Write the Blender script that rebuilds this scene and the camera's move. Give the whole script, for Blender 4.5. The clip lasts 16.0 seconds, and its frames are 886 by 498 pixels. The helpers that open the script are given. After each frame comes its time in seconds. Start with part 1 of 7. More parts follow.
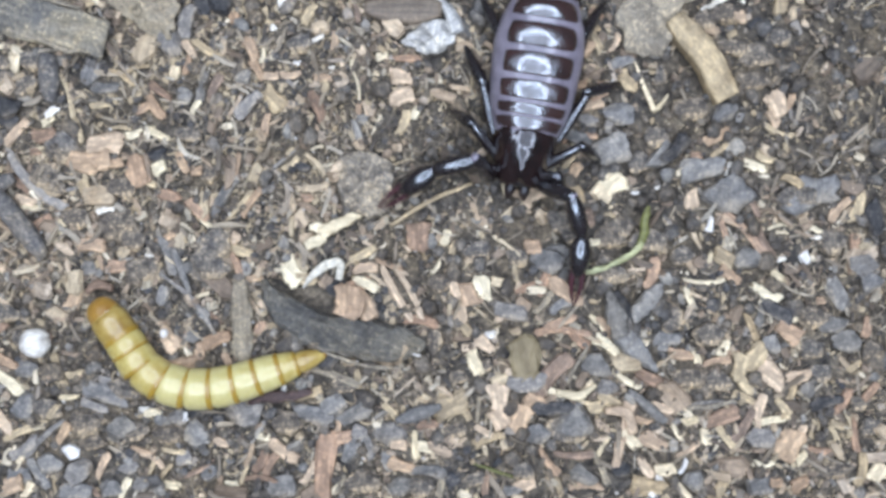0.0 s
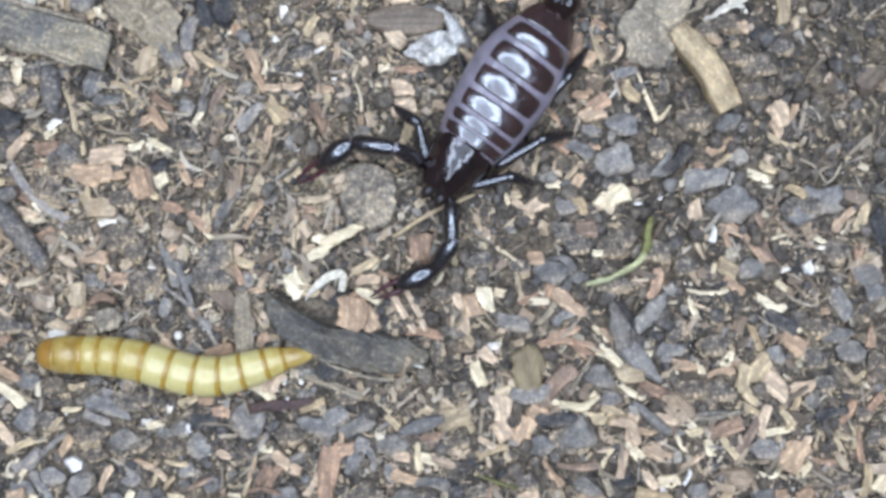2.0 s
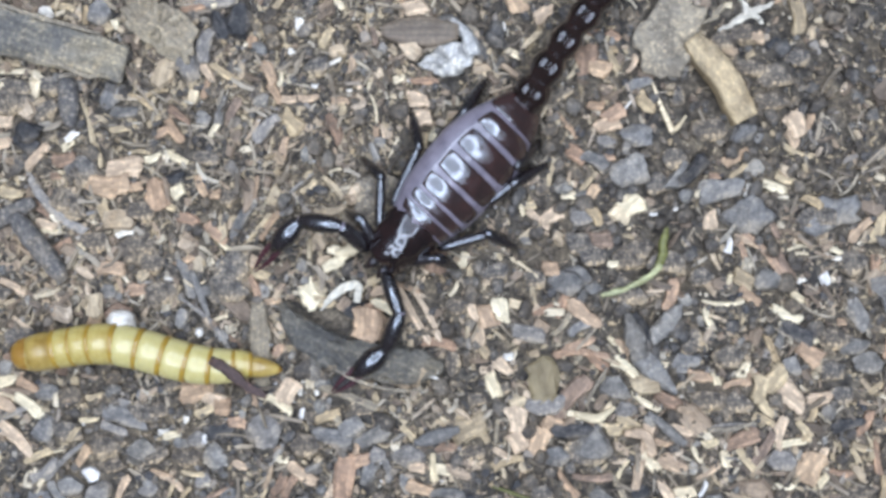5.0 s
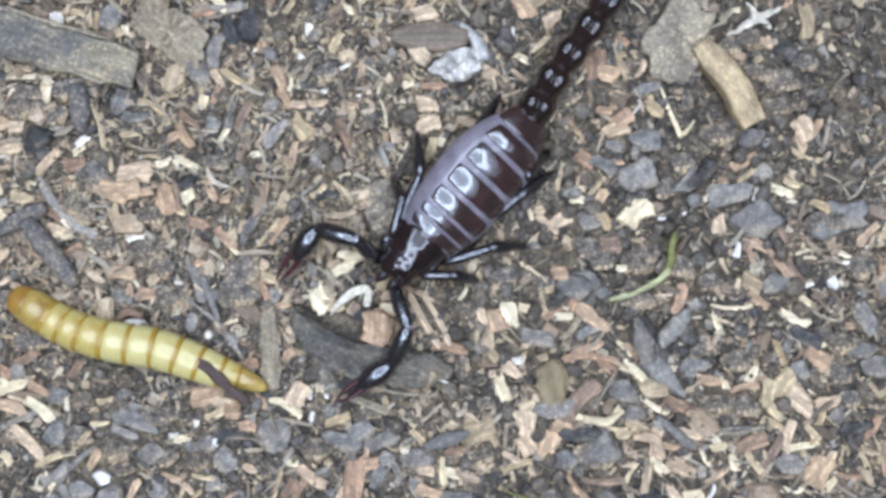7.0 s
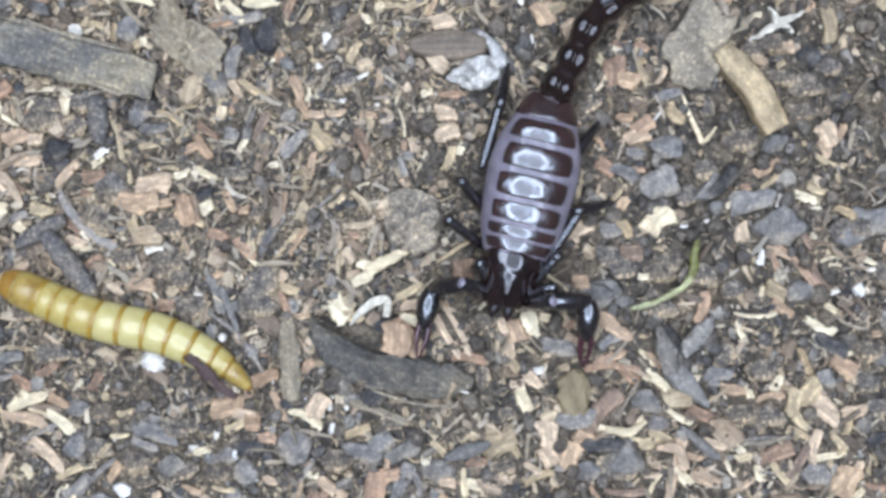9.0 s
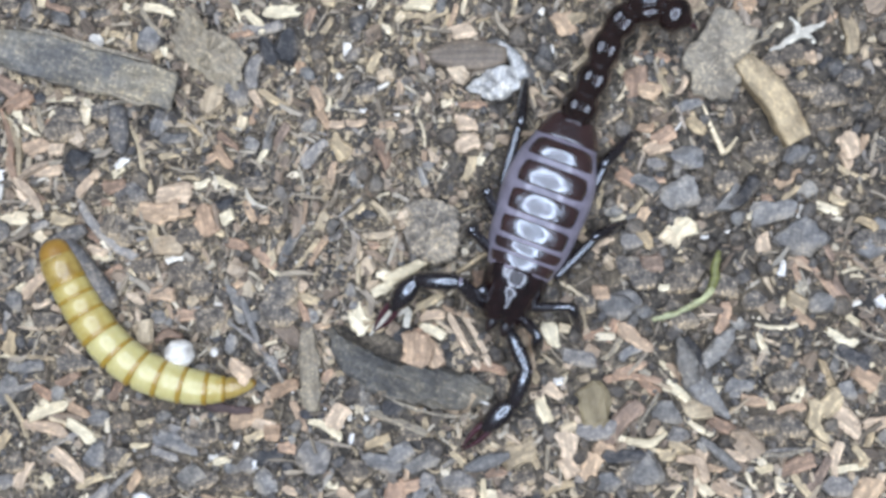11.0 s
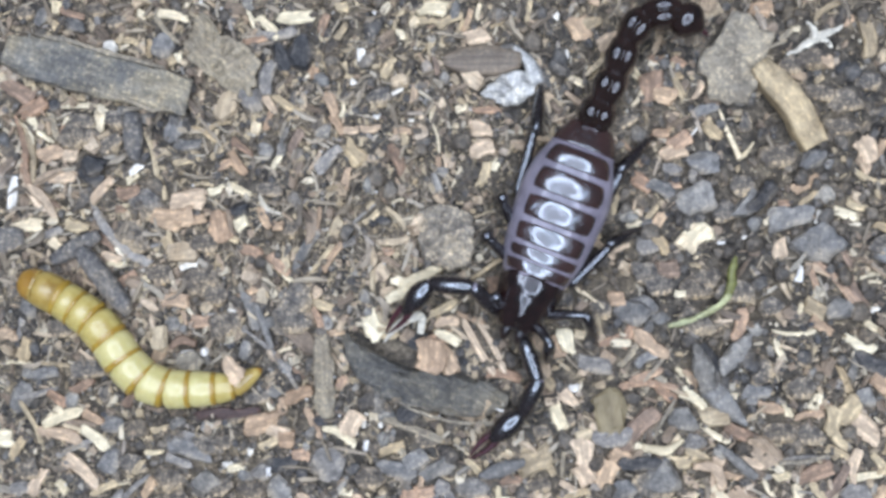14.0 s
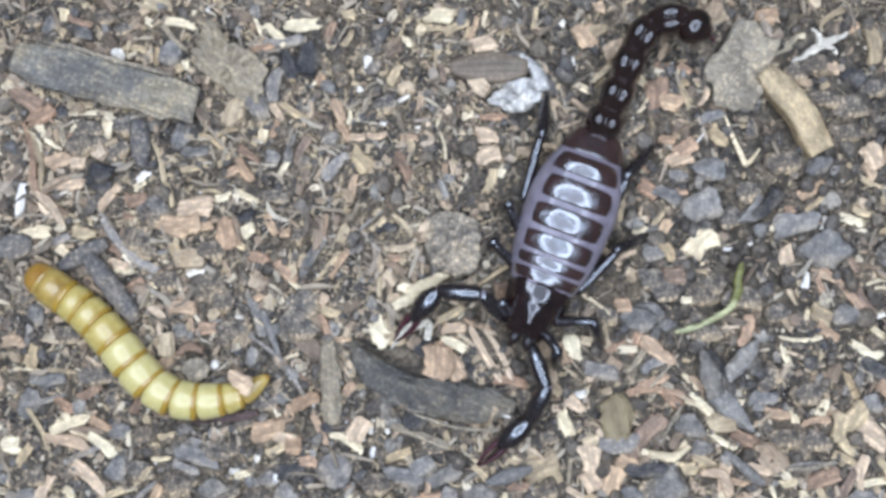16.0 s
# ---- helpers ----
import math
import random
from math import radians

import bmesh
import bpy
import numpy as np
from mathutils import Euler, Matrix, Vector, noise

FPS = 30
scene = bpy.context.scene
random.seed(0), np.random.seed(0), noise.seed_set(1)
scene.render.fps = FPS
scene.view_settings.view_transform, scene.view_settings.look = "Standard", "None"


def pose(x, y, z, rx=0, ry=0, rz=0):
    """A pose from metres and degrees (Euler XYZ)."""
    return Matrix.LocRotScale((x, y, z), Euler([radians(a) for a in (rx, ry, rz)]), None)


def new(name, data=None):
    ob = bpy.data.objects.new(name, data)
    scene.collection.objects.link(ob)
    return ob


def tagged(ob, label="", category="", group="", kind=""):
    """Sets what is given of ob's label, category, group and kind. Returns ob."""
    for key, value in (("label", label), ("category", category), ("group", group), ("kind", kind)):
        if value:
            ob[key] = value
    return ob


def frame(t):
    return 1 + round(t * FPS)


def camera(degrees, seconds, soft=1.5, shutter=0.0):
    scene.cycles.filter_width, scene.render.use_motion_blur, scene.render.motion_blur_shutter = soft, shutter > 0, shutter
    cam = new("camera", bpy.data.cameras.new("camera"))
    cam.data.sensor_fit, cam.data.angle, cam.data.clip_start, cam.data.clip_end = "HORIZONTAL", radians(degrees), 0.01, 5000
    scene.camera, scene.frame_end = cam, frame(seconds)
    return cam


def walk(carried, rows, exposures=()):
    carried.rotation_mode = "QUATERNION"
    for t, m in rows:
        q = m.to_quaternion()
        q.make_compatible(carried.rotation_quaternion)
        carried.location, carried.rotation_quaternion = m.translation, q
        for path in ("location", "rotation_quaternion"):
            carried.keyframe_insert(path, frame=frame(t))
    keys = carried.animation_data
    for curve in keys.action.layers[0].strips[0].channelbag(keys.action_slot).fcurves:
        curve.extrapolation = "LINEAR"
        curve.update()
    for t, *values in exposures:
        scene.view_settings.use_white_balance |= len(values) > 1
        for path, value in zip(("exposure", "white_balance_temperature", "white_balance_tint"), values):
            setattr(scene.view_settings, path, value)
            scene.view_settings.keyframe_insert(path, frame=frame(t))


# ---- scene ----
cam = camera(45, 16.0, soft=3.45, shutter=0.5)
PATH = [
    (0.0, pose(0.001042, -0.001707, 0.098639, -0.728, -1.586, 0.482)),
    (0.5, pose(0.001297, -0.001502, 0.098581, -0.657, -1.374, 0.428)),
    (1.0, pose(0.001095, -0.001117, 0.098564, -0.717, -1.445, 0.411)),
    (1.5, pose(0.000988, -0.001304, 0.098553, -0.488, -1.527, 0.352)),
    (2.0, pose(0.001137, -0.001144, 0.098455, -0.450, -1.388, 0.332)),
    (2.5, pose(0.001322, -0.000931, 0.098332, -0.504, -1.216, 0.312)),
    (3.0, pose(0.000975, -0.000945, 0.098266, -0.384, -1.267, 0.243)),
    (3.5, pose(0.001174, -0.000206, 0.098022, -0.679, -1.005, 0.231)),
    (4.0, pose(0.001304, -0.000462, 0.098147, -0.524, -0.736, 0.291)),
    (6.5, pose(0.000621, -0.000267, 0.099024, -0.189, -0.512, 0.277)),
    (7.0, pose(0.000478, -0.000046, 0.098957, -0.264, -0.462, 0.267)),
    (7.5, pose(0.000817, -0.000004, 0.098752, -0.238, -0.109, 0.240)),
    (8.0, pose(0.000796, 0.000280, 0.098577, -0.335, 0.137, 0.166)),
    (8.5, pose(0.000764, -0.000152, 0.098390, 0.091, 0.435, -0.025)),
    (9.0, pose(0.000604, 0.000302, 0.098229, 0.043, 0.663, -0.133)),
    (11.5, pose(-0.000596, 0.001079, 0.098100, 0.187, 1.187, -0.021)),
    (12.0, pose(-0.000639, 0.001103, 0.098019, 0.222, 1.274, -0.079)),
    (12.5, pose(-0.000770, 0.001164, 0.097977, 0.273, 1.368, -0.070)),
    (13.0, pose(-0.000674, 0.001252, 0.097916, 0.269, 1.530, -0.092)),
    (13.5, pose(-0.000807, 0.001509, 0.097827, 0.186, 1.575, -0.116)),
    (14.0, pose(-0.000731, 0.001289, 0.097725, 0.349, 1.741, -0.099)),
    (14.5, pose(-0.000895, 0.001445, 0.097769, 0.355, 1.827, 0.017)),
    (15.0, pose(-0.001123, 0.001452, 0.097812, 0.443, 1.782, 0.011)),
    (15.5, pose(-0.001107, 0.001419, 0.097842, 0.511, 1.816, -0.010)),
    (16.0, pose(-0.001205, 0.001120, 0.097932, 0.798, 1.815, -0.145)),
]
walk(cam, PATH)

# ---- light: a ring lamp over the tray and the pale light of the room ----
scene.view_settings.exposure = 0.0
world = bpy.data.worlds.new("room_light")
scene.world = world
world.use_nodes = True
world.node_tree.nodes["Background"].inputs["Color"].default_value = (0.86, 0.95, 1.08, 1)
world.node_tree.nodes["Background"].inputs["Strength"].default_value = 0.15
LAMP_X, LAMP_Y, LAMP_Z, LAMP_HALF, LAMP_WATTS = -0.004, 0.007, 0.24, 0.118, 0.159


def lamp_bar(dx, dy, turned, length=0.097, width=0.042, watts=LAMP_WATTS):
    data = bpy.data.lights.new("lamp_bar", "AREA")
    data.shape, data.size, data.size_y = "RECTANGLE", length, width
    data.energy, data.color = watts, (0.89, 1.0, 1.235)
    ob = new("lamp_bar", data)
    ob.matrix_world = pose(LAMP_X + dx, LAMP_Y + dy, LAMP_Z, 0, 0, turned)


for k in range(8):
    turn = radians(45 * k)
    lamp_bar(LAMP_HALF * math.cos(turn), LAMP_HALF * math.sin(turn), 45 * k + 90)
# an added dim panel inside the ring, filling the hollow of its highlights
lamp_bar(0, 0, 0, 0.165, 0.165, 0.2)


# ---- materials ----
def material(name):
    mat = bpy.data.materials.new(name)
    mat.use_nodes = True
    return mat, mat.node_tree, mat.node_tree.nodes["Principled BSDF"]


def ramp(tree, source, stops):
    node = tree.nodes.new("ShaderNodeValToRGB")
    els = node.color_ramp.elements
    while len(els) < len(stops):
        els.new(0.5)
    for el, (pos, col) in zip(els, stops):
        el.position, el.color = pos, (*col, 1)
    tree.links.new(source, node.inputs["Fac"])
    return node.outputs["Color"]


def noise_out(tree, scale, detail=4.0, stretch=None, rough=0.6, own=False):
    """own: each strewn piece carries its own coordinates, so that its grain runs along it."""
    tex = tree.nodes.new("ShaderNodeTexNoise")
    tex.inputs["Scale"].default_value = scale
    tex.inputs["Detail"].default_value = detail
    tex.inputs["Roughness"].default_value = rough
    if own:
        coord = tree.nodes.new("ShaderNodeAttribute")
        coord.attribute_name = "own"
        place = coord.outputs["Vector"]
    else:
        place = tree.nodes.new("ShaderNodeTexCoord").outputs["Object"]
    if stretch:
        mapping = tree.nodes.new("ShaderNodeMapping")
        mapping.inputs["Scale"].default_value = stretch
        tree.links.new(place, mapping.inputs["Vector"])
        tree.links.new(mapping.outputs["Vector"], tex.inputs["Vector"])
    else:
        tree.links.new(place, tex.inputs["Vector"])
    return tex.outputs["Fac"]


def mixed(tree, a, b, fac, mode="MULTIPLY"):
    node = tree.nodes.new("ShaderNodeMix")
    node.data_type, node.blend_type = "RGBA", mode
    if hasattr(fac, "links"):
        tree.links.new(fac, node.inputs[0])
    else:
        node.inputs[0].default_value = fac
    for src, sock in ((a, node.inputs[6]), (b, node.inputs[7])):
        if hasattr(src, "links"):
            tree.links.new(src, sock)
        else:
            sock.default_value = (*src, 1)
    return node.outputs[2]


def bumped(tree, bsdf, height, strength, distance):
    node = tree.nodes.new("ShaderNodeBump")
    node.inputs["Strength"].default_value = strength
    node.inputs["Distance"].default_value = distance
    tree.links.new(height, node.inputs["Height"])
    tree.links.new(node.outputs["Normal"], bsdf.inputs["Normal"])


def random_of(tree, island):
    if island:
        return tree.nodes.new("ShaderNodeNewGeometry").outputs["Random Per Island"]
    return tree.nodes.new("ShaderNodeObjectInfo").outputs["Random"]


def muted(stops, grey, gain):
    out = []
    for pos, col in stops:
        mean = 0.3 * col[0] + 0.55 * col[1] + 0.15 * col[2]
        out.append((pos, tuple((c + (mean - c) * grey) * gain for c in col)))
    return out


def piece_material(name, stops, roughness, island=False, stretch=(300, 2600, 2600), grain=0.45, bump=0.5, specular=0.4, speck=0.0, depth=0.00012, earth=None):
    """Wood, stone or soil pieces: one tint a piece, grain along it, stains across it."""
    mat, tree, bsdf = material(name)
    tint = ramp(tree, random_of(tree, island), stops)
    fine = noise_out(tree, 1.0, 5, stretch, 0.6, island)
    wide = noise_out(tree, 420.0, 3)
    if earth:
        tint = mixed(tree, tint, earth, ramp(tree, noise_out(tree, 230.0, 5, None, 0.7), [(0.44, (0.0,) * 3), (0.6, (0.85,) * 3)]), "MIX")
    shade = ramp(tree, fine, [(0.25, (1 - grain,) * 3), (0.62, (1.0, 1.0, 1.0)), (0.8, (1.12, 1.1, 1.06))])
    stain = ramp(tree, wide, [(0.3, (0.62, 0.58, 0.54)), (0.58, (1.0, 1.0, 1.0))])
    col = mixed(tree, mixed(tree, tint, shade, 1.0), stain, 0.8)
    if speck:
        dust = ramp(tree, noise_out(tree, 2900.0, 4, None, 0.75), [(0.34, (0.6, 0.6, 0.62)), (0.5, (1.0, 1.0, 1.0)), (0.58, (1.5, 1.44, 1.32)), (0.66, (3.0, 2.75, 2.3))])
        patch = ramp(tree, noise_out(tree, 260.0, 4, None, 0.65), [(0.36, (0.7, 0.72, 0.76)), (0.6, (1.25, 1.18, 1.05))])
        col = mixed(tree, mixed(tree, col, dust, speck), patch, min(1.0, speck))
    tree.links.new(col, bsdf.inputs["Base Color"])
    bsdf.inputs["Roughness"].default_value = roughness
    bsdf.inputs["Specular IOR Level"].default_value = specular
    bumped(tree, bsdf, fine, bump, depth)
    return mat


PEACH = muted([(0.0, (0.5, 0.33, 0.2)), (0.3, (0.63, 0.46, 0.3)), (0.6, (0.74, 0.57, 0.39)), (0.8, (0.43, 0.28, 0.165)), (1.0, (0.64, 0.45, 0.275))], 0.15, 0.92)
TAN = muted([(0.0, (0.47, 0.34, 0.17)), (0.5, (0.64, 0.5, 0.28)), (1.0, (0.42, 0.32, 0.18))], 0.22, 0.95)
CREAM = muted([(0.0, (0.7, 0.58, 0.36)), (0.5, (0.82, 0.73, 0.51)), (1.0, (0.78, 0.64, 0.42))], 0.1, 1.0)
MIX_CHIP = muted([(0.0, (0.15, 0.115, 0.085)), (0.16, (0.25, 0.18, 0.12)), (0.3, (0.33, 0.235, 0.15)), (0.46, (0.53, 0.38, 0.225)),
                  (0.6, (0.52, 0.41, 0.235)), (0.74, (0.67, 0.5, 0.315)), (0.86, (0.28, 0.265, 0.245)), (0.94, (0.66, 0.55, 0.35)), (1.0, (0.8, 0.69, 0.48))], 0.28, 0.96)
MIX_FIBRE = muted([(0.0, (0.1, 0.08, 0.06)), (0.35, (0.24, 0.18, 0.115)), (0.7, (0.44, 0.34, 0.2)), (1.0, (0.64, 0.53, 0.34))], 0.36, 0.88)
MIX_SHRED = muted([(0.0, (0.17, 0.125, 0.08)), (0.3, (0.4, 0.3, 0.17)), (0.55, (0.56, 0.43, 0.24)), (0.8, (0.34, 0.25, 0.15)), (1.0, (0.74, 0.63, 0.42))], 0.4, 0.92)
MIX_CRUMB = muted([(0.0, (0.088, 0.084, 0.083)), (0.3, (0.12, 0.105, 0.09)), (0.6, (0.165, 0.142, 0.115)), (0.8, (0.13, 0.126, 0.124)), (0.92, (0.095, 0.096, 0.103)), (1.0, (0.21, 0.185, 0.152))], 0.05, 1.04)
MIX_GRIT = muted([(0.0, (0.24, 0.19, 0.12)), (0.5, (0.44, 0.35, 0.21)), (0.85, (0.6, 0.53, 0.38)), (1.0, (0.8, 0.8, 0.78))], 0.2, 0.88)

M_PEACH = piece_material("peach_wood", PEACH, 0.75, speck=0.3, grain=0.6, bump=0.8)
M_TAN = piece_material("tan_wood", TAN, 0.75, speck=0.3, grain=0.6, bump=0.8)
M_CREAM = piece_material("cream_wood", CREAM, 0.7, grain=0.45, bump=0.8, speck=0.2)
M_ORANGE = piece_material("orange_bark", [(0.0, (0.36, 0.24, 0.165)), (1.0, (0.48, 0.34, 0.24))], 0.75, speck=0.4, grain=0.6, bump=0.9)
M_BROWN = piece_material("brown_bark", [(0.0, (0.24, 0.165, 0.12)), (0.5, (0.33, 0.23, 0.165)), (1.0, (0.24, 0.185, 0.15))], 0.8, speck=0.4, grain=0.65, bump=0.9)
M_WHITE = piece_material("white_mineral", [(0.0, (0.8, 0.8, 0.78)), (1.0, (0.84, 0.8, 0.7))], 0.55, stretch=(500, 1600, 1600), grain=0.35, bump=0.8, speck=0.15)
M_PAPER = piece_material("papery_white", [(0.0, (0.6, 0.58, 0.5)), (1.0, (0.68, 0.65, 0.56))], 0.6, stretch=(500, 1600, 1600), grain=0.4, bump=0.8, speck=0.3)
M_STONE = piece_material("grey_stone", [(0.0, (0.2, 0.192, 0.182)), (1.0, (0.32, 0.305, 0.288))], 0.72, stretch=(1500, 1500, 1500), bump=0.7, speck=0.35, depth=0.0003, earth=(0.27, 0.235, 0.19))
M_BLUESTONE = piece_material("blue_grey_stone", [(0.0, (0.138, 0.136, 0.133)), (0.35, (0.2, 0.2, 0.2)), (0.6, (0.185, 0.176, 0.16)), (0.8, (0.225, 0.226, 0.226)), (1.0, (0.29, 0.282, 0.265))], 0.62, stretch=(1500, 1500, 1500), bump=0.7, speck=0.35, depth=0.0003, earth=(0.24, 0.215, 0.18))
M_PALESTONE = piece_material("pale_stone", [(0.0, (0.245, 0.243, 0.236)), (1.0, (0.325, 0.315, 0.296))], 0.65, stretch=(1500, 1500, 1500), bump=0.7, speck=0.35, depth=0.0003, earth=(0.26, 0.23, 0.19))
M_COAL = piece_material("charcoal", [(0.0, (0.035, 0.037, 0.042)), (1.0, (0.07, 0.07, 0.074))], 0.6, stretch=(1300, 1300, 1300), bump=0.8, speck=0.8, depth=0.0003, earth=(0.1, 0.09, 0.08))
M_OLIVE = piece_material("olive_leaf", [(0.0, (0.2, 0.16, 0.09)), (1.0, (0.26, 0.21, 0.12))], 0.6, stretch=(500, 1500, 1500))
M_DARKBARK = piece_material("dark_bark", [(0.0, (0.168, 0.165, 0.153)), (1.0, (0.205, 0.198, 0.176))], 0.66, stretch=(260, 1500, 1500), bump=0.9, grain=0.6, speck=0.8, depth=0.0003, earth=(0.25, 0.225, 0.172))
# the slate bark's pale specks also paint its small wet glints
M_SLATE = piece_material("slate_bark", [(0.0, (0.115, 0.114, 0.11)), (1.0, (0.126, 0.124, 0.117))], 0.5, stretch=(600, 1500, 1500), bump=1.0, grain=0.6, speck=0.75, depth=0.0008, earth=(0.165, 0.152, 0.125))
M_FLAKE = piece_material("grey_flake", [(0.0, (0.26, 0.235, 0.19)), (1.0, (0.3, 0.268, 0.215))], 0.85, stretch=(1400, 1400, 1400), bump=1.0, speck=0.6)
M_LITTER = piece_material("leaf_litter", [(0.0, (0.36, 0.315, 0.24)), (1.0, (0.42, 0.365, 0.275))], 0.8, stretch=(140, 2200, 2200), bump=1.0, grain=0.6, speck=0.5, depth=0.0004, earth=(0.27, 0.24, 0.185))
M_CLOD = piece_material("pale_clod", [(0.0, (0.28, 0.255, 0.22)), (1.0, (0.31, 0.28, 0.24))], 0.9, stretch=(1800, 1800, 1800), bump=1.0, grain=0.6, speck=1.0, depth=0.0003)
M_SILVER = piece_material("papery_husk", [(0.0, (0.37, 0.38, 0.375)), (1.0, (0.45, 0.45, 0.435))], 0.3, stretch=(1400, 1400, 1400), bump=1.0, grain=0.5, specular=0.8, speck=0.5)
M_SEED = piece_material("brown_husk", [(0.0, (0.19, 0.155, 0.12)), (1.0, (0.215, 0.175, 0.135))], 0.6, stretch=(120, 2000, 2000), bump=1.0, grain=0.75, speck=0.3)
M_STICK = piece_material("tan_stick", [(0.0, (0.45, 0.36, 0.225)), (1.0, (0.48, 0.385, 0.245))], 0.7, stretch=(500, 1600, 1600), bump=1.0, grain=0.6, speck=0.4)
M_GREEN = piece_material("green_stem", [(0.0, (0.15, 0.155, 0.045)), (1.0, (0.17, 0.175, 0.055))], 0.5, stretch=(500, 2000, 2000))
M_PALEGREEN = piece_material("pale_stem", [(0.0, (0.44, 0.46, 0.25)), (1.0, (0.5, 0.52, 0.3))], 0.5, stretch=(500, 2000, 2000), bump=0.9, grain=0.6, speck=0.3)
M_PELLET = piece_material("dark_pellet", [(0.0, (0.15, 0.146, 0.145)), (1.0, (0.21, 0.2, 0.19))], 0.75, stretch=(1500, 1500, 1500), bump=1.0, speck=0.8, depth=0.0003, earth=(0.22, 0.19, 0.15))
M_CLODS = piece_material("grey_clod", [(0.0, (0.18, 0.157, 0.133)), (0.5, (0.235, 0.21, 0.18)), (1.0, (0.2, 0.19, 0.18))], 0.85, stretch=(1500, 1500, 1500), bump=1.0, grain=0.6, speck=1.0, depth=0.0004, earth=(0.3, 0.25, 0.185))
M_PURPLE = piece_material("purple_twig", [(0.0, (0.085, 0.058, 0.056)), (1.0, (0.1, 0.066, 0.062))], 0.65, stretch=(300, 2000, 2000), bump=1.0, grain=0.6, speck=0.6, depth=0.0003)
M_CHIPS = piece_material("chip_mix", MIX_CHIP, 0.78, island=True, stretch=(500, 3200, 3200), grain=0.55, bump=0.8, speck=0.3)
M_FIBRES = piece_material("fibre_mix", MIX_FIBRE, 0.8, island=True, stretch=(1600, 1600, 1600))
M_CRUMBS = piece_material("crumb_mix", MIX_CRUMB, 0.85, island=True, stretch=(2200, 2200, 2200), bump=0.9, speck=1.0, depth=0.0003)
M_DARKCRUMBS = piece_material("dark_crumb_mix", [(0.0, (0.08, 0.072, 0.065)), (0.5, (0.15, 0.133, 0.114)), (0.8, (0.115, 0.113, 0.113)), (1.0, (0.19, 0.17, 0.145))], 0.6, island=True, stretch=(2200, 2200, 2200), bump=0.9, speck=0.8, depth=0.0003)
M_STONES = piece_material("stone_mix", [(0.0, (0.14, 0.139, 0.138)), (0.3, (0.22, 0.216, 0.206)), (0.55, (0.19, 0.166, 0.14)), (0.8, (0.27, 0.264, 0.25)), (1.0, (0.33, 0.314, 0.286))], 0.7, island=True, stretch=(1500, 1500, 1500), bump=0.7, speck=0.6, depth=0.0003)
M_SHRED = piece_material("shred_mix", MIX_SHRED, 0.78, island=True, stretch=(500, 3200, 3200), grain=0.5)
M_TANFIBRE = piece_material("pale_fibre_mix", TAN, 0.8, island=True, stretch=(1600, 1600, 1600))
M_GRIT = piece_material("grit_mix", MIX_GRIT, 0.7, island=True, stretch=(2200, 2200, 2200))


def soil_material():
    mat, tree, bsdf = material("soil")
    wide = noise_out(tree, 130.0, 4)
    mid = noise_out(tree, 900.0, 6, None, 0.7)
    fine = noise_out(tree, 4200.0, 4, None, 0.7)
    base = ramp(tree, mid, [(0.32, (0.018, 0.016, 0.015)), (0.48, (0.066, 0.058, 0.049)), (0.63, (0.17, 0.146, 0.115)), (0.78, (0.34, 0.285, 0.205))])
    tint = ramp(tree, wide, [(0.35, (0.7, 0.74, 0.8)), (0.6, (1.15, 1.08, 0.95))])
    speck = ramp(tree, fine, [(0.3, (0.55, 0.55, 0.55)), (0.55, (1.0, 1.0, 1.0)), (0.72, (1.7, 1.6, 1.4))])
    tree.links.new(mixed(tree, mixed(tree, base, tint, 1.0), speck, 0.9), bsdf.inputs["Base Color"])
    bsdf.inputs["Roughness"].default_value = 0.85
    bsdf.inputs["Specular IOR Level"].default_value = 0.3
    bumped(tree, bsdf, fine, 0.8, 0.00012)
    return mat


def shell_material(name, dark, light, roughness, coat=0.6, lumps=0.4, ior=1.5, coat_rough=0.05, specular=0.5):
    """Waxed skin of the animals: a soft sheen below a thin clear gloss."""
    mat, tree, bsdf = material(name)
    fac = noise_out(tree, 700.0, 4)
    tree.links.new(ramp(tree, fac, [(0.3, dark), (0.7, light)]), bsdf.inputs["Base Color"])
    rub = noise_out(tree, 1900.0, 4, None, 0.7)
    tree.links.new(ramp(tree, rub, [(0.3, (roughness * 0.75,) * 3), (0.7, (roughness * 1.3,) * 3)]), bsdf.inputs["Roughness"])
    bsdf.inputs["Coat Weight"].default_value = coat
    bsdf.inputs["Specular IOR Level"].default_value = specular
    bsdf.inputs["IOR"].default_value = ior
    bsdf.inputs["Coat Roughness"].default_value = coat_rough
    bsdf.inputs["Specular Tint"].default_value = (0.8, 0.9, 1.0, 1)
    bumped(tree, bsdf, noise_out(tree, 1100.0, 4, None, 0.65), lumps, 0.0003)
    return mat


M_SOIL = soil_material()
M_BLACK = shell_material("black_shell", (0.004, 0.003, 0.0035), (0.012, 0.007, 0.0075), 0.24, 0.85, 0.12, 1.55, specular=0.9)
M_CARAPACE = shell_material("dark_carapace", (0.005, 0.003, 0.0032), (0.016, 0.007, 0.0066), 0.2, 0.85, 0.14, 1.5, specular=0.35)
M_PLATE = shell_material("red_brown_plate", (0.014, 0.0048, 0.004), (0.036, 0.0125, 0.01), 0.2, 1.0, 0.3, 1.65, 0.06, 0.9)
M_SKIN = shell_material("violet_grey_skin", (0.118, 0.105, 0.13), (0.215, 0.194, 0.232), 0.36, 0.5, 0.35)
M_TAIL = shell_material("tail_shell", (0.006, 0.0035, 0.003), (0.018, 0.0085, 0.007), 0.2, 0.85, 0.2, 1.5, 0.05, 0.3)
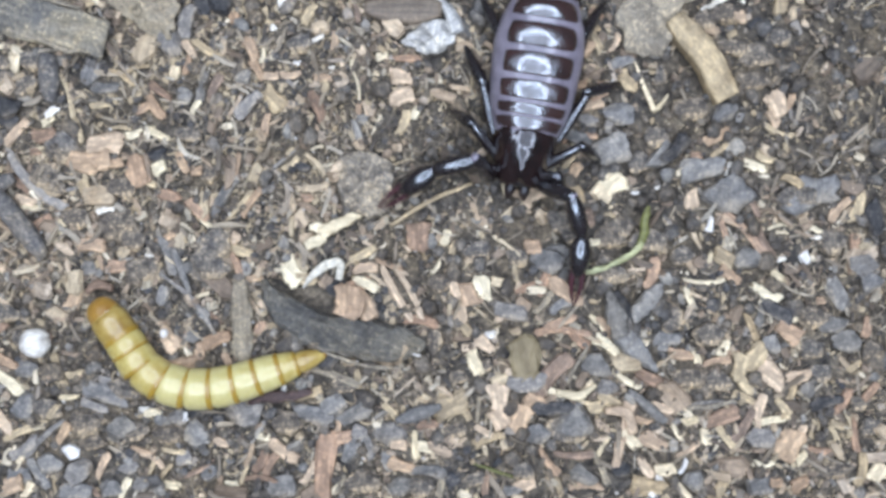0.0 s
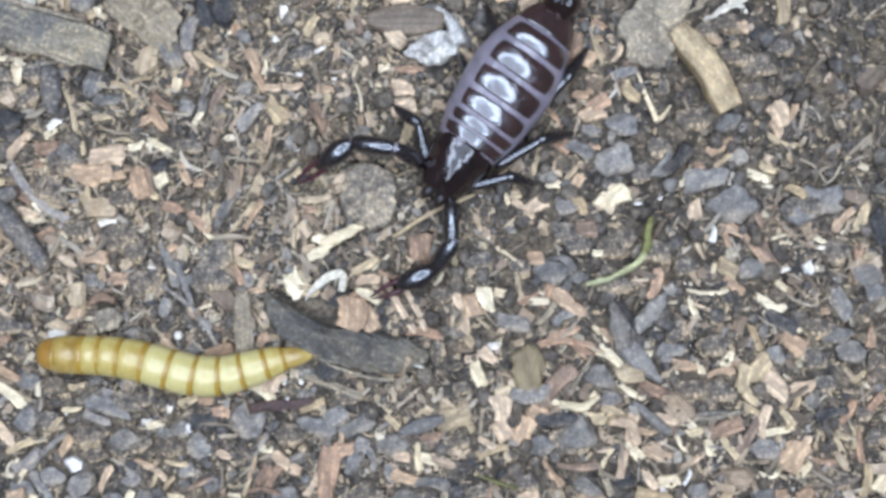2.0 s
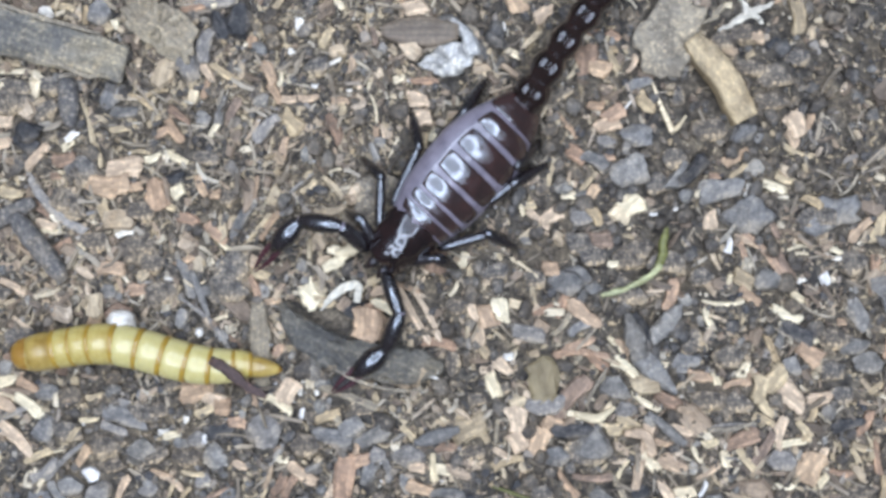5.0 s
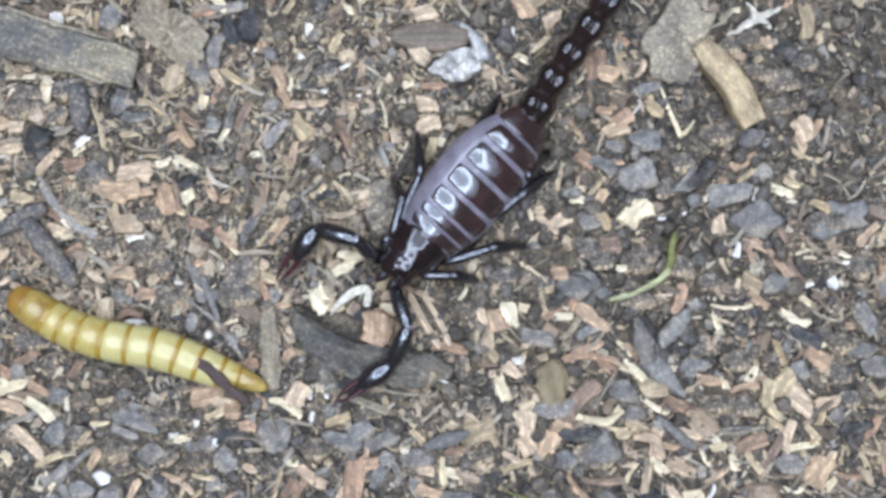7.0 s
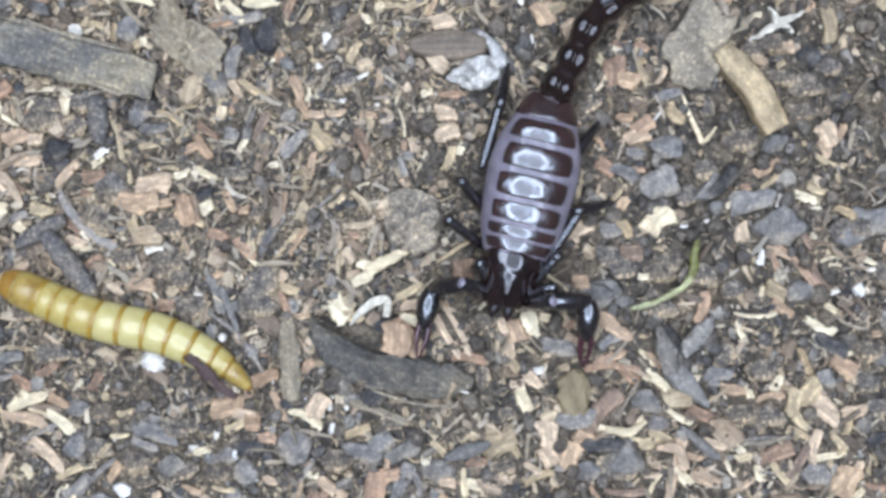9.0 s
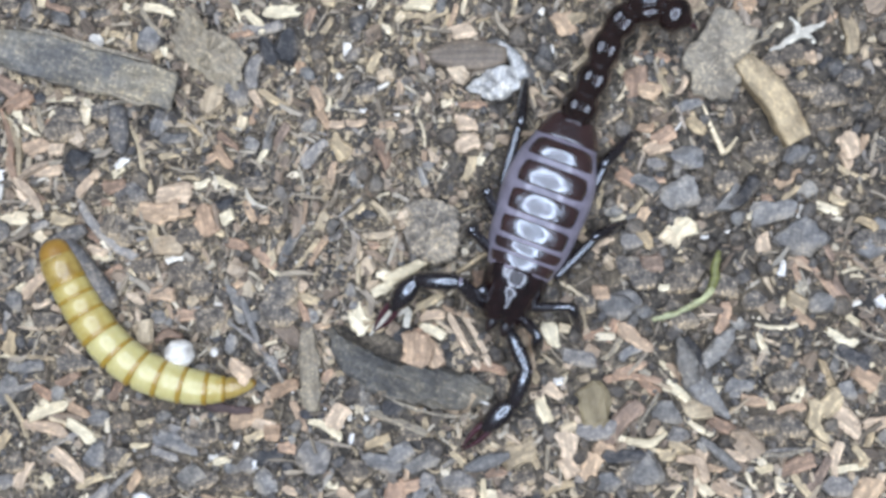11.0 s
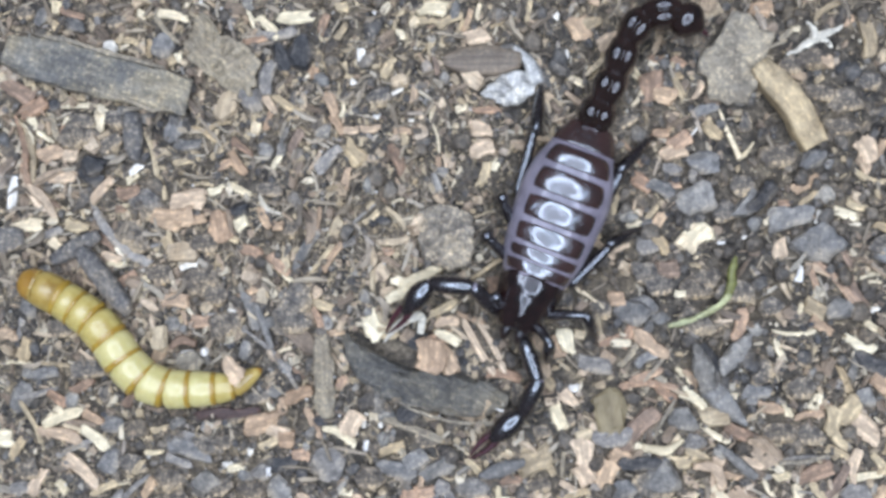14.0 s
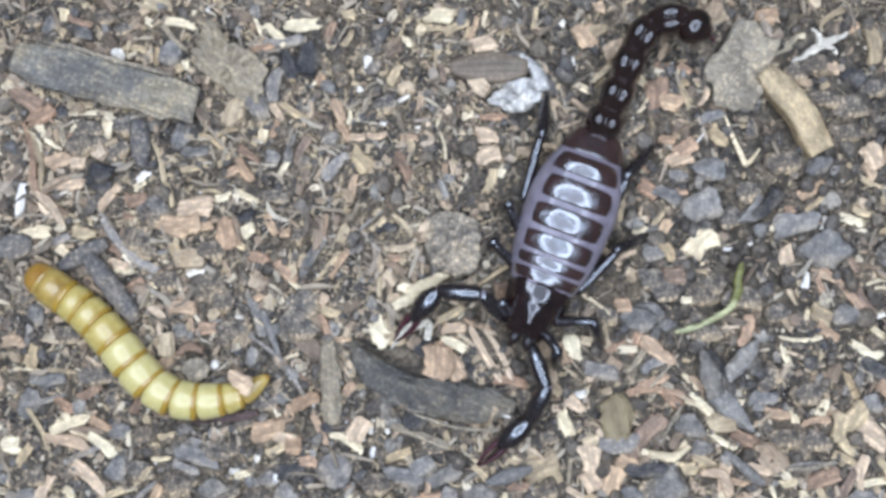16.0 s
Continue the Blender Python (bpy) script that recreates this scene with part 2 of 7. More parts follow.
M_MAROON = shell_material("maroon_tip", (0.03, 0.008, 0.011), (0.06, 0.017, 0.022), 0.3, 0.4, 0.2)
M_LEG = shell_material("leg_brown", (0.008, 0.005, 0.0045), (0.02, 0.01, 0.008), 0.4, 0.15, 0.15)


def grub_material(name, dark, light, sss):
    mat = shell_material(name, dark, light, 0.42, 0.6, 0.3, coat_rough=0.22)
    bsdf = mat.node_tree.nodes["Principled BSDF"]
    bsdf.inputs["Specular Tint"].default_value = (1, 1, 1, 1)
    bsdf.inputs["Subsurface Weight"].default_value = sss
    bsdf.inputs["Subsurface Radius"].default_value = (1.0, 0.7, 0.25)
    bsdf.inputs["Subsurface Scale"].default_value = 0.0006
    return mat


M_GRUB = grub_material("yellow_grub", (0.42, 0.362, 0.135), (0.54, 0.482, 0.22), 0.15)
M_AMBER = grub_material("amber_grub", (0.22, 0.13, 0.02), (0.42, 0.31, 0.09), 0.12)
M_HONEY = grub_material("honey_grub", (0.33, 0.24, 0.055), (0.49, 0.41, 0.15), 0.14)
M_BAND = grub_material("brown_band", (0.27, 0.16, 0.016), (0.36, 0.235, 0.035), 0.08)
M_HEAD = grub_material("brown_head", (0.22, 0.105, 0.012), (0.33, 0.19, 0.035), 0.08)


# ---- shaping helpers (all lengths below are millimetres) ----
def part(name, bm, mats, parent=None, label="", smooth=True):
    bmesh.ops.recalc_face_normals(bm, faces=bm.faces)
    bmesh.ops.scale(bm, vec=(0.001, 0.001, 0.001), verts=bm.verts)
    me = bpy.data.meshes.new(name)
    for f in bm.faces:
        f.smooth = smooth
    bm.to_mesh(me)
    bm.free()
    for m in (mats if isinstance(mats, (list, tuple)) else [mats]):
        me.materials.append(m)
    ob = new(name, me)
    ob.parent = parent
    if label:
        tagged(ob, label)
    return ob


def loft(rings, caps=True):
    """A skin over rings of equally many points."""
    bm = bmesh.new()
    rows = [[bm.verts.new(p) for p in ring] for ring in rings]
    n = len(rows[0])
    for a, b in zip(rows, rows[1:]):
        for i in range(n):
            j = (i + 1) % n
            bm.faces.new((a[i], a[j], b[j], b[i]))
    if caps:
        bm.faces.new(rows[0][::-1])
        bm.faces.new(rows[-1])
    return bm


def limb(profile, n=12):
    """A limb along +x. profile: rows of x, half width, half height, rise."""
    rings = []
    for x, ry, rz, dz in profile:
        rings.append([(x, ry * math.cos(2 * math.pi * i / n), dz + rz * math.sin(2 * math.pi * i / n)) for i in range(n)])
    return loft(rings)


def barrel(length, radius, flat=0.9, n=12, waist=0.7):
    """A rounded limb segment, thicker in the middle."""
    rows = []
    for f, r in ((-0.06, 0.3), (-0.03, 0.52), (0.03, waist), (0.18, 0.92), (0.42, 1.0), (0.68, 0.98), (0.9, 0.85), (1.0, 0.66), (1.05, 0.35)):
        rows.append((f * length, r * radius, r * radius * flat, 0))
    return limb(rows, n)


def spline(points, count):
    """Points evenly spaced along a smooth line through the given ones."""
    pts = [Vector(p) for p in points]
    pts = [2 * pts[0] - pts[1], *pts, 2 * pts[-1] - pts[-2]]
    dense = []
    for a, b, c, d in zip(pts, pts[1:], pts[2:], pts[3:]):
        for k in range(12):
            s = k / 12
            dense.append(0.5 * (2 * b + (c - a) * s + (2 * a - 5 * b + 4 * c - d) * s * s + (3 * b - a - 3 * c + d) * s ** 3))
    dense.append(pts[-2])
    return at_lengths(dense, [k / (count - 1) * path_length(dense) for k in range(count)])


def path_length(line):
    return sum((b - a).length for a, b in zip(line, line[1:]))


def at_lengths(line, lengths):
    """Points at the given lengths along a line, which goes on straight past its end."""
    out = []
    for want in lengths:
        left = want
        for a, b in zip(line, line[1:]):
            step = (b - a).length
            if left <= step:
                break
            left -= step
        else:
            left += step
        out.append(a + (b - a) * (left / max(step, 1e-9)))
    return out


def aimed(a, b, roll=0.0):
    """The pose at a whose x axis points to b and whose z axis leans to the sky."""
    x = (Vector(b) - Vector(a)).normalized()
    y = Vector((0, 0, 1)).cross(x).normalized()
    z = x.cross(y)
    m = Matrix((x, y, z)).transposed().to_4x4()
    m.translation = a
    return m @ Matrix.Rotation(roll, 4, "X")


def metres(m):
    m = m.copy()
    m.translation = m.translation * 0.001
    return m


# ---- the ground ----
rng = np.random.default_rng(7)
GX0, GY0, GSTEP, GNX, GNY = -66.0, -46.0, 0.3, 441, 307


def value_noise(cell):
    nx, ny = int(GNX * GSTEP / cell) + 3, int(GNY * GSTEP / cell) + 3
    grid = rng.random((ny, nx)) - 0.5
    u, v = np.arange(GNX) * GSTEP / cell, np.arange(GNY) * GSTEP / cell
    i, j = u.astype(int), v.astype(int)
    fu, fv = u - i, v - j
    fu, fv = fu * fu * (3 - 2 * fu), fv * fv * (3 - 2 * fv)
    a = grid[np.ix_(j, i)] * (1 - fu) + grid[np.ix_(j, i + 1)] * fu
    b = grid[np.ix_(j + 1, i)] * (1 - fu) + grid[np.ix_(j + 1, i + 1)] * fu
    return a * (1 - fv[:, None]) + b * fv[:, None]


RELIEF = 0.9 * value_noise(14) + 0.8 * value_noise(5) + 0.9 * value_noise(2.2) + 0.6 * value_noise(1.1) + 0.3 * value_noise(0.6) - 0.45
FADE = np.minimum(1, np.minimum(np.minimum(np.arange(GNX), GNX - 1 - np.arange(GNX))[None, :], np.minimum(np.arange(GNY), GNY - 1 - np.arange(GNY))[:, None]) / 25)
RELIEF = RELIEF * FADE


PATCHES = value_noise(11) + 0.8 * value_noise(5) + 0.5 * value_noise(2.5)


def ground_height(x, y):
    u = np.clip((np.asarray(x) - GX0) / GSTEP, 0, GNX - 1.001)
    v = np.clip((np.asarray(y) - GY0) / GSTEP, 0, GNY - 1.001)
    i, j = u.astype(int), v.astype(int)
    fu, fv = u - i, v - j
    return ((RELIEF[j, i] * (1 - fu) + RELIEF[j, i + 1] * fu) * (1 - fv) + (RELIEF[j + 1, i] * (1 - fu) + RELIEF[j + 1, i + 1] * fu) * fv)


def gz(x, y):
    return float(ground_height(x, y))


def build_ground():
    far = [75.0, 100.0, 130.0, 170.0]
    xs = np.concatenate([[-f for f in far[::-1]], GX0 + GSTEP * np.arange(GNX), far])
    ys = np.concatenate([[-f for f in far[::-1]], GY0 + GSTEP * np.arange(GNY), far])
    xx, yy = np.meshgrid(xs, ys)
    zz = np.zeros_like(xx)
    zz[4:-4, 4:-4] = RELIEF
    co = np.stack([xx, yy, zz], -1).reshape(-1, 3) * 0.001
    nx, ny = len(xs), len(ys)
    k = (np.arange(ny - 1)[:, None] * nx + np.arange(nx - 1)[None, :]).ravel()
    me = bpy.data.meshes.new("ground")
    me.from_pydata(co.tolist(), [], np.stack([k, k + 1, k + nx + 1, k + nx], -1).tolist())
    me.polygons.foreach_set("use_smooth", [True] * len(me.polygons))
    me.materials.append(M_SOIL)
    tagged(new("ground", me), "dark crumbly potting soil with bark fibres", "soil", kind="structure")


build_ground()

# ---- large pieces on the ground ----
FOOTPRINTS = []


def claim(x, y, half_length, half_width, angle):
    FOOTPRINTS.append((x, y, half_length, half_width, radians(angle)))


BEDS = []


def bed(x, y):
    """The height on which a chip comes to lie: the soil, or the clod or stone on it."""
    top = gz(x, y)
    for lx, ly, a, b, ang, base, rise in BEDS:
        u = ((x - lx) * math.cos(ang) + (y - ly) * math.sin(ang)) / a
        v = ((y - ly) * math.cos(ang) - (x - lx) * math.sin(ang)) / b
        if u * u + v * v < 1:
            top = max(top, base + rise * math.sqrt(1 - u * u - v * v))
    return top


def bed_of(ob, length, width, inset=0.9):
    """Lets chips lie on a large flat piece."""
    top = (ob.location.z + max(v.co.z for v in ob.data.vertices)) * 1000
    BEDS.append((ob.location.x * 1000, ob.location.y * 1000, length / 2 * inset, width / 2, ob.rotation_euler[2], top - 0.35, 0.3))


def worn(bm, amount, scale):
    seed = random.random() * 50
    for v in bm.verts:
        v.co += noise.noise_vector(v.co * scale + Vector((seed, seed, 0))) * amount


def ribbon(points, widths, thick, n=10, square=0.6, count=14):
    """A flattened rod along a line of (x, y, z). widths: half widths, spread along it."""
    line = spline(points, count)
    rings = []
    for k, p in enumerate(line):
        ahead = (line[min(k + 1, count - 1)] - line[max(k - 1, 0)]).normalized()
        side = Vector((0, 0, 1)).cross(ahead).normalized()
        up = ahead.cross(side)
        f = k / (count - 1) * (len(widths) - 1)
        i = min(int(f), len(widths) - 2)
        half = widths[i] + (widths[i + 1] - widths[i]) * (f - i)
        tall = min(thick, half)
        ring = []
        for a in range(n):
            c, s = math.cos(2 * math.pi * a / n), math.sin(2 * math.pi * a / n)
            c, s = math.copysign(abs(c) ** square, c), math.copysign(abs(s) ** square, s)
            ring.append(p + side * (c * half) + up * (s * tall))
        rings.append(ring)
    return loft(rings)


def lay(name, bm, mat, label, category, rough=0.06, scale=1.2, group="", smooth=True):
    worn(bm, rough, scale)
    worn(bm, rough * 0.5, scale * 3.5)
    if len(bm.verts) > 300:
        worn(bm, rough * 0.4, scale * 7)
    lowest = min(v.co.z for v in bm.verts)
    cx = sum(v.co.x for v in bm.verts) / len(bm.verts)
    cy = sum(v.co.y for v in bm.verts) / len(bm.verts)
    for v in bm.verts:
        v.co -= Vector((cx, cy, lowest))
    reach = max(v.co.length for v in bm.verts) * 0.6
    base = np.mean([gz(cx + reach * math.cos(a), cy + reach * math.sin(a)) for a in (0, 1.05, 2.1, 3.14, 4.2, 5.2)]) * 0.5 + gz(cx, cy) * 0.5
    ob = part(name, bm, mat, None, "", smooth)
    ob.location = (cx * 0.001, cy * 0.001, (base - 0.12) * 0.001)
    return tagged(ob, label, category, group)


def rod(name, ends, widths, thick, mat, label, category, bow=0.0, square=0.6, fine=1, **more):
    (x1, y1), (x2, y2) = ends[0], ends[-1]
    dx, dy = x2 - x1, y2 - y1
    mid = ((x1 + x2) / 2 - dy * bow, (y1 + y2) / 2 + dx * bow)
    claim((x1 + x2) / 2, (y1 + y2) / 2, math.hypot(dx, dy) / 2, max(widths) * 0.9, math.degrees(math.atan2(dy, dx)))
    angle = math.atan2(dy, dx)
    turn = Matrix.Rotation(angle, 4, "Z")
    back = turn.inverted()
    pts = [back @ Vector((x, y, 0)) for x, y in (ends if len(ends) > 2 else ((x1, y1), mid, (x2, y2)))]
    bm = ribbon(pts, widths, thick, (12 if square < 0.5 else 10) * fine, square, 14 * fine)
    shift = turn @ (sum((v.co for v in bm.verts), Vector()) / len(bm.verts))
    ob = lay(name, bm, mat, label, category, **more)
    ob.rotation_euler[2] = angle
    under = [gz(x1 + dx * f, y1 + dy * f) for f in (0.1, 0.3, 0.5, 0.7, 0.9)]
    ob.location = (shift.x * 0.001, shift.y * 0.001, (0.5 * max(under) + 0.5 * sum(under) / 5 - 0.1 + (0.25 if thick < 0.45 else 0)) * 0.001)
    return ob


def flake(name, x, y, length, width, angle, thick, mat, label, category, crumple=0.25, ragged=0.18, rise=0.0, rings=6, spokes=22):
    """An irregular flat piece with a torn outline."""
    claim(x, y, length / 2, width / 2, angle)
    bm = bmesh.new()
    seed = random.random() * 80
    top, low = [], []
    for r in range(1, rings + 1):
        for layer, store in ((1, top), (-1, low)):
            row = []
            for k in range(spokes):
                a = 2 * math.pi * k / spokes
                f = r / rings
                edge = 1 + ragged * 2 * noise.noise(Vector((math.cos(a) * 1.3, math.sin(a) * 1.3, seed))) + ragged * noise.noise(Vector((math.cos(a) * 4, math.sin(a) * 4, seed)))
                px, py = math.cos(a) * f * edge * length / 2, math.sin(a) * f * edge * width / 2
                pz = crumple * noise.noise(Vector((px * 0.9, py * 0.9, seed))) * 2 + crumple * 0.5 * noise.noise(Vector((px * 2.6, py * 2.6, seed)))
                row.append(bm.verts.new((px, py, pz + layer * thick / 2 * (1 if r < rings else 0.55))))
            store.append(row)
    for store in (top, low):
        hub = bm.verts.new(sum((v.co for v in store[0]), Vector()) / spokes)
        for k in range(spokes):
            bm.faces.new((hub, store[0][k], store[0][(k + 1) % spokes]))
        for a, b in zip(store, store[1:]):
            for k in range(spokes):
                j = (k + 1) % spokes
                bm.faces.new((a[k], b[k], b[j], a[j]))
    for k in range(spokes):
        j = (k + 1) % spokes
        bm.faces.new((top[-1][k], low[-1][k], low[-1][j], top[-1][j]))
    ob = part(name, bm, mat)
    ob.location = (x * 0.001, y * 0.001, (max(gz(x + dx, y + dy) for dx in (-1, 0, 1) for dy in (-1, 0, 1)) + thick / 2 + 0.1 + rise) * 0.001)
    ob.rotation_euler = (radians(random.uniform(-5, 5)), radians(random.uniform(-5, 5)), radians(angle))
    return tagged(ob, label, category)


def lump(name, x, y, length, width, angle, tall, mat, label, category, group="", cut=0.16, sunk=0.2, free=False, pitted=0.09):
    if not free:
        claim(x, y, length / 2, width / 2, angle)
    bm = bmesh.new()
    bmesh.ops.create_icosphere(bm, subdivisions=3, radius=1)
    seed = Vector((random.random() * 60, random.random() * 60, 0))
    facets = [(Vector((random.gauss(0, 1), random.gauss(0, 1), random.gauss(0, 0.6))).normalized(), random.uniform(0.6, 0.95)) for _ in range(11)]
    facets.append((Vector((random.gauss(0, 0.15), random.gauss(0, 0.15), 1)).normalized(), 0.75))
    for v in bm.verts:
        d = v.co.normalized()
        r = 1.08 + cut * 1.6 * noise.noise(d * 1.3 + seed) + cut * noise.noise(d * 3.1 + seed)
        for face, depth in facets:
            r = min(r, depth / max(d.dot(face), 0.05))
        v.co = d * (r + pitted * noise.noise(d * 4.5 + seed) + pitted * 0.65 * noise.noise(d * 10 + seed))
        v.co = Vector((v.co.x * length / 2, v.co.y * width / 2, v.co.z * tall / 2))
    ob = part(name, bm, mat, smooth=False)
    ob.location = (x * 0.001, y * 0.001, (gz(x, y) + tall * sunk) * 0.001)
    ob.rotation_euler = (radians(random.uniform(-9, 9)), radians(random.uniform(-9, 9)), radians(angle))
    return tagged(ob, label, category, group)


STRIP = rod("bark_strip", ((-43.78, 20.22), (-26.88, 15.74)), [1.45, 2.0, 2.05, 2.0, 1.9, 1.7], 0.7, M_DARKBARK, "long weathered dark grey bark slab on the soil", "bark", fine=3, rough=0.22, square=0.35)
BARK = rod("bark_piece", ((-12.67, -5.82), (-11.23, -8.18), (-7.94, -10.34), (-4.34, -11.15), (-0.75, -11.61), (2.17, -11.86)), [0.2, 0.9, 1.4, 1.55, 1.65, 1.75, 1.8, 1.75, 1.5, 0.7], 0.85, M_SLATE, "curved slate-grey bark piece with a painted glint along its rim", "bark", rough=0.32, fine=3)


def worn_edge(slab, name, line, widths, label):
    """A pale ribbon along the edge of a piece of bark."""
    x, y, z = (c * 1000 for c in slab.location)
    turn = Matrix.Rotation(-slab.rotation_euler[2], 4, "Z")
    top = z + max(v.co.z for v in slab.data.vertices) * 1000 - 0.22
    bm = ribbon([turn @ Vector((px - x, py - y, top - z)) for px, py in line], widths, 0.16)
    worn(bm, 0.22, 1.8)
    worn(bm, 0.1, 5.0)
    part(name, bm, M_FLAKE, slab, label)


bed_of(STRIP, 18.0, 4.4, 1.0)
bed_of(BARK, 15.5, 3.6)
# the wet glint along the lower rim, painted as a pale ribbon
worn_edge(BARK, "pale_rim", [(-7.92, -11.9), (-5.1, -13.07), (-2.28, -13.78), (0.53, -13.67)], [0.05, 0.12, 0.16, 0.12, 0.05], "pale ribbon painting the wet glint on the bark's rim")
worn_edge(STRIP, "worn_edge", [(-42.65, 21.83), (-38.47, 21.08), (-33.77, 19.71), (-29.09, 18.44)], [0.08, 0.16, 0.22, 0.1], "pale upper edge of the slab")
worn_edge(STRIP, "worn_edge", [(-35.86, 16.62), (-32.73, 15.57), (-30.02, 14.62), (-28.26, 14.41)], [0.06, 0.14, 0.18, 0.08], "pale lower edge of the slab")
rod("seed_husk", ((-3.63, 19.09), (3.49, 19.14)), [0.5, 1.2, 1.45, 1.45, 1.25, 0.7], 0.5, M_SEED, "brown ribbed seed husk beside a papery flake", "husk", rough=0.04)
flake("papery_husk", 2.6, 16.5, 5.0, 3.1, 8, 0.35, M_SILVER, "crumpled silvery white papery husk on the soil", "husk", crumple=0.45, ragged=0.2, rise=0.3, rings=9, spokes=30)
rod("papery_sliver", ((2.67, 20.33), (4.93, 16.95)), [0.3, 0.55, 0.7, 0.75], 0.35, M_SILVER, "thin silvery papery sliver curling beside the husk", "husk", bow=0.12, rough=0.16)
flake("grey_bark_flake", 22.84, 19.13, 8.6, 6.0, 72, 0.55, M_FLAKE, "rough grey-brown bark flake with torn edges", "bark", crumple=0.3, ragged=0.2, rise=0.3, rings=10, spokes=36)
rod("wood_stick", ((24.66, 18.44), (29.78, 11.13)), [0.85, 1.25, 1.3, 1.3, 1.3, 1.15], 1.0, M_STICK, "short thick tan wood stick, slightly bowed", "stick", bow=0.06, rough=0.12, square=0.3, fine=2)


def forked(name, prongs, mat, label, category, thick=0.3, rough=0.1, rise=0.0):
    """A split piece whose prongs meet: each prong is (start, middle, end) and its half widths."""
    x, y = prongs[0][0][0]
    base = gz(x, y)
    root = tagged(new(name), label, category)
    root.empty_display_size = 0.002
    root.location = (x * 0.001, y * 0.001, base * 0.001)
    for line, widths in prongs:
        top = max(gz(px, py) for px, py in line)
        bm = ribbon([(px - x, py - y, top - base + thick * 0.6 + rise) for px, py in line], widths, thick, 12, 0.5, 22)
        worn(bm, rough, 1.5)
        worn(bm, rough * 0.6, 4.5)
        part("prong", bm, mat, root)
        for px, py in line:
            claim(px, py, 0.7, 0.5, 0)


forked("white_splinter", (([(30.11, 20.97), (28.94, 20.15), (27.51, 19.35)], [0.5, 0.34, 0.12]), ([(29.75, 20.87), (31.17, 21.37), (32.65, 22.07)], [0.55, 0.36, 0.14]),
                          ([(30.16, 20.86), (29.86, 21.79), (29.36, 22.51)], [0.4, 0.26, 0.1]), ([(30.46, 21.17), (31.07, 20.65), (31.57, 20.03)], [0.4, 0.24, 0.1])),
       M_PAPER, "white branching splinter lying on dark soil", "splinter", rough=0.16)
forked("forked_twig", (([(21.39, 14.62), (22.19, 12.46), (23.29, 10.04)], [0.1, 0.17, 0.24, 0.28]), ([(23.19, 10.04), (23.9, 10.55), (24.62, 11.57)], [0.28, 0.18, 0.1])),
       M_CREAM, "thin pale twig forking at its end", "twig", 0.22, 0.06)
forked("forked_wood", (([(-3.41, 0.54), (-5.37, -0.49), (-7.54, -1.62)], [0.3, 0.5, 0.58, 0.6]), ([(-7.02, -1.31), (-7.84, -1), (-8.57, -1.05)], [0.55, 0.5, 0.3]), ([(-7.17, -1.82), (-7.95, -2.34), (-8.88, -2.75)], [0.5, 0.52, 0.4])),
       M_CREAM, "pale splintered wood with a forked end", "splinter", 0.45, 0.16, 0.7)
forked("white_curl", (([(-9.15, -6.61), (-8.06, -5.32), (-6.82, -4.4)], [0.1, 0.26, 0.42, 0.45]), ([(-6.92, -4.45), (-5.69, -4.3), (-5.79, -5.84)], [0.45, 0.4, 0.3])),
       M_PAPER, "curled white papery shaving on the soil", "shaving", 0.35, 0.1, 0.3)
# two bright glints on the bark's end, painted as white bars
rod("white_sliver", ((0.92, -11.98), (1.74, -12.18)), [0.08, 0.14, 0.1], 0.12, M_WHITE, "tiny white bar painting a glint on the bark's end", "splinter").location.z += 0.0012
rod("white_sliver", ((1.02, -12.49), (1.79, -12.64)), [0.06, 0.12, 0.08], 0.12, M_WHITE, "tiny white bar painting a glint on the bark's end", "splinter").location.z += 0.0012


def build_stem():
    """A bent plant stem: a green tip and a pale lower part."""
    x, y = 21.58, -2.91
    stem = tagged(new("plant_stem"), "bent plant stem, olive tip and pale green base", "stem")
    stem.empty_display_size = 0.002
    stem.location = (x * 0.001, y * 0.001, gz(x, y) * 0.001)
    tip = [(22.57, 1.13), (22.21, -0.1), (22.15, -1.22), (21.89, -2.24)]
    base = [(21.94, -2.04), (21.23, -3.06), (19.8, -3.93), (18.27, -4.59), (16.49, -5.15)]
    for name, line, widths, mat in (("stem_tip", tip, [0.18, 0.36, 0.42, 0.36], M_GREEN), ("stem_base", base, [0.34, 0.26, 0.3, 0.22, 0.26, 0.12], M_PALEGREEN)):
        top = max(gz(px, py) for px, py in line)
        bm = ribbon([(px - x, py - y, top - gz(x, y) + 0.95) for px, py in line], widths, 0.32)
        worn(bm, 0.2, 1.5)
        worn(bm, 0.12, 4.0)
        part(name, bm, mat, stem)
    for px, py in tip + base:
        claim(px, py, 0.6, 0.5, 0)


build_stem()
rod("green_stem", ((6.76, -22.78), (10.43, -24.03)), [0.1, 0.15, 0.12], 0.14, M_GREEN, "thin green grass stem on the soil", "stem")
random.seed(12)
flake("dry_leaf", -23.9, 19.5, 8.6, 4.2, -50, 0.3, M_LITTER, "crumpled dry grey-green leaf on the soil", "leaf", crumple=0.5, ragged=0.26, rise=0.5, rings=14, spokes=64)
flake("soil_clod", -3.47, 3.31, 5.4, 6.2, 0, 0.8, M_CLOD, "flat crumbling pale grey soil clod", "soil clod", crumple=0.45, ragged=0.14, rings=12, spokes=40)
rod("dark_pellet", ((-36.86, 2.01), (-32.21, -3.93)), [0.6, 0.95, 1.0, 0.98, 0.9, 0.55], 0.85, M_PELLET, "rounded dark grey soil pellet beside the mealworm", "pellet", rough=0.12)
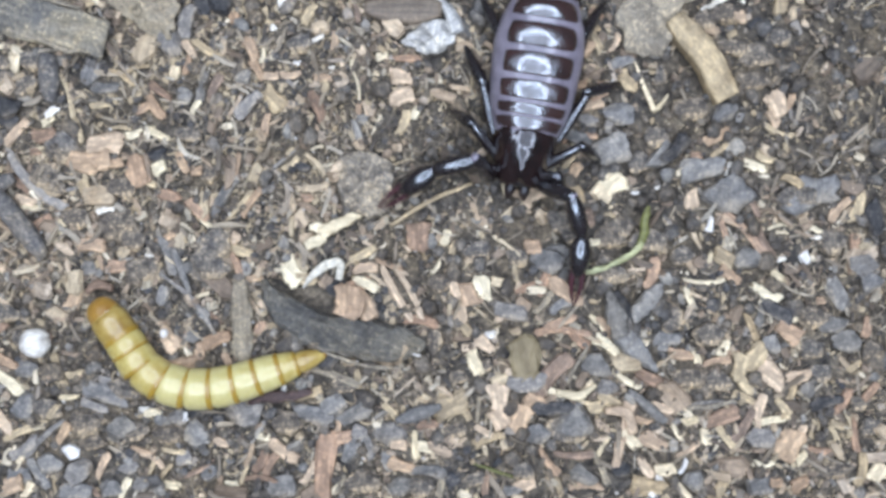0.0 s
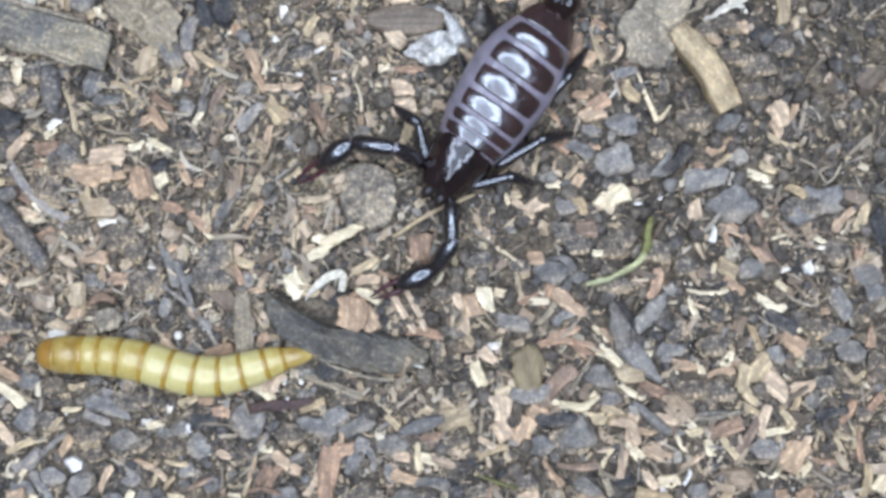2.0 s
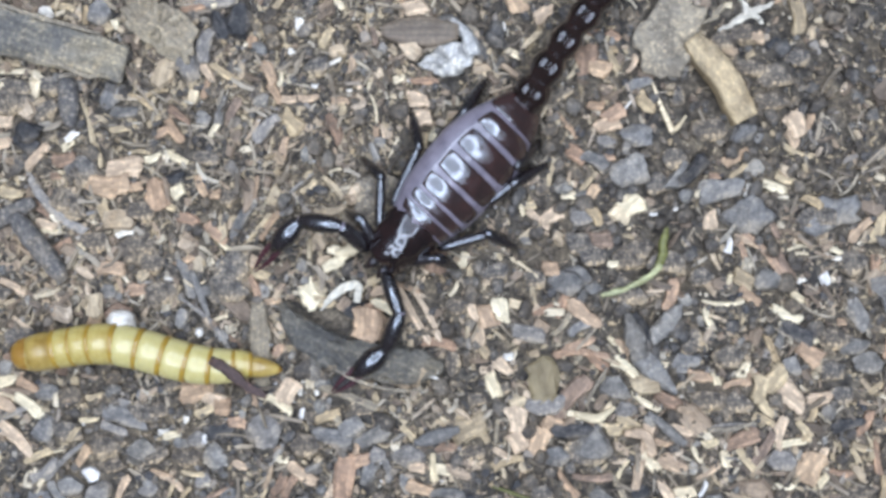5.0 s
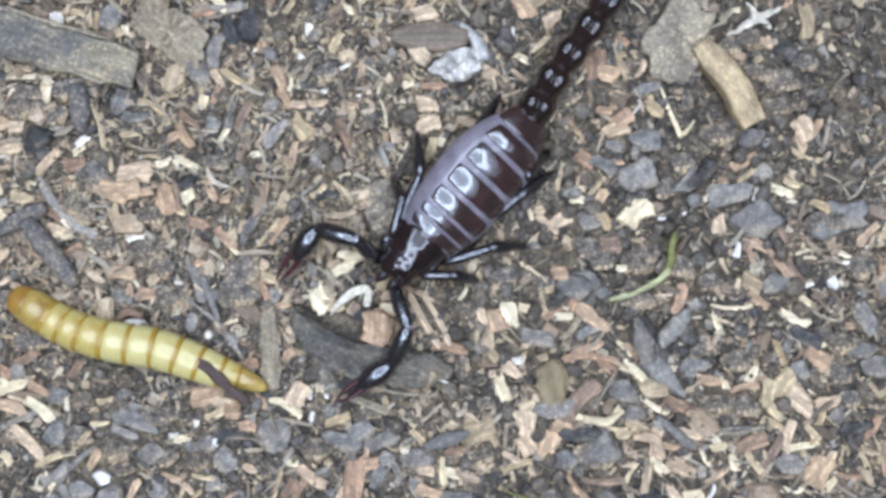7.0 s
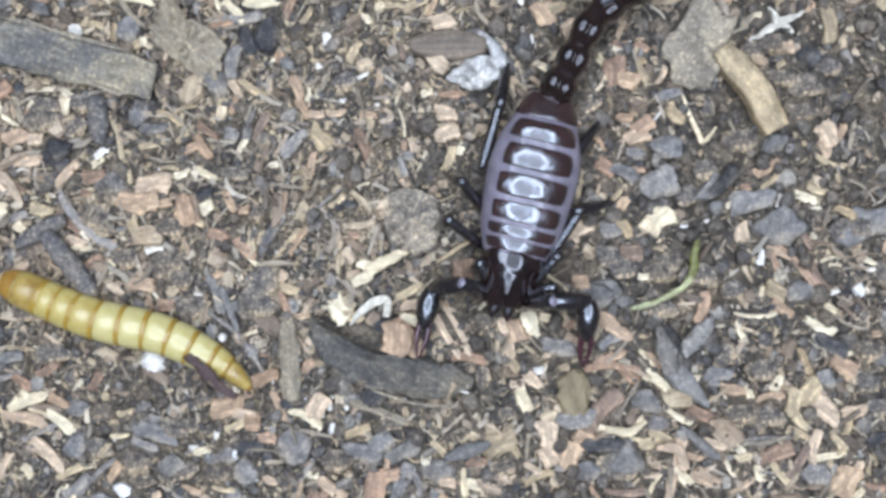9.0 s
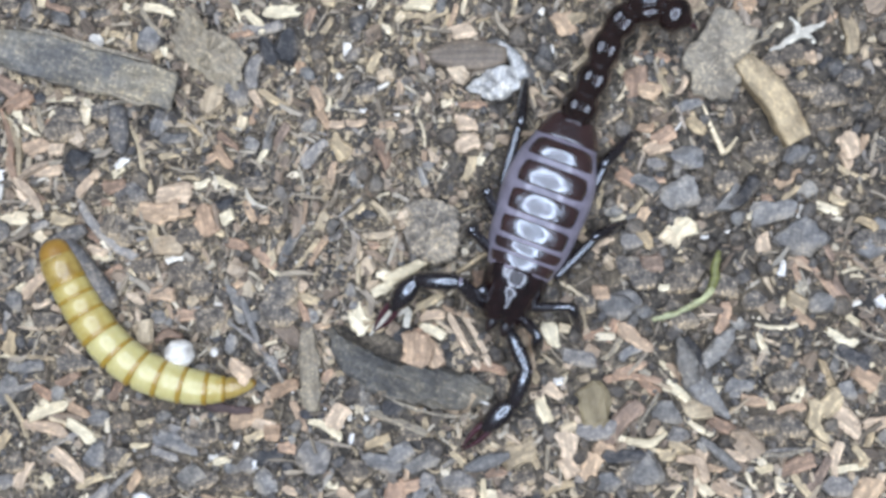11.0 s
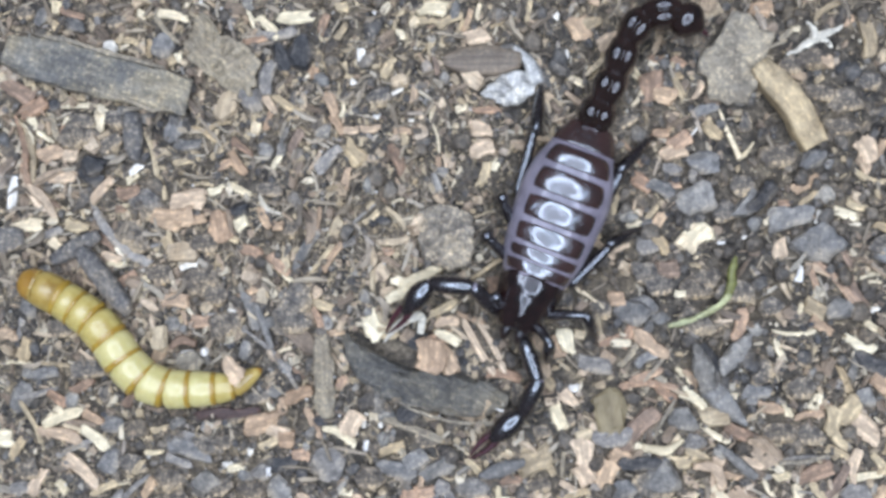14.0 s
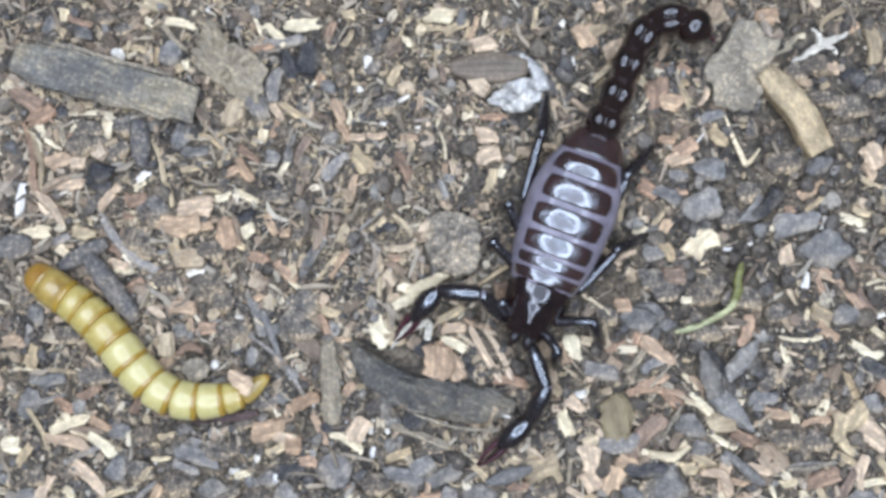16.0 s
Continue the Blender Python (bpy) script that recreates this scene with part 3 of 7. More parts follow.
rod("dark_pellet", ((-39.7, 0.87), (-35.28, 3.26)), [0.5, 0.8, 0.85, 0.8, 0.5], 0.7, M_PELLET, "rounded dark grey soil pellet", "pellet", rough=0.12)
rod("dark_pellet", ((-32.35, 14.52), (-32.02, 10.13)), [0.6, 0.95, 0.95, 0.9, 0.5], 0.7, M_PELLET, "rounded dark grey soil pellet", "pellet", rough=0.12)
rod("dark_pellet", ((-45.32, 2.66), (-42.35, 3.07)), [1.0, 1.3, 1.2, 0.7], 0.5, M_PELLET, "flat dark grey soil pellet", "pellet", rough=0.12)
lump("dark_pellet", -28.35, 13.66, 2.3, 2.0, 60, 1.3, M_PELLET, "rounded dark grey soil pellet", "pellet")
lump("charcoal_lump", -36.24, 9.84, 2.9, 2.4, 0, 1.6, M_COAL, "black charcoal lump on the soil", "charcoal")
lump("charcoal_lump", -18.76, 19.64, 3.6, 1.7, -80, 1.5, M_COAL, "black charcoal lump on the soil", "charcoal")
lump("charcoal_lump", -16.57, 19.98, 3.6, 2.5, 80, 1.6, M_COAL, "black charcoal lump on the soil", "charcoal")
lump("charcoal_lump", -6.76, -13.17, 3.2, 2.6, 30, 1.3, M_COAL, "black charcoal lump with a white speck", "charcoal")
lump("charcoal_lump", -5.71, -6.84, 3.2, 2.1, 0, 1.2, M_COAL, "black charcoal lump on the soil", "charcoal")
lump("grey_stone", -14.26, -17.98, 4.2, 4.0, -70, 1.5, M_STONE, "angular pale grey stone on the soil", "stone")
lump("soil_lump", -31.07, 6.27, 3.6, 3.0, 10, 1.6, M_PELLET, "dark brown-grey soil lump", "soil lump")
rod("weathered_stick", ((-14.87, -6.02), (-14.36, -13.55)), [0.5, 0.85, 1.0, 0.8, 0.95, 0.6], 0.5, M_LITTER, "weathered grey-tan stick lying on the soil", "stick", rough=0.28, fine=2, square=0.4)
rod("dark_twig", ((19.02, -6.74), (20.42, -10.82)), [0.1, 0.6, 0.85, 1.0, 0.8, 0.9], 0.5, M_BLUESTONE, "dark charred twig on the soil", "twig", rough=0.26, fine=2)
rod("dark_twig", ((19.91, -10.31), (23.79, -14.13)), [0.8, 0.95, 1.05, 0.7, 0.5, 0.1], 0.5, M_BLUESTONE, "dark charred twig end with pale specks", "twig", rough=0.26, fine=2)
rod("dark_twig", ((24.35, -5.72), (21.44, -9.39)), [0.1, 0.5, 0.9, 0.7, 0.85, 0.4], 0.5, M_BLUESTONE, "dark charred twig on the soil", "twig", rough=0.26, fine=2)
rod("grey_twig", ((-22.15, -5.38), (-17.06, -10.94)), [0.12, 0.22, 0.25, 0.2], 0.2, M_STONE, "thin grey curved twig on the soil", "twig", bow=0.08)
rod("grey_twig", ((-20.95, -3.05), (-19.39, -7.2)), [0.3, 0.4, 0.35, 0.2], 0.3, M_BLUESTONE, "dark blue-grey twig on the soil", "twig")
rod("pale_stalk", ((-1.12, -0.85), (6.38, 3.12)), [0.16, 0.22, 0.2, 0.14], 0.18, M_TAN, "thin pale stalk bridging the soil crumbs", "stalk", bow=0.04)
rod("slate_sliver", ((-0.46, -18.78), (3.69, -17.36)), [0.3, 0.7, 0.7, 0.3], 0.4, M_BLUESTONE, "blue-grey bark sliver on the soil", "bark")
lump("slate_lump", 11.5, -15.34, 3.8, 2.2, 10, 1.2, M_STONE, "grey-brown flat stone on the soil", "stone")
lump("slate_lump", 20.35, -9.02, 2.2, 5.2, 10, 1.3, M_COAL, "dark slate lump on the soil", "stone")
flake("flat_stone", 38.15, 2.64, 6.0, 3.4, 18, 0.5, M_BLUESTONE, "flat grey stone slab on the soil", "stone", crumple=0.3, ragged=0.26)
flake("flat_stone", 30.22, 2.3, 4.0, 3.6, 0, 0.5, M_BLUESTONE, "flat blue-grey stone on the soil", "stone", crumple=0.3, ragged=0.26)

for cx, cy, long, wide, turn in ((-23.99, -5.18, 4.6, 3.8, 20), (-17.58, -3.74, 4.8, 4.4, 60), (-26.08, -0.77, 4.4, 3.4, 10), (-32.65, 3.41, 5.4, 3.6, -30), (19.03, -4.69, 4.0, 3.4, 0), (-37.41, 12.57, 4.4, 3.0, 0), (28.07, -15.9, 4.6, 3.6, 25), (-26.07, -16.06, 4.6, 2.6, -15), (15.9, -19.5, 5.2, 3.4, 15)):
    lump("soil_clod", cx, cy, long, wide, turn, 1.9, M_CLODS, "rounded crumbling grey soil clod with pale specks", "soil clod", "soil clods on the ground", cut=0.26, sunk=-0.04, free=True)
flake("papery_scrap", -27.12, -8.66, 2.9, 2.2, 10, 0.25, M_FLAKE, "small pale grey papery scrap on the soil", "scrap", crumple=0.3, ragged=0.3, rise=0.2)
rod("blue_splinter", ((21.1, -15.92), (24.62, -18.85)), [0.3, 0.5, 0.55, 0.4], 0.4, M_BLUESTONE, "dark blue-grey bark splinter on the soil", "bark", rough=0.1)
rod("curled_shaving", ((14.39, -16.04), (18.06, -15.42)), [0.25, 0.45, 0.4, 0.15], 0.3, M_CREAM, "curled cream wood shaving on the soil", "shaving", bow=-0.18, rough=0.08)
rod("arched_shaving", ((18.85, -17.76), (21.58, -19.88)), [0.3, 0.5, 0.55, 0.45], 0.35, M_PEACH, "arched peach wood shaving on the soil", "shaving", bow=0.3, rough=0.08)
rod("grey_straw", ((15.16, -15.32), (17.31, -11.74)), [0.24, 0.2, 0.12], 0.2, M_FLAKE, "thin grey straw lying on the soil", "straw")
rod("grey_straw", ((26.65, -17.53), (31.09, -16.8)), [0.2, 0.24, 0.14], 0.2, M_FLAKE, "thin grey straw lying on the soil", "straw", bow=-0.05)
for ends, widths, mat, bend in ((((-43.34, 14.39), (-42.26, 9.04)), [0.12, 0.3, 0.34, 0.2], M_ORANGE, 0.07), (((-43.02, 14.07), (-41.63, 7.99)), [0.12, 0.26, 0.3, 0.16], M_TAN, 0.1), (((-42.69, 9.98), (-40.88, 6.2)), [0.14, 0.34, 0.3, 0.14], M_ORANGE, -0.05),
                                (((-43.23, 14.39), (-40.48, 14.47)), [0.1, 0.24, 0.22, 0.1], M_ORANGE, 0.22), (((-42.05, 7.88), (-39.4, 4.84)), [0.2, 0.5, 0.46, 0.2], M_PEACH, 0.06), (((-41.52, 7.98), (-39.08, 5.78)), [0.1, 0.26, 0.24, 0.1], M_BROWN, -0.06), (((-42.7, 13.54), (-41.53, 11.02)), [0.1, 0.2, 0.18, 0.08], M_CREAM, 0.12)):
    rod("bark_strand", ends, widths, 0.28, mat, "frayed reddish-tan bark strand on the soil", "bark", bow=bend, rough=0.12, fine=2)
rod("curled_bark", ((-28.85, -7.15), (-26.45, -6.84)), [0.3, 0.45, 0.3], 0.4, M_BROWN, "curled brown bark sliver beside the mealworm", "bark", bow=0.25)
rod("tendril", ((-21.74, -3.89), (-19.71, -3.89)), [0.08, 0.12, 0.12, 0.08], 0.1, M_CREAM, "thin pale curling root tendril", "root", bow=-0.3)

# ---- wood chips, splinters and pebbles, one by one ----
TONES = {
    "p": (M_PEACH, "wood_chip", "peach-pink wood chip on the soil", "wood chip"),
    "t": (M_TAN, "wood_chip", "tan wood chip on the soil", "wood chip"),
    "c": (M_CREAM, "wood_chip", "pale cream wood chip on the soil", "wood chip"),
    "o": (M_ORANGE, "bark_chip", "orange-brown bark chip on the soil", "bark chip"),
    "b": (M_BROWN, "bark_chip", "reddish-brown bark chip on the soil", "bark chip"),
    "w": (M_WHITE, "white_chip", "bright white mineral chip on the soil", "mineral chip"),
    "g": (M_STONE, "pebble", "small grey pebble set in soil", "pebble"),
    "u": (M_BLUESTONE, "pebble", "small blue-grey pebble set in soil", "pebble"),
    "k": (M_COAL, "charcoal_bit", "small black charcoal bit on soil", "charcoal"),
    "n": (M_CLODS, "soil_clod", "crumbling grey-brown soil clod with specks", "soil clod"),
    "v": (M_PALESTONE, "pebble", "pale blue-grey pebble lying on the soil", "pebble"),
    "i": (M_STONE, "twig_piece", "thin weathered grey twig on the soil", "twig"),
    "j": (M_BLUESTONE, "bark_sliver", "dark blue-grey bark sliver on the soil", "bark"),
    "h": (M_LITTER, "straw_piece", "thin grey-tan straw lying on the soil", "straw"),
    "l": (M_OLIVE, "leaf_piece", "olive-brown dry leaf piece on soil", "leaf"),
}


def chip_mesh(length, width, tall):
    """A split piece of wood: a faceted, slightly bent bar with ragged, tapering ends."""
    rings = []
    bend, skew = random.uniform(-0.12, 0.12) * length, random.uniform(-0.35, 0.35) * width
    taper, lift = random.uniform(-0.35, 0.35), random.uniform(-0.12, 0.12) * length
    for f in (-0.5, -0.43, -0.2, 0.05, 0.25, 0.43, 0.5):
        end = random.uniform(0.35, 0.8) if abs(f) == 0.5 else random.uniform(0.88, 1.06)
        half = width / 2 * end * (1 + taper * f * 1.6)
        ring = []
        for cy, cz in ((-1, -0.8), (1, -0.8), (1.04, 0.3), (0.78, 0.95), (0.1, 1.05), (-0.78, 0.95), (-1.04, 0.3)):
            ring.append((f * length + random.uniform(-0.08, 0.08) * min(length, 2.4 * width) + skew * cy * 0.4, cy * half * random.uniform(0.82, 1.1) + bend * (4 * f * f - 0.5),
                         cz * tall / 2 * random.uniform(0.7, 1.2) * (0.7 if abs(f) == 0.5 else 1) + lift * (4 * f * f - 0.5) * 0.4))
        rings.append(ring)
    return loft(rings)


def piece(x, y, length, width, angle, tone):
    mat, name, label, category = TONES[tone]
    group = category + "s on the soil"
    if tone == "n" or tone in "gukv" and length < 1.9 * width or tone == "w" and length < 1.35 * width:
        tall = min(0.62 * width, 1.7)
        BEDS.append((x, y, length / 2, width / 2, radians(angle), gz(x, y) + 0.15 * tall, 0.36 * tall))
        return lump(name, x, y, length * 1.06, width * 1.06, angle, tall, mat, label, category, group, cut=0.24 if tone == "n" else 0.14, pitted=0.13 if tone == "n" else 0.035)
    claim(x, y, length / 2, width / 2, angle)
    tall = min(max(0.42 * width, 0.26), 0.62)
    ob = part(name, chip_mesh(length, width, tall), mat, smooth=False)
    c, q = length * math.cos(radians(angle)), length * math.sin(radians(angle))
    under = [bed(x + c * f, y + q * f) for f in (-0.42, -0.21, 0.0, 0.21, 0.42)]
    slope = max(-0.5, min(0.5, (under[4] - under[0]) / (0.84 * length)))
    rest = max(h - slope * length * f for h, f in zip(under, (-0.42, -0.21, 0.0, 0.21, 0.42)))
    pitch = -math.degrees(math.atan(slope))
    ob.location = (x * 0.001, y * 0.001, (0.7 * rest + 0.3 * sum(under) / 5 + tall * 0.45) * 0.001)
    ob.rotation_euler = (radians(random.uniform(-14, 14)), radians(pitch + random.uniform(-3, 3)), radians(angle))
    return tagged(ob, label, category, group)


piece(13.58, -3.83, 3.11, 2.59, 0, "u")
piece(7.08, -3.08, 2.59, 2.07, 0, "n")
piece(3.47, -6.2, 2.59, 2.07, 0, "n")
piece(10.72, -3.58, 2.59, 2.07, 0, "n")
piece(19.03, -1.73, 3.11, 2.59, 0, "n")
piece(12.97, 13.52, 2.59, 1.29, 20, "n")
piece(17.41, 9.15, 2.07, 1.35, 0, "g")
piece(23.41, 7.63, 2.59, 2.07, 0, "n")
piece(14.85, 2.14, 3.11, 2.07, 0, "g")
piece(40.62, -6.78, 3.11, 2.07, -70, "v")
piece(40.39, -9.67, 3.11, 2.07, 0, "u")
piece(43.79, -5.71, 2.59, 2.07, 0, "u")
piece(43.97, 0.59, 3.63, 2.07, 90, "k")
piece(39.76, -2.07, 3.11, 2.59, 0, "n")
piece(39.96, -17.04, 3.11, 1.14, 15, "k")
piece(43.15, -17.03, 2.07, 1.55, 0, "n")
piece(40.57, -23.63, 3.63, 1.55, 10, "n")
piece(33.69, -24.7, 3.63, 2.07, 0, "u")
piece(38.3, -12.05, 2.59, 2.38, 0, "n")
piece(41.47, -11.25, 3.11, 2.38, 0, "u")
piece(38.26, -8.9, 3.11, 2.38, 0, "n")
piece(39.39, -14.15, 2.59, 2.07, 0, "n")
piece(44.14, -12.02, 2.33, 2.07, 0, "n")
piece(43.98, -19.4, 2.33, 2.07, 0, "n")
piece(-4.59, -21.64, 2.59, 1.86, 60, "u")
piece(-3.53, -24.25, 3.11, 2.49, 0, "n")
piece(-3.04, -21.12, 2.59, 0.78, -70, "g")
piece(-1.21, -22.68, 2.07, 1.24, -60, "v")
piece(9.21, -22.65, 1.86, 1.04, 30, "k")
piece(6.87, -24.22, 2.59, 1.55, 0, "n")
piece(1.67, -25.02, 2.59, 2.07, 0, "n")
piece(0.11, -24.76, 2.59, 1.86, 0, "u")
piece(-10.78, -25.04, 3.11, 2.07, 0, "u")
piece(-34.4, -21.47, 3.11, 0.98, 35, "g")
piece(-32.1, -22.75, 2.59, 1.86, 0, "v")
piece(-29.28, -23.52, 2.85, 2.49, 70, "g")
piece(-33.11, -23.79, 3.11, 0.88, -55, "v")
piece(-34.9, -24.05, 2.59, 1.81, 0, "u")
piece(-28.02, -20.93, 2.59, 1.55, 0, "n")
piece(-24.18, -19.89, 2.59, 1.55, 10, "n")
piece(-24.94, -23.25, 2.07, 1.29, 0, "g")
piece(-20.06, -22.47, 1.66, 1.45, 0, "g")
piece(-17.49, -23.76, 2.07, 1.81, 0, "u")
piece(-23.65, -24.81, 2.07, 1.55, 0, "g")
piece(-26.46, -25.07, 2.33, 2.07, 0, "u")
piece(-29.53, -25.33, 3.11, 1.55, 0, "u")
piece(16.81, -23.68, 3.11, 1.81, -20, "u")
piece(20.48, -23.41, 2.07, 1.55, 0, "k")
piece(11.3, -23.43, 2.59, 2.07, 0, "n")
piece(27.34, -24.18, 2.18, 2.07, 0, "u")
piece(-37.65, 22.66, 2.32, 1.44, -40, "u")
piece(-42.38, 23.89, 2.06, 1.55, 0, "n")
piece(-40.91, 23.36, 2.06, 1.29, 60, "u")
piece(-36.08, 24.11, 3.1, 1.55, 0, "n")
piece(-33.98, 23.05, 2.06, 1.55, 0, "n")
piece(-29.79, 20.68, 2.68, 2.37, 0, "u")
piece(-40.01, 15.27, 1.55, 1.29, 0, "k")
piece(-36.86, 13.69, 2.58, 2.06, 0, "n")
piece(-34.24, 13.94, 2.58, 1.81, 0, "n")
piece(-34.5, 11.6, 2.58, 1.81, 30, "n")
piece(-28.48, 12.88, 3.2, 1.75, 60, "u")
piece(-27.17, 11.58, 2.32, 1.03, 0, "u")
piece(-18.83, 21.91, 3.1, 1.03, 10, "g")
piece(-21.44, 20.37, 2.06, 1.55, 0, "n")
piece(-19.87, 17.77, 3.1, 1.44, 80, "g")
piece(-21.44, 15.7, 2.58, 2.32, 0, "g")
piece(-17.53, 15.94, 2.32, 1.03, 80, "n")
piece(-20.14, 11.03, 1.75, 1.6, 0, "u")
piece(-18.47, 11.8, 2.68, 0.77, 75, "u")
piece(-15.09, 13.6, 2.84, 1.44, 75, "n")
piece(-9.75, 15.91, 2.58, 1.81, 0, "n")
piece(-14.16, 10.23, 3.1, 1.24, 45, "g")
piece(30, 19.05, 2.58, 2.32, 0, "n")
piece(32.54, 18.26, 2.06, 1.14, 20, "k")
piece(27.71, 18.55, 2.32, 2.06, 0, "n")
piece(33.04, 15.19, 3.61, 2.17, 0, "n")
piece(30.5, 15.97, 2.58, 2.06, 0, "n")
piece(35.07, 16.97, 2.58, 2.06, 10, "n")
piece(29.98, 10.08, 2.84, 2.06, 20, "u")
piece(20.32, 14.48, 2.32, 1.03, 20, "u")
piece(20.05, 9.6, 3.1, 2.32, -30, "u")
piece(26.93, 10.35, 3.1, 2.32, 0, "n")
piece(23.88, 13.44, 2.06, 1.24, 80, "n")
piece(32.52, 12.89, 3.61, 2.17, 0, "n")
piece(-36.33, 8.59, 2.58, 1.86, 0, "k")
piece(-30.83, 5.88, 3.1, 2.58, 0, "n")
piece(-25.61, 2.49, 3.1, 2.32, 0, "n")
piece(-28.74, -5.03, 1.81, 1.44, 0, "u")
piece(-29.79, -0.36, 2.58, 2.06, 0, "n")
piece(-26.13, -0.62, 3.1, 2.32, 0, "n")
piece(-24.83, -2.43, 2.58, 2.06, 0, "n")
piece(-42.1, -3.47, 2.06, 1.81, 0, "u")
piece(-38.69, -5.29, 3.1, 2.32, 0, "n")
piece(-42.89, -1.91, 2.06, 1.29, 20, "n")
piece(-40.53, -0.09, 1.55, 1.03, 80, "u")
piece(-41.84, -0.35, 2.06, 1.03, 30, "n")
piece(-42.89, -5.55, 2.06, 0.62, 80, "g")
piece(-22.48, 5.34, 2.06, 1.81, 0, "k")
piece(-19.88, 7.4, 2.58, 1.55, 0, "n")
piece(-17.8, 3.77, 2.32, 2.06, 0, "n")
piece(-17.81, -4.76, 3.1, 2.58, 0, "n")
piece(-14.69, -5.02, 1.55, 1.44, 0, "u")
piece(-9.24, 4.53, 1.44, 1.03, 0, "k")
piece(16.22, 7.3, 2.58, 1.29, -30, "u")
piece(19.38, 6.27, 3.87, 3.1, 15, "v")
piece(11.35, 5, 2.06, 1.29, 80, "n")
piece(14.67, -0.39, 3.1, 2.58, 0, "n")
piece(21.83, 5.24, 2.58, 2.48, 0, "n")
piece(23.86, 5.75, 3.61, 1.96, 40, "u")
piece(27.93, 4.71, 4.13, 2.06, 10, "u")
piece(29.7, 2.25, 4.13, 2.99, 0, "u")
piece(16.2, -1.42, 3.1, 2.58, 0, "n")
piece(14.66, -3.47, 3.1, 2.06, 0, "u")
piece(19.77, -0.91, 3.1, 2.32, 0, "n")
piece(22.83, -1.94, 3.61, 2.58, 0, "n")
piece(25.88, -3.47, 2.58, 2.06, 0, "n")
piece(31.97, -3.48, 3.1, 2.48, -60, "u")
piece(36.44, 2.14, 3.1, 2.99, 0, "n")
piece(-40.26, -9.45, 2.58, 1.03, 10, "u")
piece(-34.23, -14.37, 2.06, 1.81, 0, "u")
piece(-34.49, -17.74, 2.84, 2.06, 60, "u")
piece(-42.09, -18.55, 2.32, 2.06, 0, "n")
piece(-32.14, -17.73, 3.1, 2.32, 0, "n")
piece(-29.26, -19.02, 3.1, 2.84, 0, "n")
piece(-26.65, -15.39, 2.06, 0.93, -15, "g")
piece(-25.61, -19.52, 2.84, 2.32, 40, "u")
piece(-35.01, -11.26, 2.06, 1.55, 80, "n")
piece(-36.06, -9.18, 3.1, 2.06, 0, "n")
piece(-42.36, -11.79, 3.1, 1.96, 70, "u")
piece(-24.31, -15.9, 2.58, 2.06, 0, "n")
piece(-42.88, -20.11, 2.06, 1.55, 0, "g")
piece(-20.41, -18.47, 1.86, 1.75, 0, "g")
piece(-18.85, -20.01, 2.58, 2.27, -75, "v")
piece(-18.33, -17.69, 2.58, 1.29, 10, "k")
piece(-15.48, -17.68, 2.06, 1.55, 0, "n")
piece(-7.97, -18.17, 3.35, 1.55, -10, "u")
piece(-6.17, -17.13, 2.84, 2.06, 30, "v")
piece(-5.13, -15.58, 2.58, 2.06, 0, "n")
piece(-4.36, -18.16, 3.1, 1.55, 30, "u")
piece(-3.85, -19.96, 1.81, 1.7, 0, "g")
piece(-22.49, -13.31, 2.06, 1.55, 0, "n")
piece(-20.93, -11.75, 2.58, 1.55, 20, "n")
piece(-21.97, -7.35, 2.06, 1.44, 80, "v")
piece(-21.45, -20.28, 3.1, 2.32, 0, "n")
piece(-10.56, -18.95, 3.1, 2.84, 0, "n")
piece(10.04, -8.61, 3.1, 1.55, -10, "g")
piece(14.12, -17.58, 3.61, 1.29, 0, "k")
piece(16.41, -18.95, 3.61, 2.99, 20, "u")
piece(12.84, -19.89, 2.58, 1.96, 20, "u")
piece(-1.01, -19.94, 3.1, 2.06, 0, "g")
piece(5.15, -19.66, 3.1, 1.55, 10, "n")
piece(3.11, -11.7, 3.1, 1.75, 80, "n")
piece(5.42, -14.78, 2.06, 1.55, 0, "n")
piece(7.98, -13.75, 1.55, 1.44, 0, "n")
piece(10.54, -15.28, 2.32, 1.55, 0, "g")
piece(14.65, -8.09, 2.06, 0.93, 30, "u")
piece(17.96, -13.72, 3.61, 2.48, 0, "u")
piece(19.23, -15.77, 2.58, 1.96, 0, "g")
piece(24.84, -11.15, 2.58, 1.29, 0, "u")
piece(24.33, -11.92, 1.14, 0.88, 0, "v")
piece(33.47, -8.58, 2.58, 0.72, 80, "u")
piece(34.99, -8.58, 3.1, 1.55, -30, "k")
piece(34.48, -11.64, 2.32, 1.96, 0, "u")
piece(26.86, -14.72, 3.1, 2.32, 0, "n")
piece(29.4, -14.97, 3.1, 2.06, 0, "n")
piece(33.44, -20.32, 2.58, 2.06, 0, "g")
piece(25.35, -9.61, 2.58, 2.06, 80, "n")
piece(28.4, -10.63, 3.1, 2.32, 0, "n")
piece(-9.45, -14.21, 0.62, 0.57, -0, "w")
piece(-23.21, -3.89, 0.73, 0.52, -0, "w")
piece(-43.74, 7.11, 3.32, 0.83, -103, "w")
piece(-37.55, 4.1, 2.08, 1.14, -10, "t")
piece(-40.03, 3.43, 2.18, 0.73, 20, "g")
piece(-13.02, 24.27, 1.14, 0.93, -0, "t")
piece(9.98, 22.59, 1.87, 1.04, 20, "t")
piece(15.33, 16.62, 2.6, 2.08, -90, "b")
piece(9.99, 24.66, 1.04, 1.04, -0, "p")
piece(16.35, 15.94, 2.18, 1.56, -20, "p")
piece(34.83, 10.84, 2.39, 1.82, -70, "p")
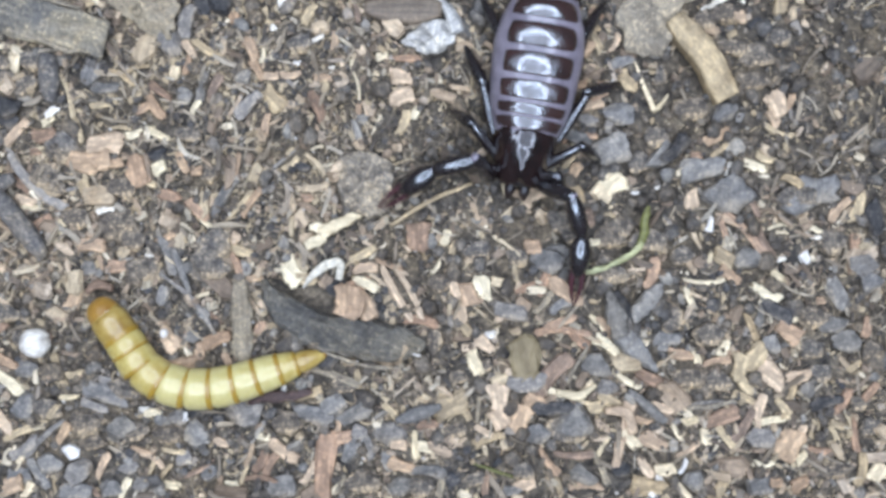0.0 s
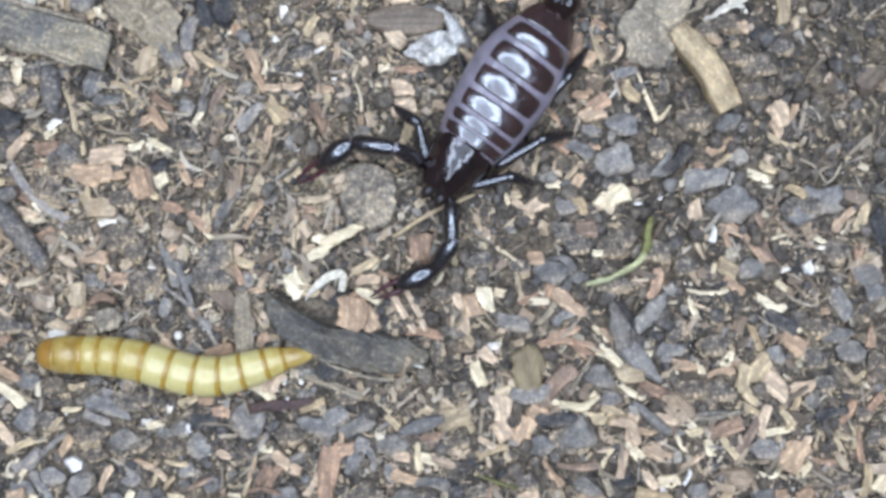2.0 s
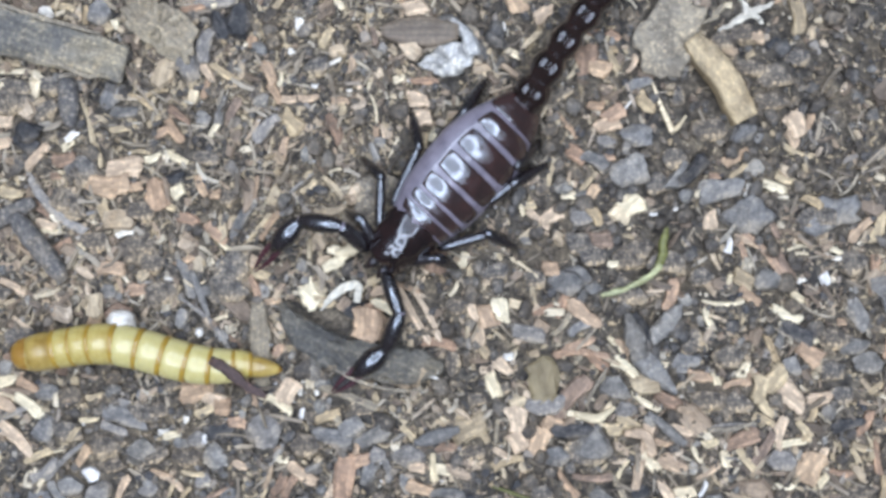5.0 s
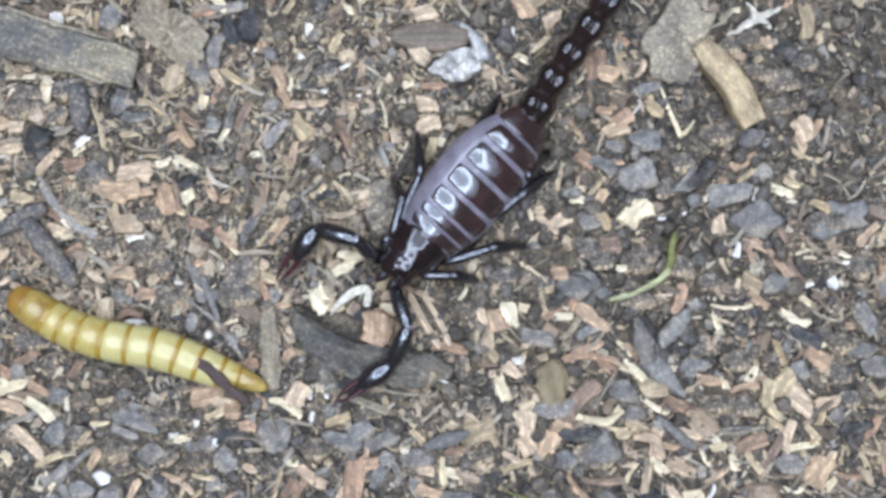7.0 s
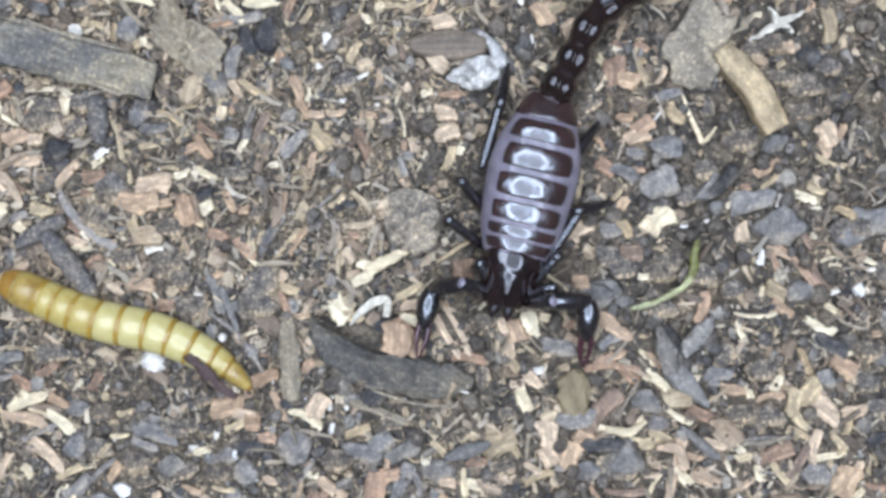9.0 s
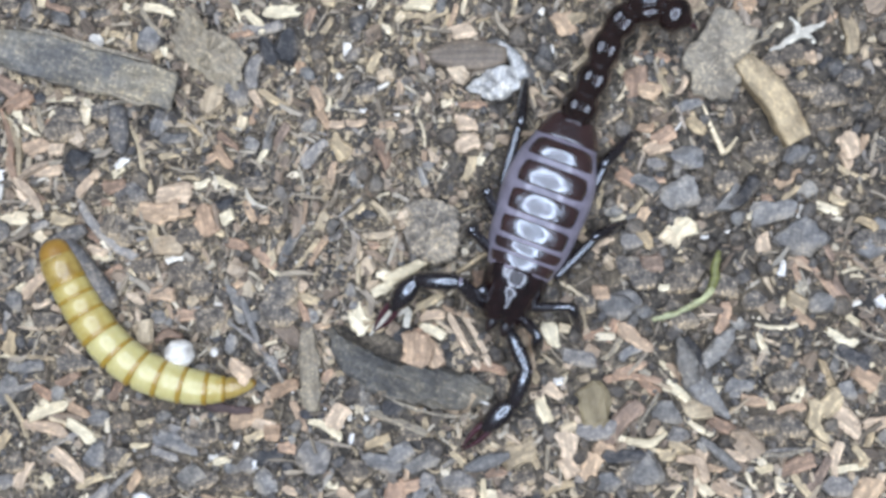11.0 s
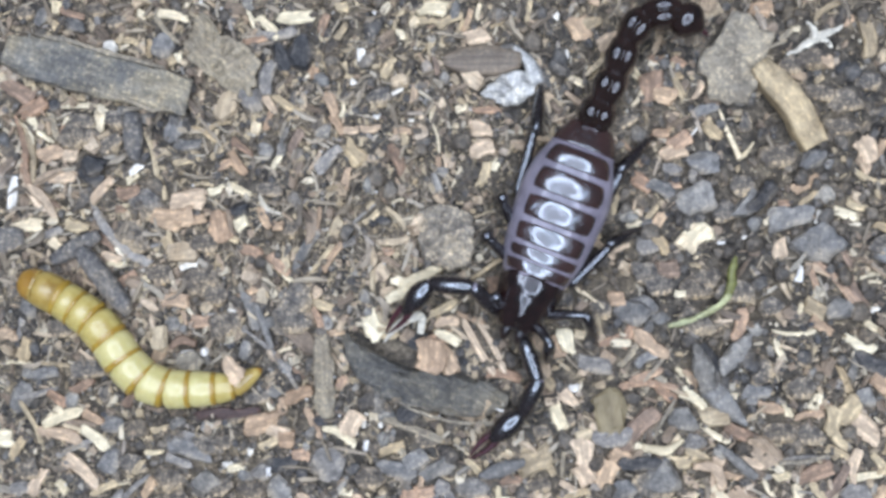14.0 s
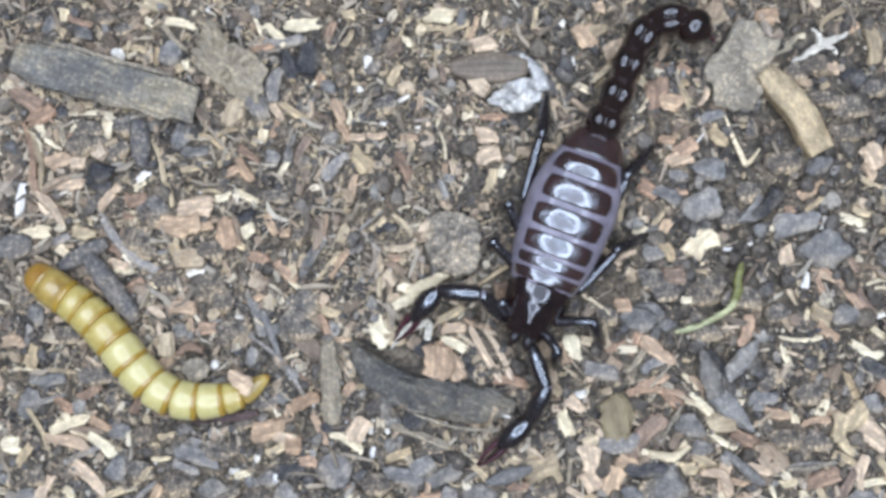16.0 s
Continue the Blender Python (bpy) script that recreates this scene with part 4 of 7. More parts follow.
piece(0, 8.72, 2.39, 0.88, 70, "t")
piece(19.08, 2.98, 2.91, 2.18, 50, "c")
piece(33.72, -2.16, 4.26, 0.83, -60, "b")
piece(25.19, 6.54, 3.74, 1.35, 45, "k")
piece(-37.87, -14.64, 2.28, 0.52, -20, "c")
piece(-44.23, -5.96, 2.7, 1.14, -0, "p")
piece(-44.47, -15.59, 1.76, 1.56, -0, "c")
piece(-18, -15.36, 1.56, 1.56, -0, "p")
piece(-18.52, -12.68, 1.87, 0.93, 72, "p")
piece(-9.17, -5.71, 2.7, 1.14, -5, "t")
piece(-4.79, -7.77, 3.11, 2.49, -90, "p")
piece(7.55, -6.48, 2.18, 1.45, -80, "c")
piece(-3.49, -6.22, 2.8, 1.04, -20, "c")
piece(-1.17, -4.42, 2.6, 0.52, -20, "p")
piece(15, -16.24, 2.8, 0.73, -10, "c")
piece(11.35, -12.88, 3.63, 2.8, -80, "l")
piece(18.99, -11.95, 2.6, 0.62, -28, "c")
piece(28.04, -5.72, 3.94, 0.42, -0, "c")
piece(28.67, -17.21, 4.98, 0.42, 5, "g")
piece(18.45, -17.45, 2.18, 1.14, 10, "t")
piece(29.82, -18.43, 3.32, 1.45, 20, "b")
piece(4.08, -1.84, 1.56, 0.93, 70, "c")
piece(1.48, -1.86, 2.6, 2.34, -90, "b")
piece(19.43, 3.24, 2.08, 1.66, 20, "c")
piece(-0.19, 12.89, 1.97, 1.35, -10, "p")
piece(9.79, 0.03, 1.35, 1.14, -0, "u")
piece(-3.4, -8.39, 3.11, 1.76, -60, "p")
piece(-4.45, -6.58, 3.11, 1.25, 25, "o")
piece(6.2, -7.03, 2.08, 1.76, -70, "p")
piece(9.06, -5.96, 1.56, 0.83, -10, "c")
piece(19.33, -11.64, 3.11, 0.52, -40, "c")
piece(11.22, -12.99, 3.43, 1.87, -80, "l")
piece(-18.58, -14.96, 2.7, 1.25, -20, "p")
piece(-28.41, 4.83, 3.63, 2.08, -0, "p")
piece(-39.33, 24.23, 1.14, 0.93, 80, "c")
piece(-39.49, 22.67, 1.03, 0.83, -50, "t")
piece(-37.91, 23.7, 2.32, 0.72, -20, "b")
piece(-31.62, 23.71, 0.93, 0.72, -30, "c")
piece(-28.64, 23.54, 2.84, 0.83, -12, "c")
piece(-34.45, 20.76, 1.34, 0.98, -45, "w")
piece(-32.93, 21.22, 2.32, 0.67, -8, "t")
piece(-30.73, 20.43, 1.65, 0.52, 80, "t")
piece(-29.26, 19.28, 1.81, 0.83, 15, "t")
piece(-28.22, 19.63, 0.83, 0.62, 90, "c")
piece(-29.27, 22.24, 3.61, 0.52, -50, "h")
piece(-25.09, 22.21, 1.55, 0.62, 0, "t")
piece(-41.85, 17.26, 0.93, 0.52, 0, "t")
piece(-40.27, 16.94, 1.14, 0.62, -60, "t")
piece(-37.65, 16.04, 1.55, 0.72, 0, "t")
piece(-42.9, 16.59, 3.1, 1.55, -30, "b")
piece(-41.59, 15.02, 2.84, 1.44, 25, "o")
piece(-37.12, 15.21, 4.02, 0.46, 0, "c")
piece(-35.55, 13.53, 1.75, 1.08, 85, "c")
piece(-38.7, 13.7, 1.55, 0.52, 60, "c")
piece(-41.06, 12.93, 3.1, 0.62, -50, "c")
piece(-39.75, 13.19, 2.58, 0.72, -70, "h")
piece(-42.37, 12.15, 2.58, 0.72, -60, "c")
piece(-38.7, 12.4, 2.06, 0.72, -75, "o")
piece(-40.01, 10.84, 2.32, 1.44, 20, "p")
piece(-38.17, 10.58, 1.55, 1.24, 0, "p")
piece(-30.57, 10.81, 4.13, 0.46, -75, "t")
piece(-32.14, 9.36, 1.55, 0.67, 40, "w")
piece(-27.7, 10.02, 2.06, 0.62, 10, "t")
piece(-26.65, 10.8, 1.55, 0.52, -60, "t")
piece(-25.61, 12.61, 2.58, 0.57, -30, "t")
piece(-24.3, 11.05, 2.32, 0.52, 40, "t")
piece(-23.78, 9.75, 1.55, 0.77, 30, "p")
piece(-24.3, 13.38, 2.06, 0.41, 20, "t")
piece(-17.27, 23.36, 3.51, 1.14, 2, "c")
piece(-19.87, 22.44, 2.84, 0.93, -45, "c")
piece(-21.43, 23.23, 2.06, 0.52, -60, "c")
piece(-20.91, 21.3, 2.58, 0.62, 15, "o")
piece(-15.66, 18.16, 1.14, 0.88, 90, "p")
piece(-20.92, 13, 1.24, 0.98, 80, "c")
piece(-18.06, 15.17, 3.2, 0.72, -35, "t")
piece(-19.62, 15.18, 2.06, 0.72, -55, "p")
piece(-19.72, 13.88, 2.06, 0.52, 75, "p")
piece(-17.28, 11.8, 2.58, 0.83, 60, "b")
piece(-22.22, 11.3, 2.32, 0.72, -35, "b")
piece(-22.74, 10, 2.58, 0.93, -60, "p")
piece(-19.1, 9.99, 1.55, 0.62, 60, "c")
piece(-13.9, 15.15, 2.32, 1.03, -65, "p")
piece(-13.38, 13.34, 2.06, 0.77, -60, "p")
piece(-12.09, 12.81, 1.55, 0.67, 0, "p")
piece(-12.86, 14.63, 1.29, 0.41, 80, "c")
piece(-11.98, 14.88, 1.14, 0.36, 85, "c")
piece(-10.53, 12.96, 2.32, 0.67, 5, "p")
piece(-11.83, 10.74, 2.32, 1.65, -50, "t")
piece(-8.71, 18.64, 1.96, 0.83, 60, "t")
piece(-7.68, 21.74, 1.14, 0.83, -20, "c")
piece(-11.2, 19.69, 1.24, 0.72, 90, "w")
piece(-11.98, 17.21, 0.72, 0.67, 0, "w")
piece(-10, 23.67, 0.52, 0.52, 0, "w")
piece(-6.38, 22.87, 1.03, 0.93, 40, "c")
piece(-4.47, 24, 2.58, 1.55, -5, "c")
piece(-3.02, 22.85, 2.58, 0.77, 25, "t")
piece(-5.35, 22.86, 3.1, 0.62, 0, "t")
piece(-7.93, 22.88, 2.32, 0.41, 65, "t")
piece(-4.83, 20.53, 1.55, 0.62, 80, "t")
piece(-4.32, 18.72, 1.81, 0.52, -80, "b")
piece(-6.39, 16.15, 1.86, 0.77, 85, "p")
piece(-7.94, 16.42, 1.24, 0.41, 30, "w")
piece(-4.58, 14.23, 0.72, 0.67, 0, "c")
piece(-6.65, 13.67, 0.72, 0.52, 90, "w")
piece(-7.43, 12.79, 1.55, 0.67, 0, "p")
piece(-7.27, 12.02, 1.03, 0.77, 90, "t")
piece(-4.33, 12.27, 3.1, 0.26, -75, "c")
piece(-4.07, 10.2, 1.34, 0.52, 80, "p")
piece(-3.4, 10.04, 1.34, 0.52, -80, "p")
piece(-7.95, 10.21, 2.84, 1.03, -65, "b")
piece(-9.75, 14.1, 0.72, 0.41, 0, "w")
piece(-14.68, 19.3, 2.06, 0.52, -60, "t")
piece(-13.12, 21.88, 2.06, 0.57, 60, "t")
piece(-14.67, 22.67, 2.06, 0.77, 70, "b")
piece(-12.6, 18.25, 1.55, 0.67, -70, "t")
piece(25.18, 23.69, 1.96, 1.44, 0, "p")
piece(28.49, 21.87, 0.72, 0.52, 0, "c")
piece(33.06, 22.61, 1.29, 0.83, 30, "p")
piece(34.83, 21.07, 3.61, 1.34, -80, "t")
piece(31.02, 18.78, 1.14, 1.03, 0, "p")
piece(30.51, 17.25, 1.03, 0.57, 40, "t")
piece(27.72, 21.62, 2.06, 0.62, 50, "h")
piece(31.29, 23.65, 3.1, 0.52, 30, "t")
piece(34.54, 9.56, 1.75, 1.14, -60, "p")
piece(36.07, 11.34, 2.58, 0.72, 80, "p")
piece(20.82, 12.68, 2.06, 1.24, -40, "t")
piece(19.04, 12.43, 1.55, 0.26, 50, "w")
piece(17.25, 10.64, 2.32, 1.44, 20, "p")
piece(17.78, 18.86, 1.34, 0.72, -30, "o")
piece(17.77, 17.57, 0.72, 0.67, 0, "t")
piece(19.56, 16.28, 1.81, 0.52, 65, "p")
piece(17.77, 16.55, 2.06, 0.77, -60, "t")
piece(-41.58, 7.2, 4.64, 1.03, -50, "p")
piece(-40, 6.42, 3.1, 0.77, -45, "t")
piece(-42.37, 8.51, 2.58, 0.62, -60, "o")
piece(-38.96, 8.5, 2.58, 0.93, 10, "p")
piece(-35.28, 7.45, 2.84, 0.88, 50, "p")
piece(-32.4, 8.48, 1.29, 0.67, 40, "c")
piece(-32.66, 7.18, 2.06, 1.24, 10, "b")
piece(-33.45, 5.62, 1.03, 0.72, 0, "b")
piece(-29.53, 7.69, 2.58, 0.41, -70, "t")
piece(-27.17, 6.39, 3.2, 1.96, 10, "p")
piece(-26.91, 4.57, 2.84, 0.88, 8, "p")
piece(-24.31, 4.04, 2.84, 2.06, -80, "p")
piece(-29, 2.24, 1.86, 1.14, -60, "t")
piece(-28.58, 2.24, 3.1, 0.46, -70, "t")
piece(-27.28, 0.42, 1.65, 0.67, 20, "w")
piece(-24.57, 7.42, 1.55, 0.67, 20, "c")
piece(-25.87, 7.94, 2.06, 0.36, 0, "t")
piece(-42.11, 4.08, 3.35, 1.24, 5, "c")
piece(-39.48, 2.25, 1.75, 0.93, -45, "c")
piece(-37.38, 5.63, 2.06, 0.36, -60, "t")
piece(-33.71, 3.02, 7.74, 0.88, -45, "i")
piece(-35.02, 2.77, 3.1, 0.77, -35, "b")
piece(-34.23, 1.21, 1.86, 0.88, -20, "p")
piece(-33.71, 0.58, 1.81, 0.46, 5, "c")
piece(-32.92, -0.87, 2.06, 0.98, 40, "o")
piece(-31.2, -1.19, 1.34, 0.77, 85, "c")
piece(-30.05, -1.39, 0.72, 0.67, 0, "p")
piece(-28.58, -2.85, 2.48, 1.34, 0, "p")
piece(-27.7, -4.51, 1.55, 0.41, -80, "p")
piece(-26.13, -4.77, 2.06, 1.19, 0, "o")
piece(-40, -1.91, 3.1, 1.03, 45, "p")
piece(-39.47, -3.73, 1.55, 0.62, 20, "p")
piece(-41.31, -2.17, 1.55, 0.62, 30, "c")
piece(-37.11, -4.51, 2.84, 0.67, -25, "p")
piece(-22.48, 7.41, 2.32, 0.67, -25, "c")
piece(-22.22, 4.3, 1.34, 1.19, 30, "c")
piece(-20.14, 4.81, 2.06, 0.77, -65, "p")
piece(-18.84, 4.03, 1.03, 0.88, 0, "p")
piece(-23.26, 3.01, 1.55, 0.67, -30, "t")
piece(-21.44, 1.71, 2.06, 0.98, -20, "o")
piece(-16.5, 1.7, 4.13, 0.98, 60, "j")
piece(-15.2, 4.54, 2.58, 0.36, 85, "p")
piece(-14.43, 2.99, 0.93, 0.41, 75, "c")
piece(-13.91, 1.18, 3.1, 0.67, 55, "p")
piece(-14.95, 0.92, 3.61, 0.46, 50, "t")
piece(-18.84, 0.41, 2.58, 1.03, -40, "o")
piece(-18.32, -0.37, 2.32, 0.57, -50, "c")
piece(-16.25, -1.92, 2.58, 1.29, -15, "p")
piece(-14.95, -3.21, 2.32, 0.93, -20, "t")
piece(-21.96, -2.18, 2.06, 0.62, 25, "p")
piece(-15.47, -4.25, 3.1, 0.67, -60, "o")
piece(-17.28, -2.95, 3.61, 0.46, -50, "i")
piece(-21.44, -3.73, 3.61, 1.03, -70, "j")
piece(-13.66, -5.8, 1.55, 0.62, 10, "p")
piece(-10.55, -5.28, 2.06, 1.19, -60, "c")
piece(-12.61, 8.42, 2.06, 0.67, 80, "p")
piece(-10.28, 4.79, 1.81, 0.57, 40, "t")
piece(-7.18, 2.72, 0.93, 0.41, 80, "p")
piece(-8.73, 1.69, 1.03, 0.72, 0, "o")
piece(-7.95, 6.34, 1.29, 0.31, 20, "c")
piece(-3.57, -3.47, 2.58, 0.77, 30, "t")
piece(-3.31, -4.76, 2.06, 0.98, 0, "p")
piece(14.43, 7.93, 1.86, 1.34, -30, "o")
piece(17.49, 7.71, 0.93, 0.62, 0, "o")
piece(15.45, 5.25, 2.06, 0.46, 50, "t")
piece(15.95, 4.22, 2.06, 0.98, 60, "p")
piece(12.11, 2.18, 2.32, 1.29, 30, "p")
piece(16.21, 2.17, 1.81, 0.98, -60, "t")
piece(26.91, 1.9, 1.75, 1.19, 85, "p")
piece(30.47, 4.71, 1.24, 0.62, 70, "w")
piece(32.5, 5.11, 2.58, 0.88, -20, "c")
piece(33.77, 5.72, 1.81, 0.67, -20, "t")
piece(29.21, 7.78, 2.58, 0.88, 30, "p")
piece(29.46, 6.5, 2.06, 0.46, 40, "t")
piece(27.43, 5.99, 1.03, 0.67, 0, "o")
piece(25.64, 4.31, 0.72, 0.46, 80, "c")
piece(23.6, 2.93, 0.72, 0.62, 0, "w")
piece(21.56, 2.42, 0.72, 0.31, 0, "w")
piece(17.73, -2.19, 0.93, 0.62, 0, "c")
piece(12.1, -2.7, 1.55, 1.39, 0, "p")
piece(23.33, -5.01, 2.84, 1.08, 75, "o")
piece(19.26, 0.37, 1.03, 0.41, -10, "t")
piece(28.43, -0.41, 1.44, 0.57, 80, "w")
piece(28.42, -3.73, 1.34, 0.52, 80, "c")
piece(30.46, -0.15, 3.1, 0.67, -20, "p")
piece(31.97, -1.43, 5.68, 0.67, -50, "o")
piece(29.69, -0.92, 2.58, 0.57, -70, "o")
piece(35.02, -0.56, 2.32, 0.36, 8, "c")
piece(35.27, -1.18, 1.29, 0.31, 0, "c")
piece(35.01, -3.73, 1.55, 0.52, 20, "w")
piece(35.25, -5.26, 1.81, 0.67, -30, "c")
piece(29.69, -3.48, 2.06, 1.44, -30, "t")
piece(30.44, -5.01, 2.58, 1.03, -40, "p")
piece(36.04, 3.67, 2.06, 0.77, -30, "t")
piece(35.04, 8.28, 3.1, 0.57, -20, "t")
piece(32.49, 1.64, 3.1, 0.67, -65, "b")
piece(-42.36, -7.37, 2.32, 1.19, 70, "t")
piece(-42.62, -8.67, 3.1, 0.46, -10, "c")
piece(-39.47, -8.67, 2.58, 0.46, -5, "t")
piece(-37.53, -8.93, 1.34, 1.03, 80, "w")
piece(-40.78, -11.27, 3.61, 0.57, 15, "i")
piece(-41.57, -14.39, 5.42, 0.46, -72, "t")
piece(-39.21, -11.79, 2.06, 0.98, -40, "o")
piece(-38.94, -13.6, 3.61, 1.03, 20, "c")
piece(-39.73, -13.6, 2.58, 0.77, 50, "c")
piece(-39.21, -15.16, 4.13, 1.14, -8, "p")
piece(-35.8, -15.41, 3.1, 1.08, -35, "c")
piece(-36.06, -13.6, 2.32, 0.88, -20, "p")
piece(-37.89, -16.46, 4.13, 0.57, 25, "i")
piece(-38.68, -16.98, 4.64, 0.31, 30, "h")
piece(-41.3, -19.58, 2.58, 1.08, 60, "p")
piece(-37.11, -18.53, 4.13, 1.29, -38, "p")
piece(-38.94, -19.99, 1.55, 0.88, -50, "c")
piece(-35.01, -20.08, 2.58, 0.77, 25, "t")
piece(-33.18, -19.55, 1.55, 0.41, 20, "c")
piece(-31.35, -14.36, 3.1, 0.67, -65, "t")
piece(-29.79, -14.62, 1.81, 0.57, 15, "t")
piece(-30.2, -16.69, 1.81, 0.46, 8, "c")
piece(-31.61, -17.99, 1.55, 0.57, 55, "t")
piece(-30.83, -20.06, 2.58, 0.88, 55, "p")
piece(-27.18, -16.42, 4.13, 1.65, -20, "j")
piece(-23.53, -17.96, 1.03, 0.67, 0, "w")
piece(-32.66, -11.77, 2.06, 0.93, 60, "b")
piece(-37.11, -10.74, 2.58, 0.93, 30, "b")
piece(-43.14, -16.47, 2.32, 0.93, 60, "t")
piece(-30.05, -7.62, 2.06, 1.19, 70, "p")
piece(-20.41, -14.08, 2.89, 1.86, 12, "p")
piece(-19.63, -15.88, 1.86, 0.98, 30, "t")
piece(-21.45, -16.66, 0.83, 0.52, 90, "w")
piece(-22.75, -18.22, 1.55, 0.72, 10, "c")
piece(-19.73, -18.47, 0.83, 0.46, 90, "w")
piece(-16.77, -16.91, 1.55, 1.08, 0, "o")
piece(-17.03, -11.48, 2.58, 1.29, 20, "p")
piece(-15.63, -14.06, 2.99, 0.77, -65, "p")
piece(-13.14, -15.09, 3.41, 0.77, -28, "c")
piece(-12.11, -14.06, 2.32, 1.96, 60, "p")
piece(-10.92, -13.79, 1.44, 0.46, 80, "w")
piece(-10.82, -16.12, 1.03, 0.46, 80, "w")
piece(-13.14, -10.44, 1.44, 0.88, 60, "o")
piece(-11.85, -10.18, 0.83, 0.67, 0, "t")
piece(-8.49, -16.37, 2.58, 0.93, 20, "t")
piece(-5.91, -20.58, 2.84, 1.19, 15, "o")
piece(-5.81, -19.45, 1.55, 0.52, 80, "p")
piece(-12.63, -20.51, 1.55, 0.77, 10, "c")
piece(-19.63, -10.97, 1.03, 0.62, 0, "p")
piece(-17.81, -7.35, 3.1, 0.36, 10, "c")
piece(-17.55, -9.16, 2.58, 0.36, -40, "b")
piece(-6.42, -14.56, 5.68, 0.77, -20, "h")
piece(-3.84, -15.32, 2.32, 0.57, -75, "t")
piece(11.33, -6.55, 2.32, 0.67, 20, "o")
piece(13.12, -6.04, 2.32, 0.77, 70, "o")
piece(15.16, -6.81, 3.61, 1.29, -38, "p")
piece(9.79, -9.12, 2.06, 0.93, 25, "p")
piece(8.25, -10.92, 0.93, 0.67, 0, "w")
piece(7.73, -11.69, 2.06, 1.03, -45, "p")
piece(6.86, -13.49, 2.32, 1.19, -70, "c")
piece(5.94, -10.16, 1.65, 0.88, -60, "t")
piece(13.87, -14.76, 4.9, 1.55, 55, "b")
piece(14.65, -9.63, 3.1, 0.77, 20, "o")
piece(15.41, -10.4, 4.64, 0.77, -10, "o")
piece(16.43, -11.17, 2.58, 0.88, -40, "o")
piece(14.13, -11.68, 2.58, 0.46, 50, "h")
piece(16.17, -13.73, 3.1, 0.57, 55, "h")
piece(9, -16.57, 2.58, 1.96, -85, "p")
piece(9.1, -18.47, 2.06, 1.86, -60, "p")
piece(11.05, -18.61, 2.48, 1.86, 70, "p")
piece(12.59, -17.07, 2.32, 1.39, -25, "p")
piece(16.93, -16.8, 1.55, 0.57, 60, "c")
piece(4.64, -17.35, 3.1, 2.17, 20, "t")
piece(4.39, -16.84, 2.06, 0.57, -30, "t")
piece(5.93, -17.86, 2.06, 0.67, -60, "t")
piece(-0.75, -18.14, 2.58, 0.67, -50, "t")
piece(2.59, -19.16, 2.06, 0.93, 0, "b")
piece(7.97, -19.91, 2.58, 0.57, -30, "p")
piece(7.21, -17.35, 3.1, 0.36, 85, "h")
piece(8.23, -20.52, 3.1, 0.88, 20, "t")
piece(-0.48, -7.08, 5.68, 0.67, -60, "p")
piece(0.8, -7.08, 5.16, 0.57, -62, "p")
piece(1.83, -9.65, 3.1, 0.93, -10, "o")
piece(13.12, -7.84, 2.58, 0.57, 50, "h")
piece(18.22, -9.63, 2.06, 0.57, -40, "c")
piece(18.99, -10.14, 2.58, 0.77, -60, "p")
piece(21.01, -15, 3.1, 0.57, -32, "c")
piece(21.27, -13.97, 1.03, 0.77, 0, "t")
piece(17.19, -16.03, 2.06, 0.77, 60, "c")
piece(22.65, -11.56, 0.83, 0.67, 0, "c")
piece(26.63, -7.06, 1.86, 0.62, -65, "c")
piece(29.67, -7.56, 1.24, 0.88, 80, "t")
piece(26.11, -12.58, 2.27, 1.08, -5, "p")
piece(27.63, -12.93, 1.44, 0.67, -70, "c")
piece(29.4, -13.19, 2.58, 0.67, 10, "p")
piece(29.92, -11.91, 1.55, 0.93, 60, "c")
piece(30.67, -12.42, 2.06, 0.57, 0, "p")
piece(31.43, -13.69, 2.58, 1.39, 80, "t")
piece(32.95, -12.67, 2.58, 1.7, 50, "t")
piece(34.47, -14.45, 2.84, 1.96, -40, "p")
piece(31.93, -14.97, 3.1, 0.93, -60, "t")
piece(32.46, -9.6, 3.61, 0.67, -65, "t")
piece(35.75, -8.58, 2.58, 0.67, -35, "c")
piece(33.98, -6.79, 3.1, 0.98, -25, "c")
piece(36, -10.36, 2.58, 1.65, -30, "p")
piece(23.3, -14.99, 3.1, 1.24, -30, "b")
piece(24.31, -17.54, 2.32, 0.93, -15, "p")
piece(25.33, -17.8, 2.06, 0.36, -20, "c")
piece(26.2, -17.03, 1.55, 0.46, -60, "c")
piece(27.11, -18.81, 1.55, 0.93, 30, "c")
piece(28.62, -20.34, 1.65, 0.98, -70, "c")
piece(31.92, -19.3, 3.61, 1.03, 60, "b")
piece(33.45, -17.77, 3.1, 0.88, 80, "p")
piece(34.45, -18.78, 3.1, 0.67, 10, "c")
piece(35.72, -17.51, 2.06, 0.77, -50, "t")
piece(31.93, -16.5, 2.06, 0.67, -25, "t")
piece(19.99, -17.3, 3.61, 0.77, -30, "t")
piece(21, -18.83, 3.87, 0.93, 80, "p")
piece(22.53, -18.83, 2.06, 0.57, -10, "p")
piece(25.83, -19.84, 2.06, 0.46, -60, "c")
piece(30.4, -20.33, 2.58, 0.77, -50, "t")
piece(36.48, -16.23, 2.06, 0.67, 70, "t")
piece(-0.7, 21.28, 2.37, 1.44, 10, "p")
piece(-1.47, 22.84, 2.06, 0.57, 65, "p")
piece(-0.44, 23.61, 1.55, 0.41, 80, "c")
piece(-2, 14.84, 1.14, 0.77, 20, "c")
piece(-0.2, 10.96, 2.17, 1.5, 20, "p")
piece(1.09, 9.67, 1.24, 0.77, 60, "c")
piece(-2.52, 13.19, 0.52, 0.41, 0, "c")
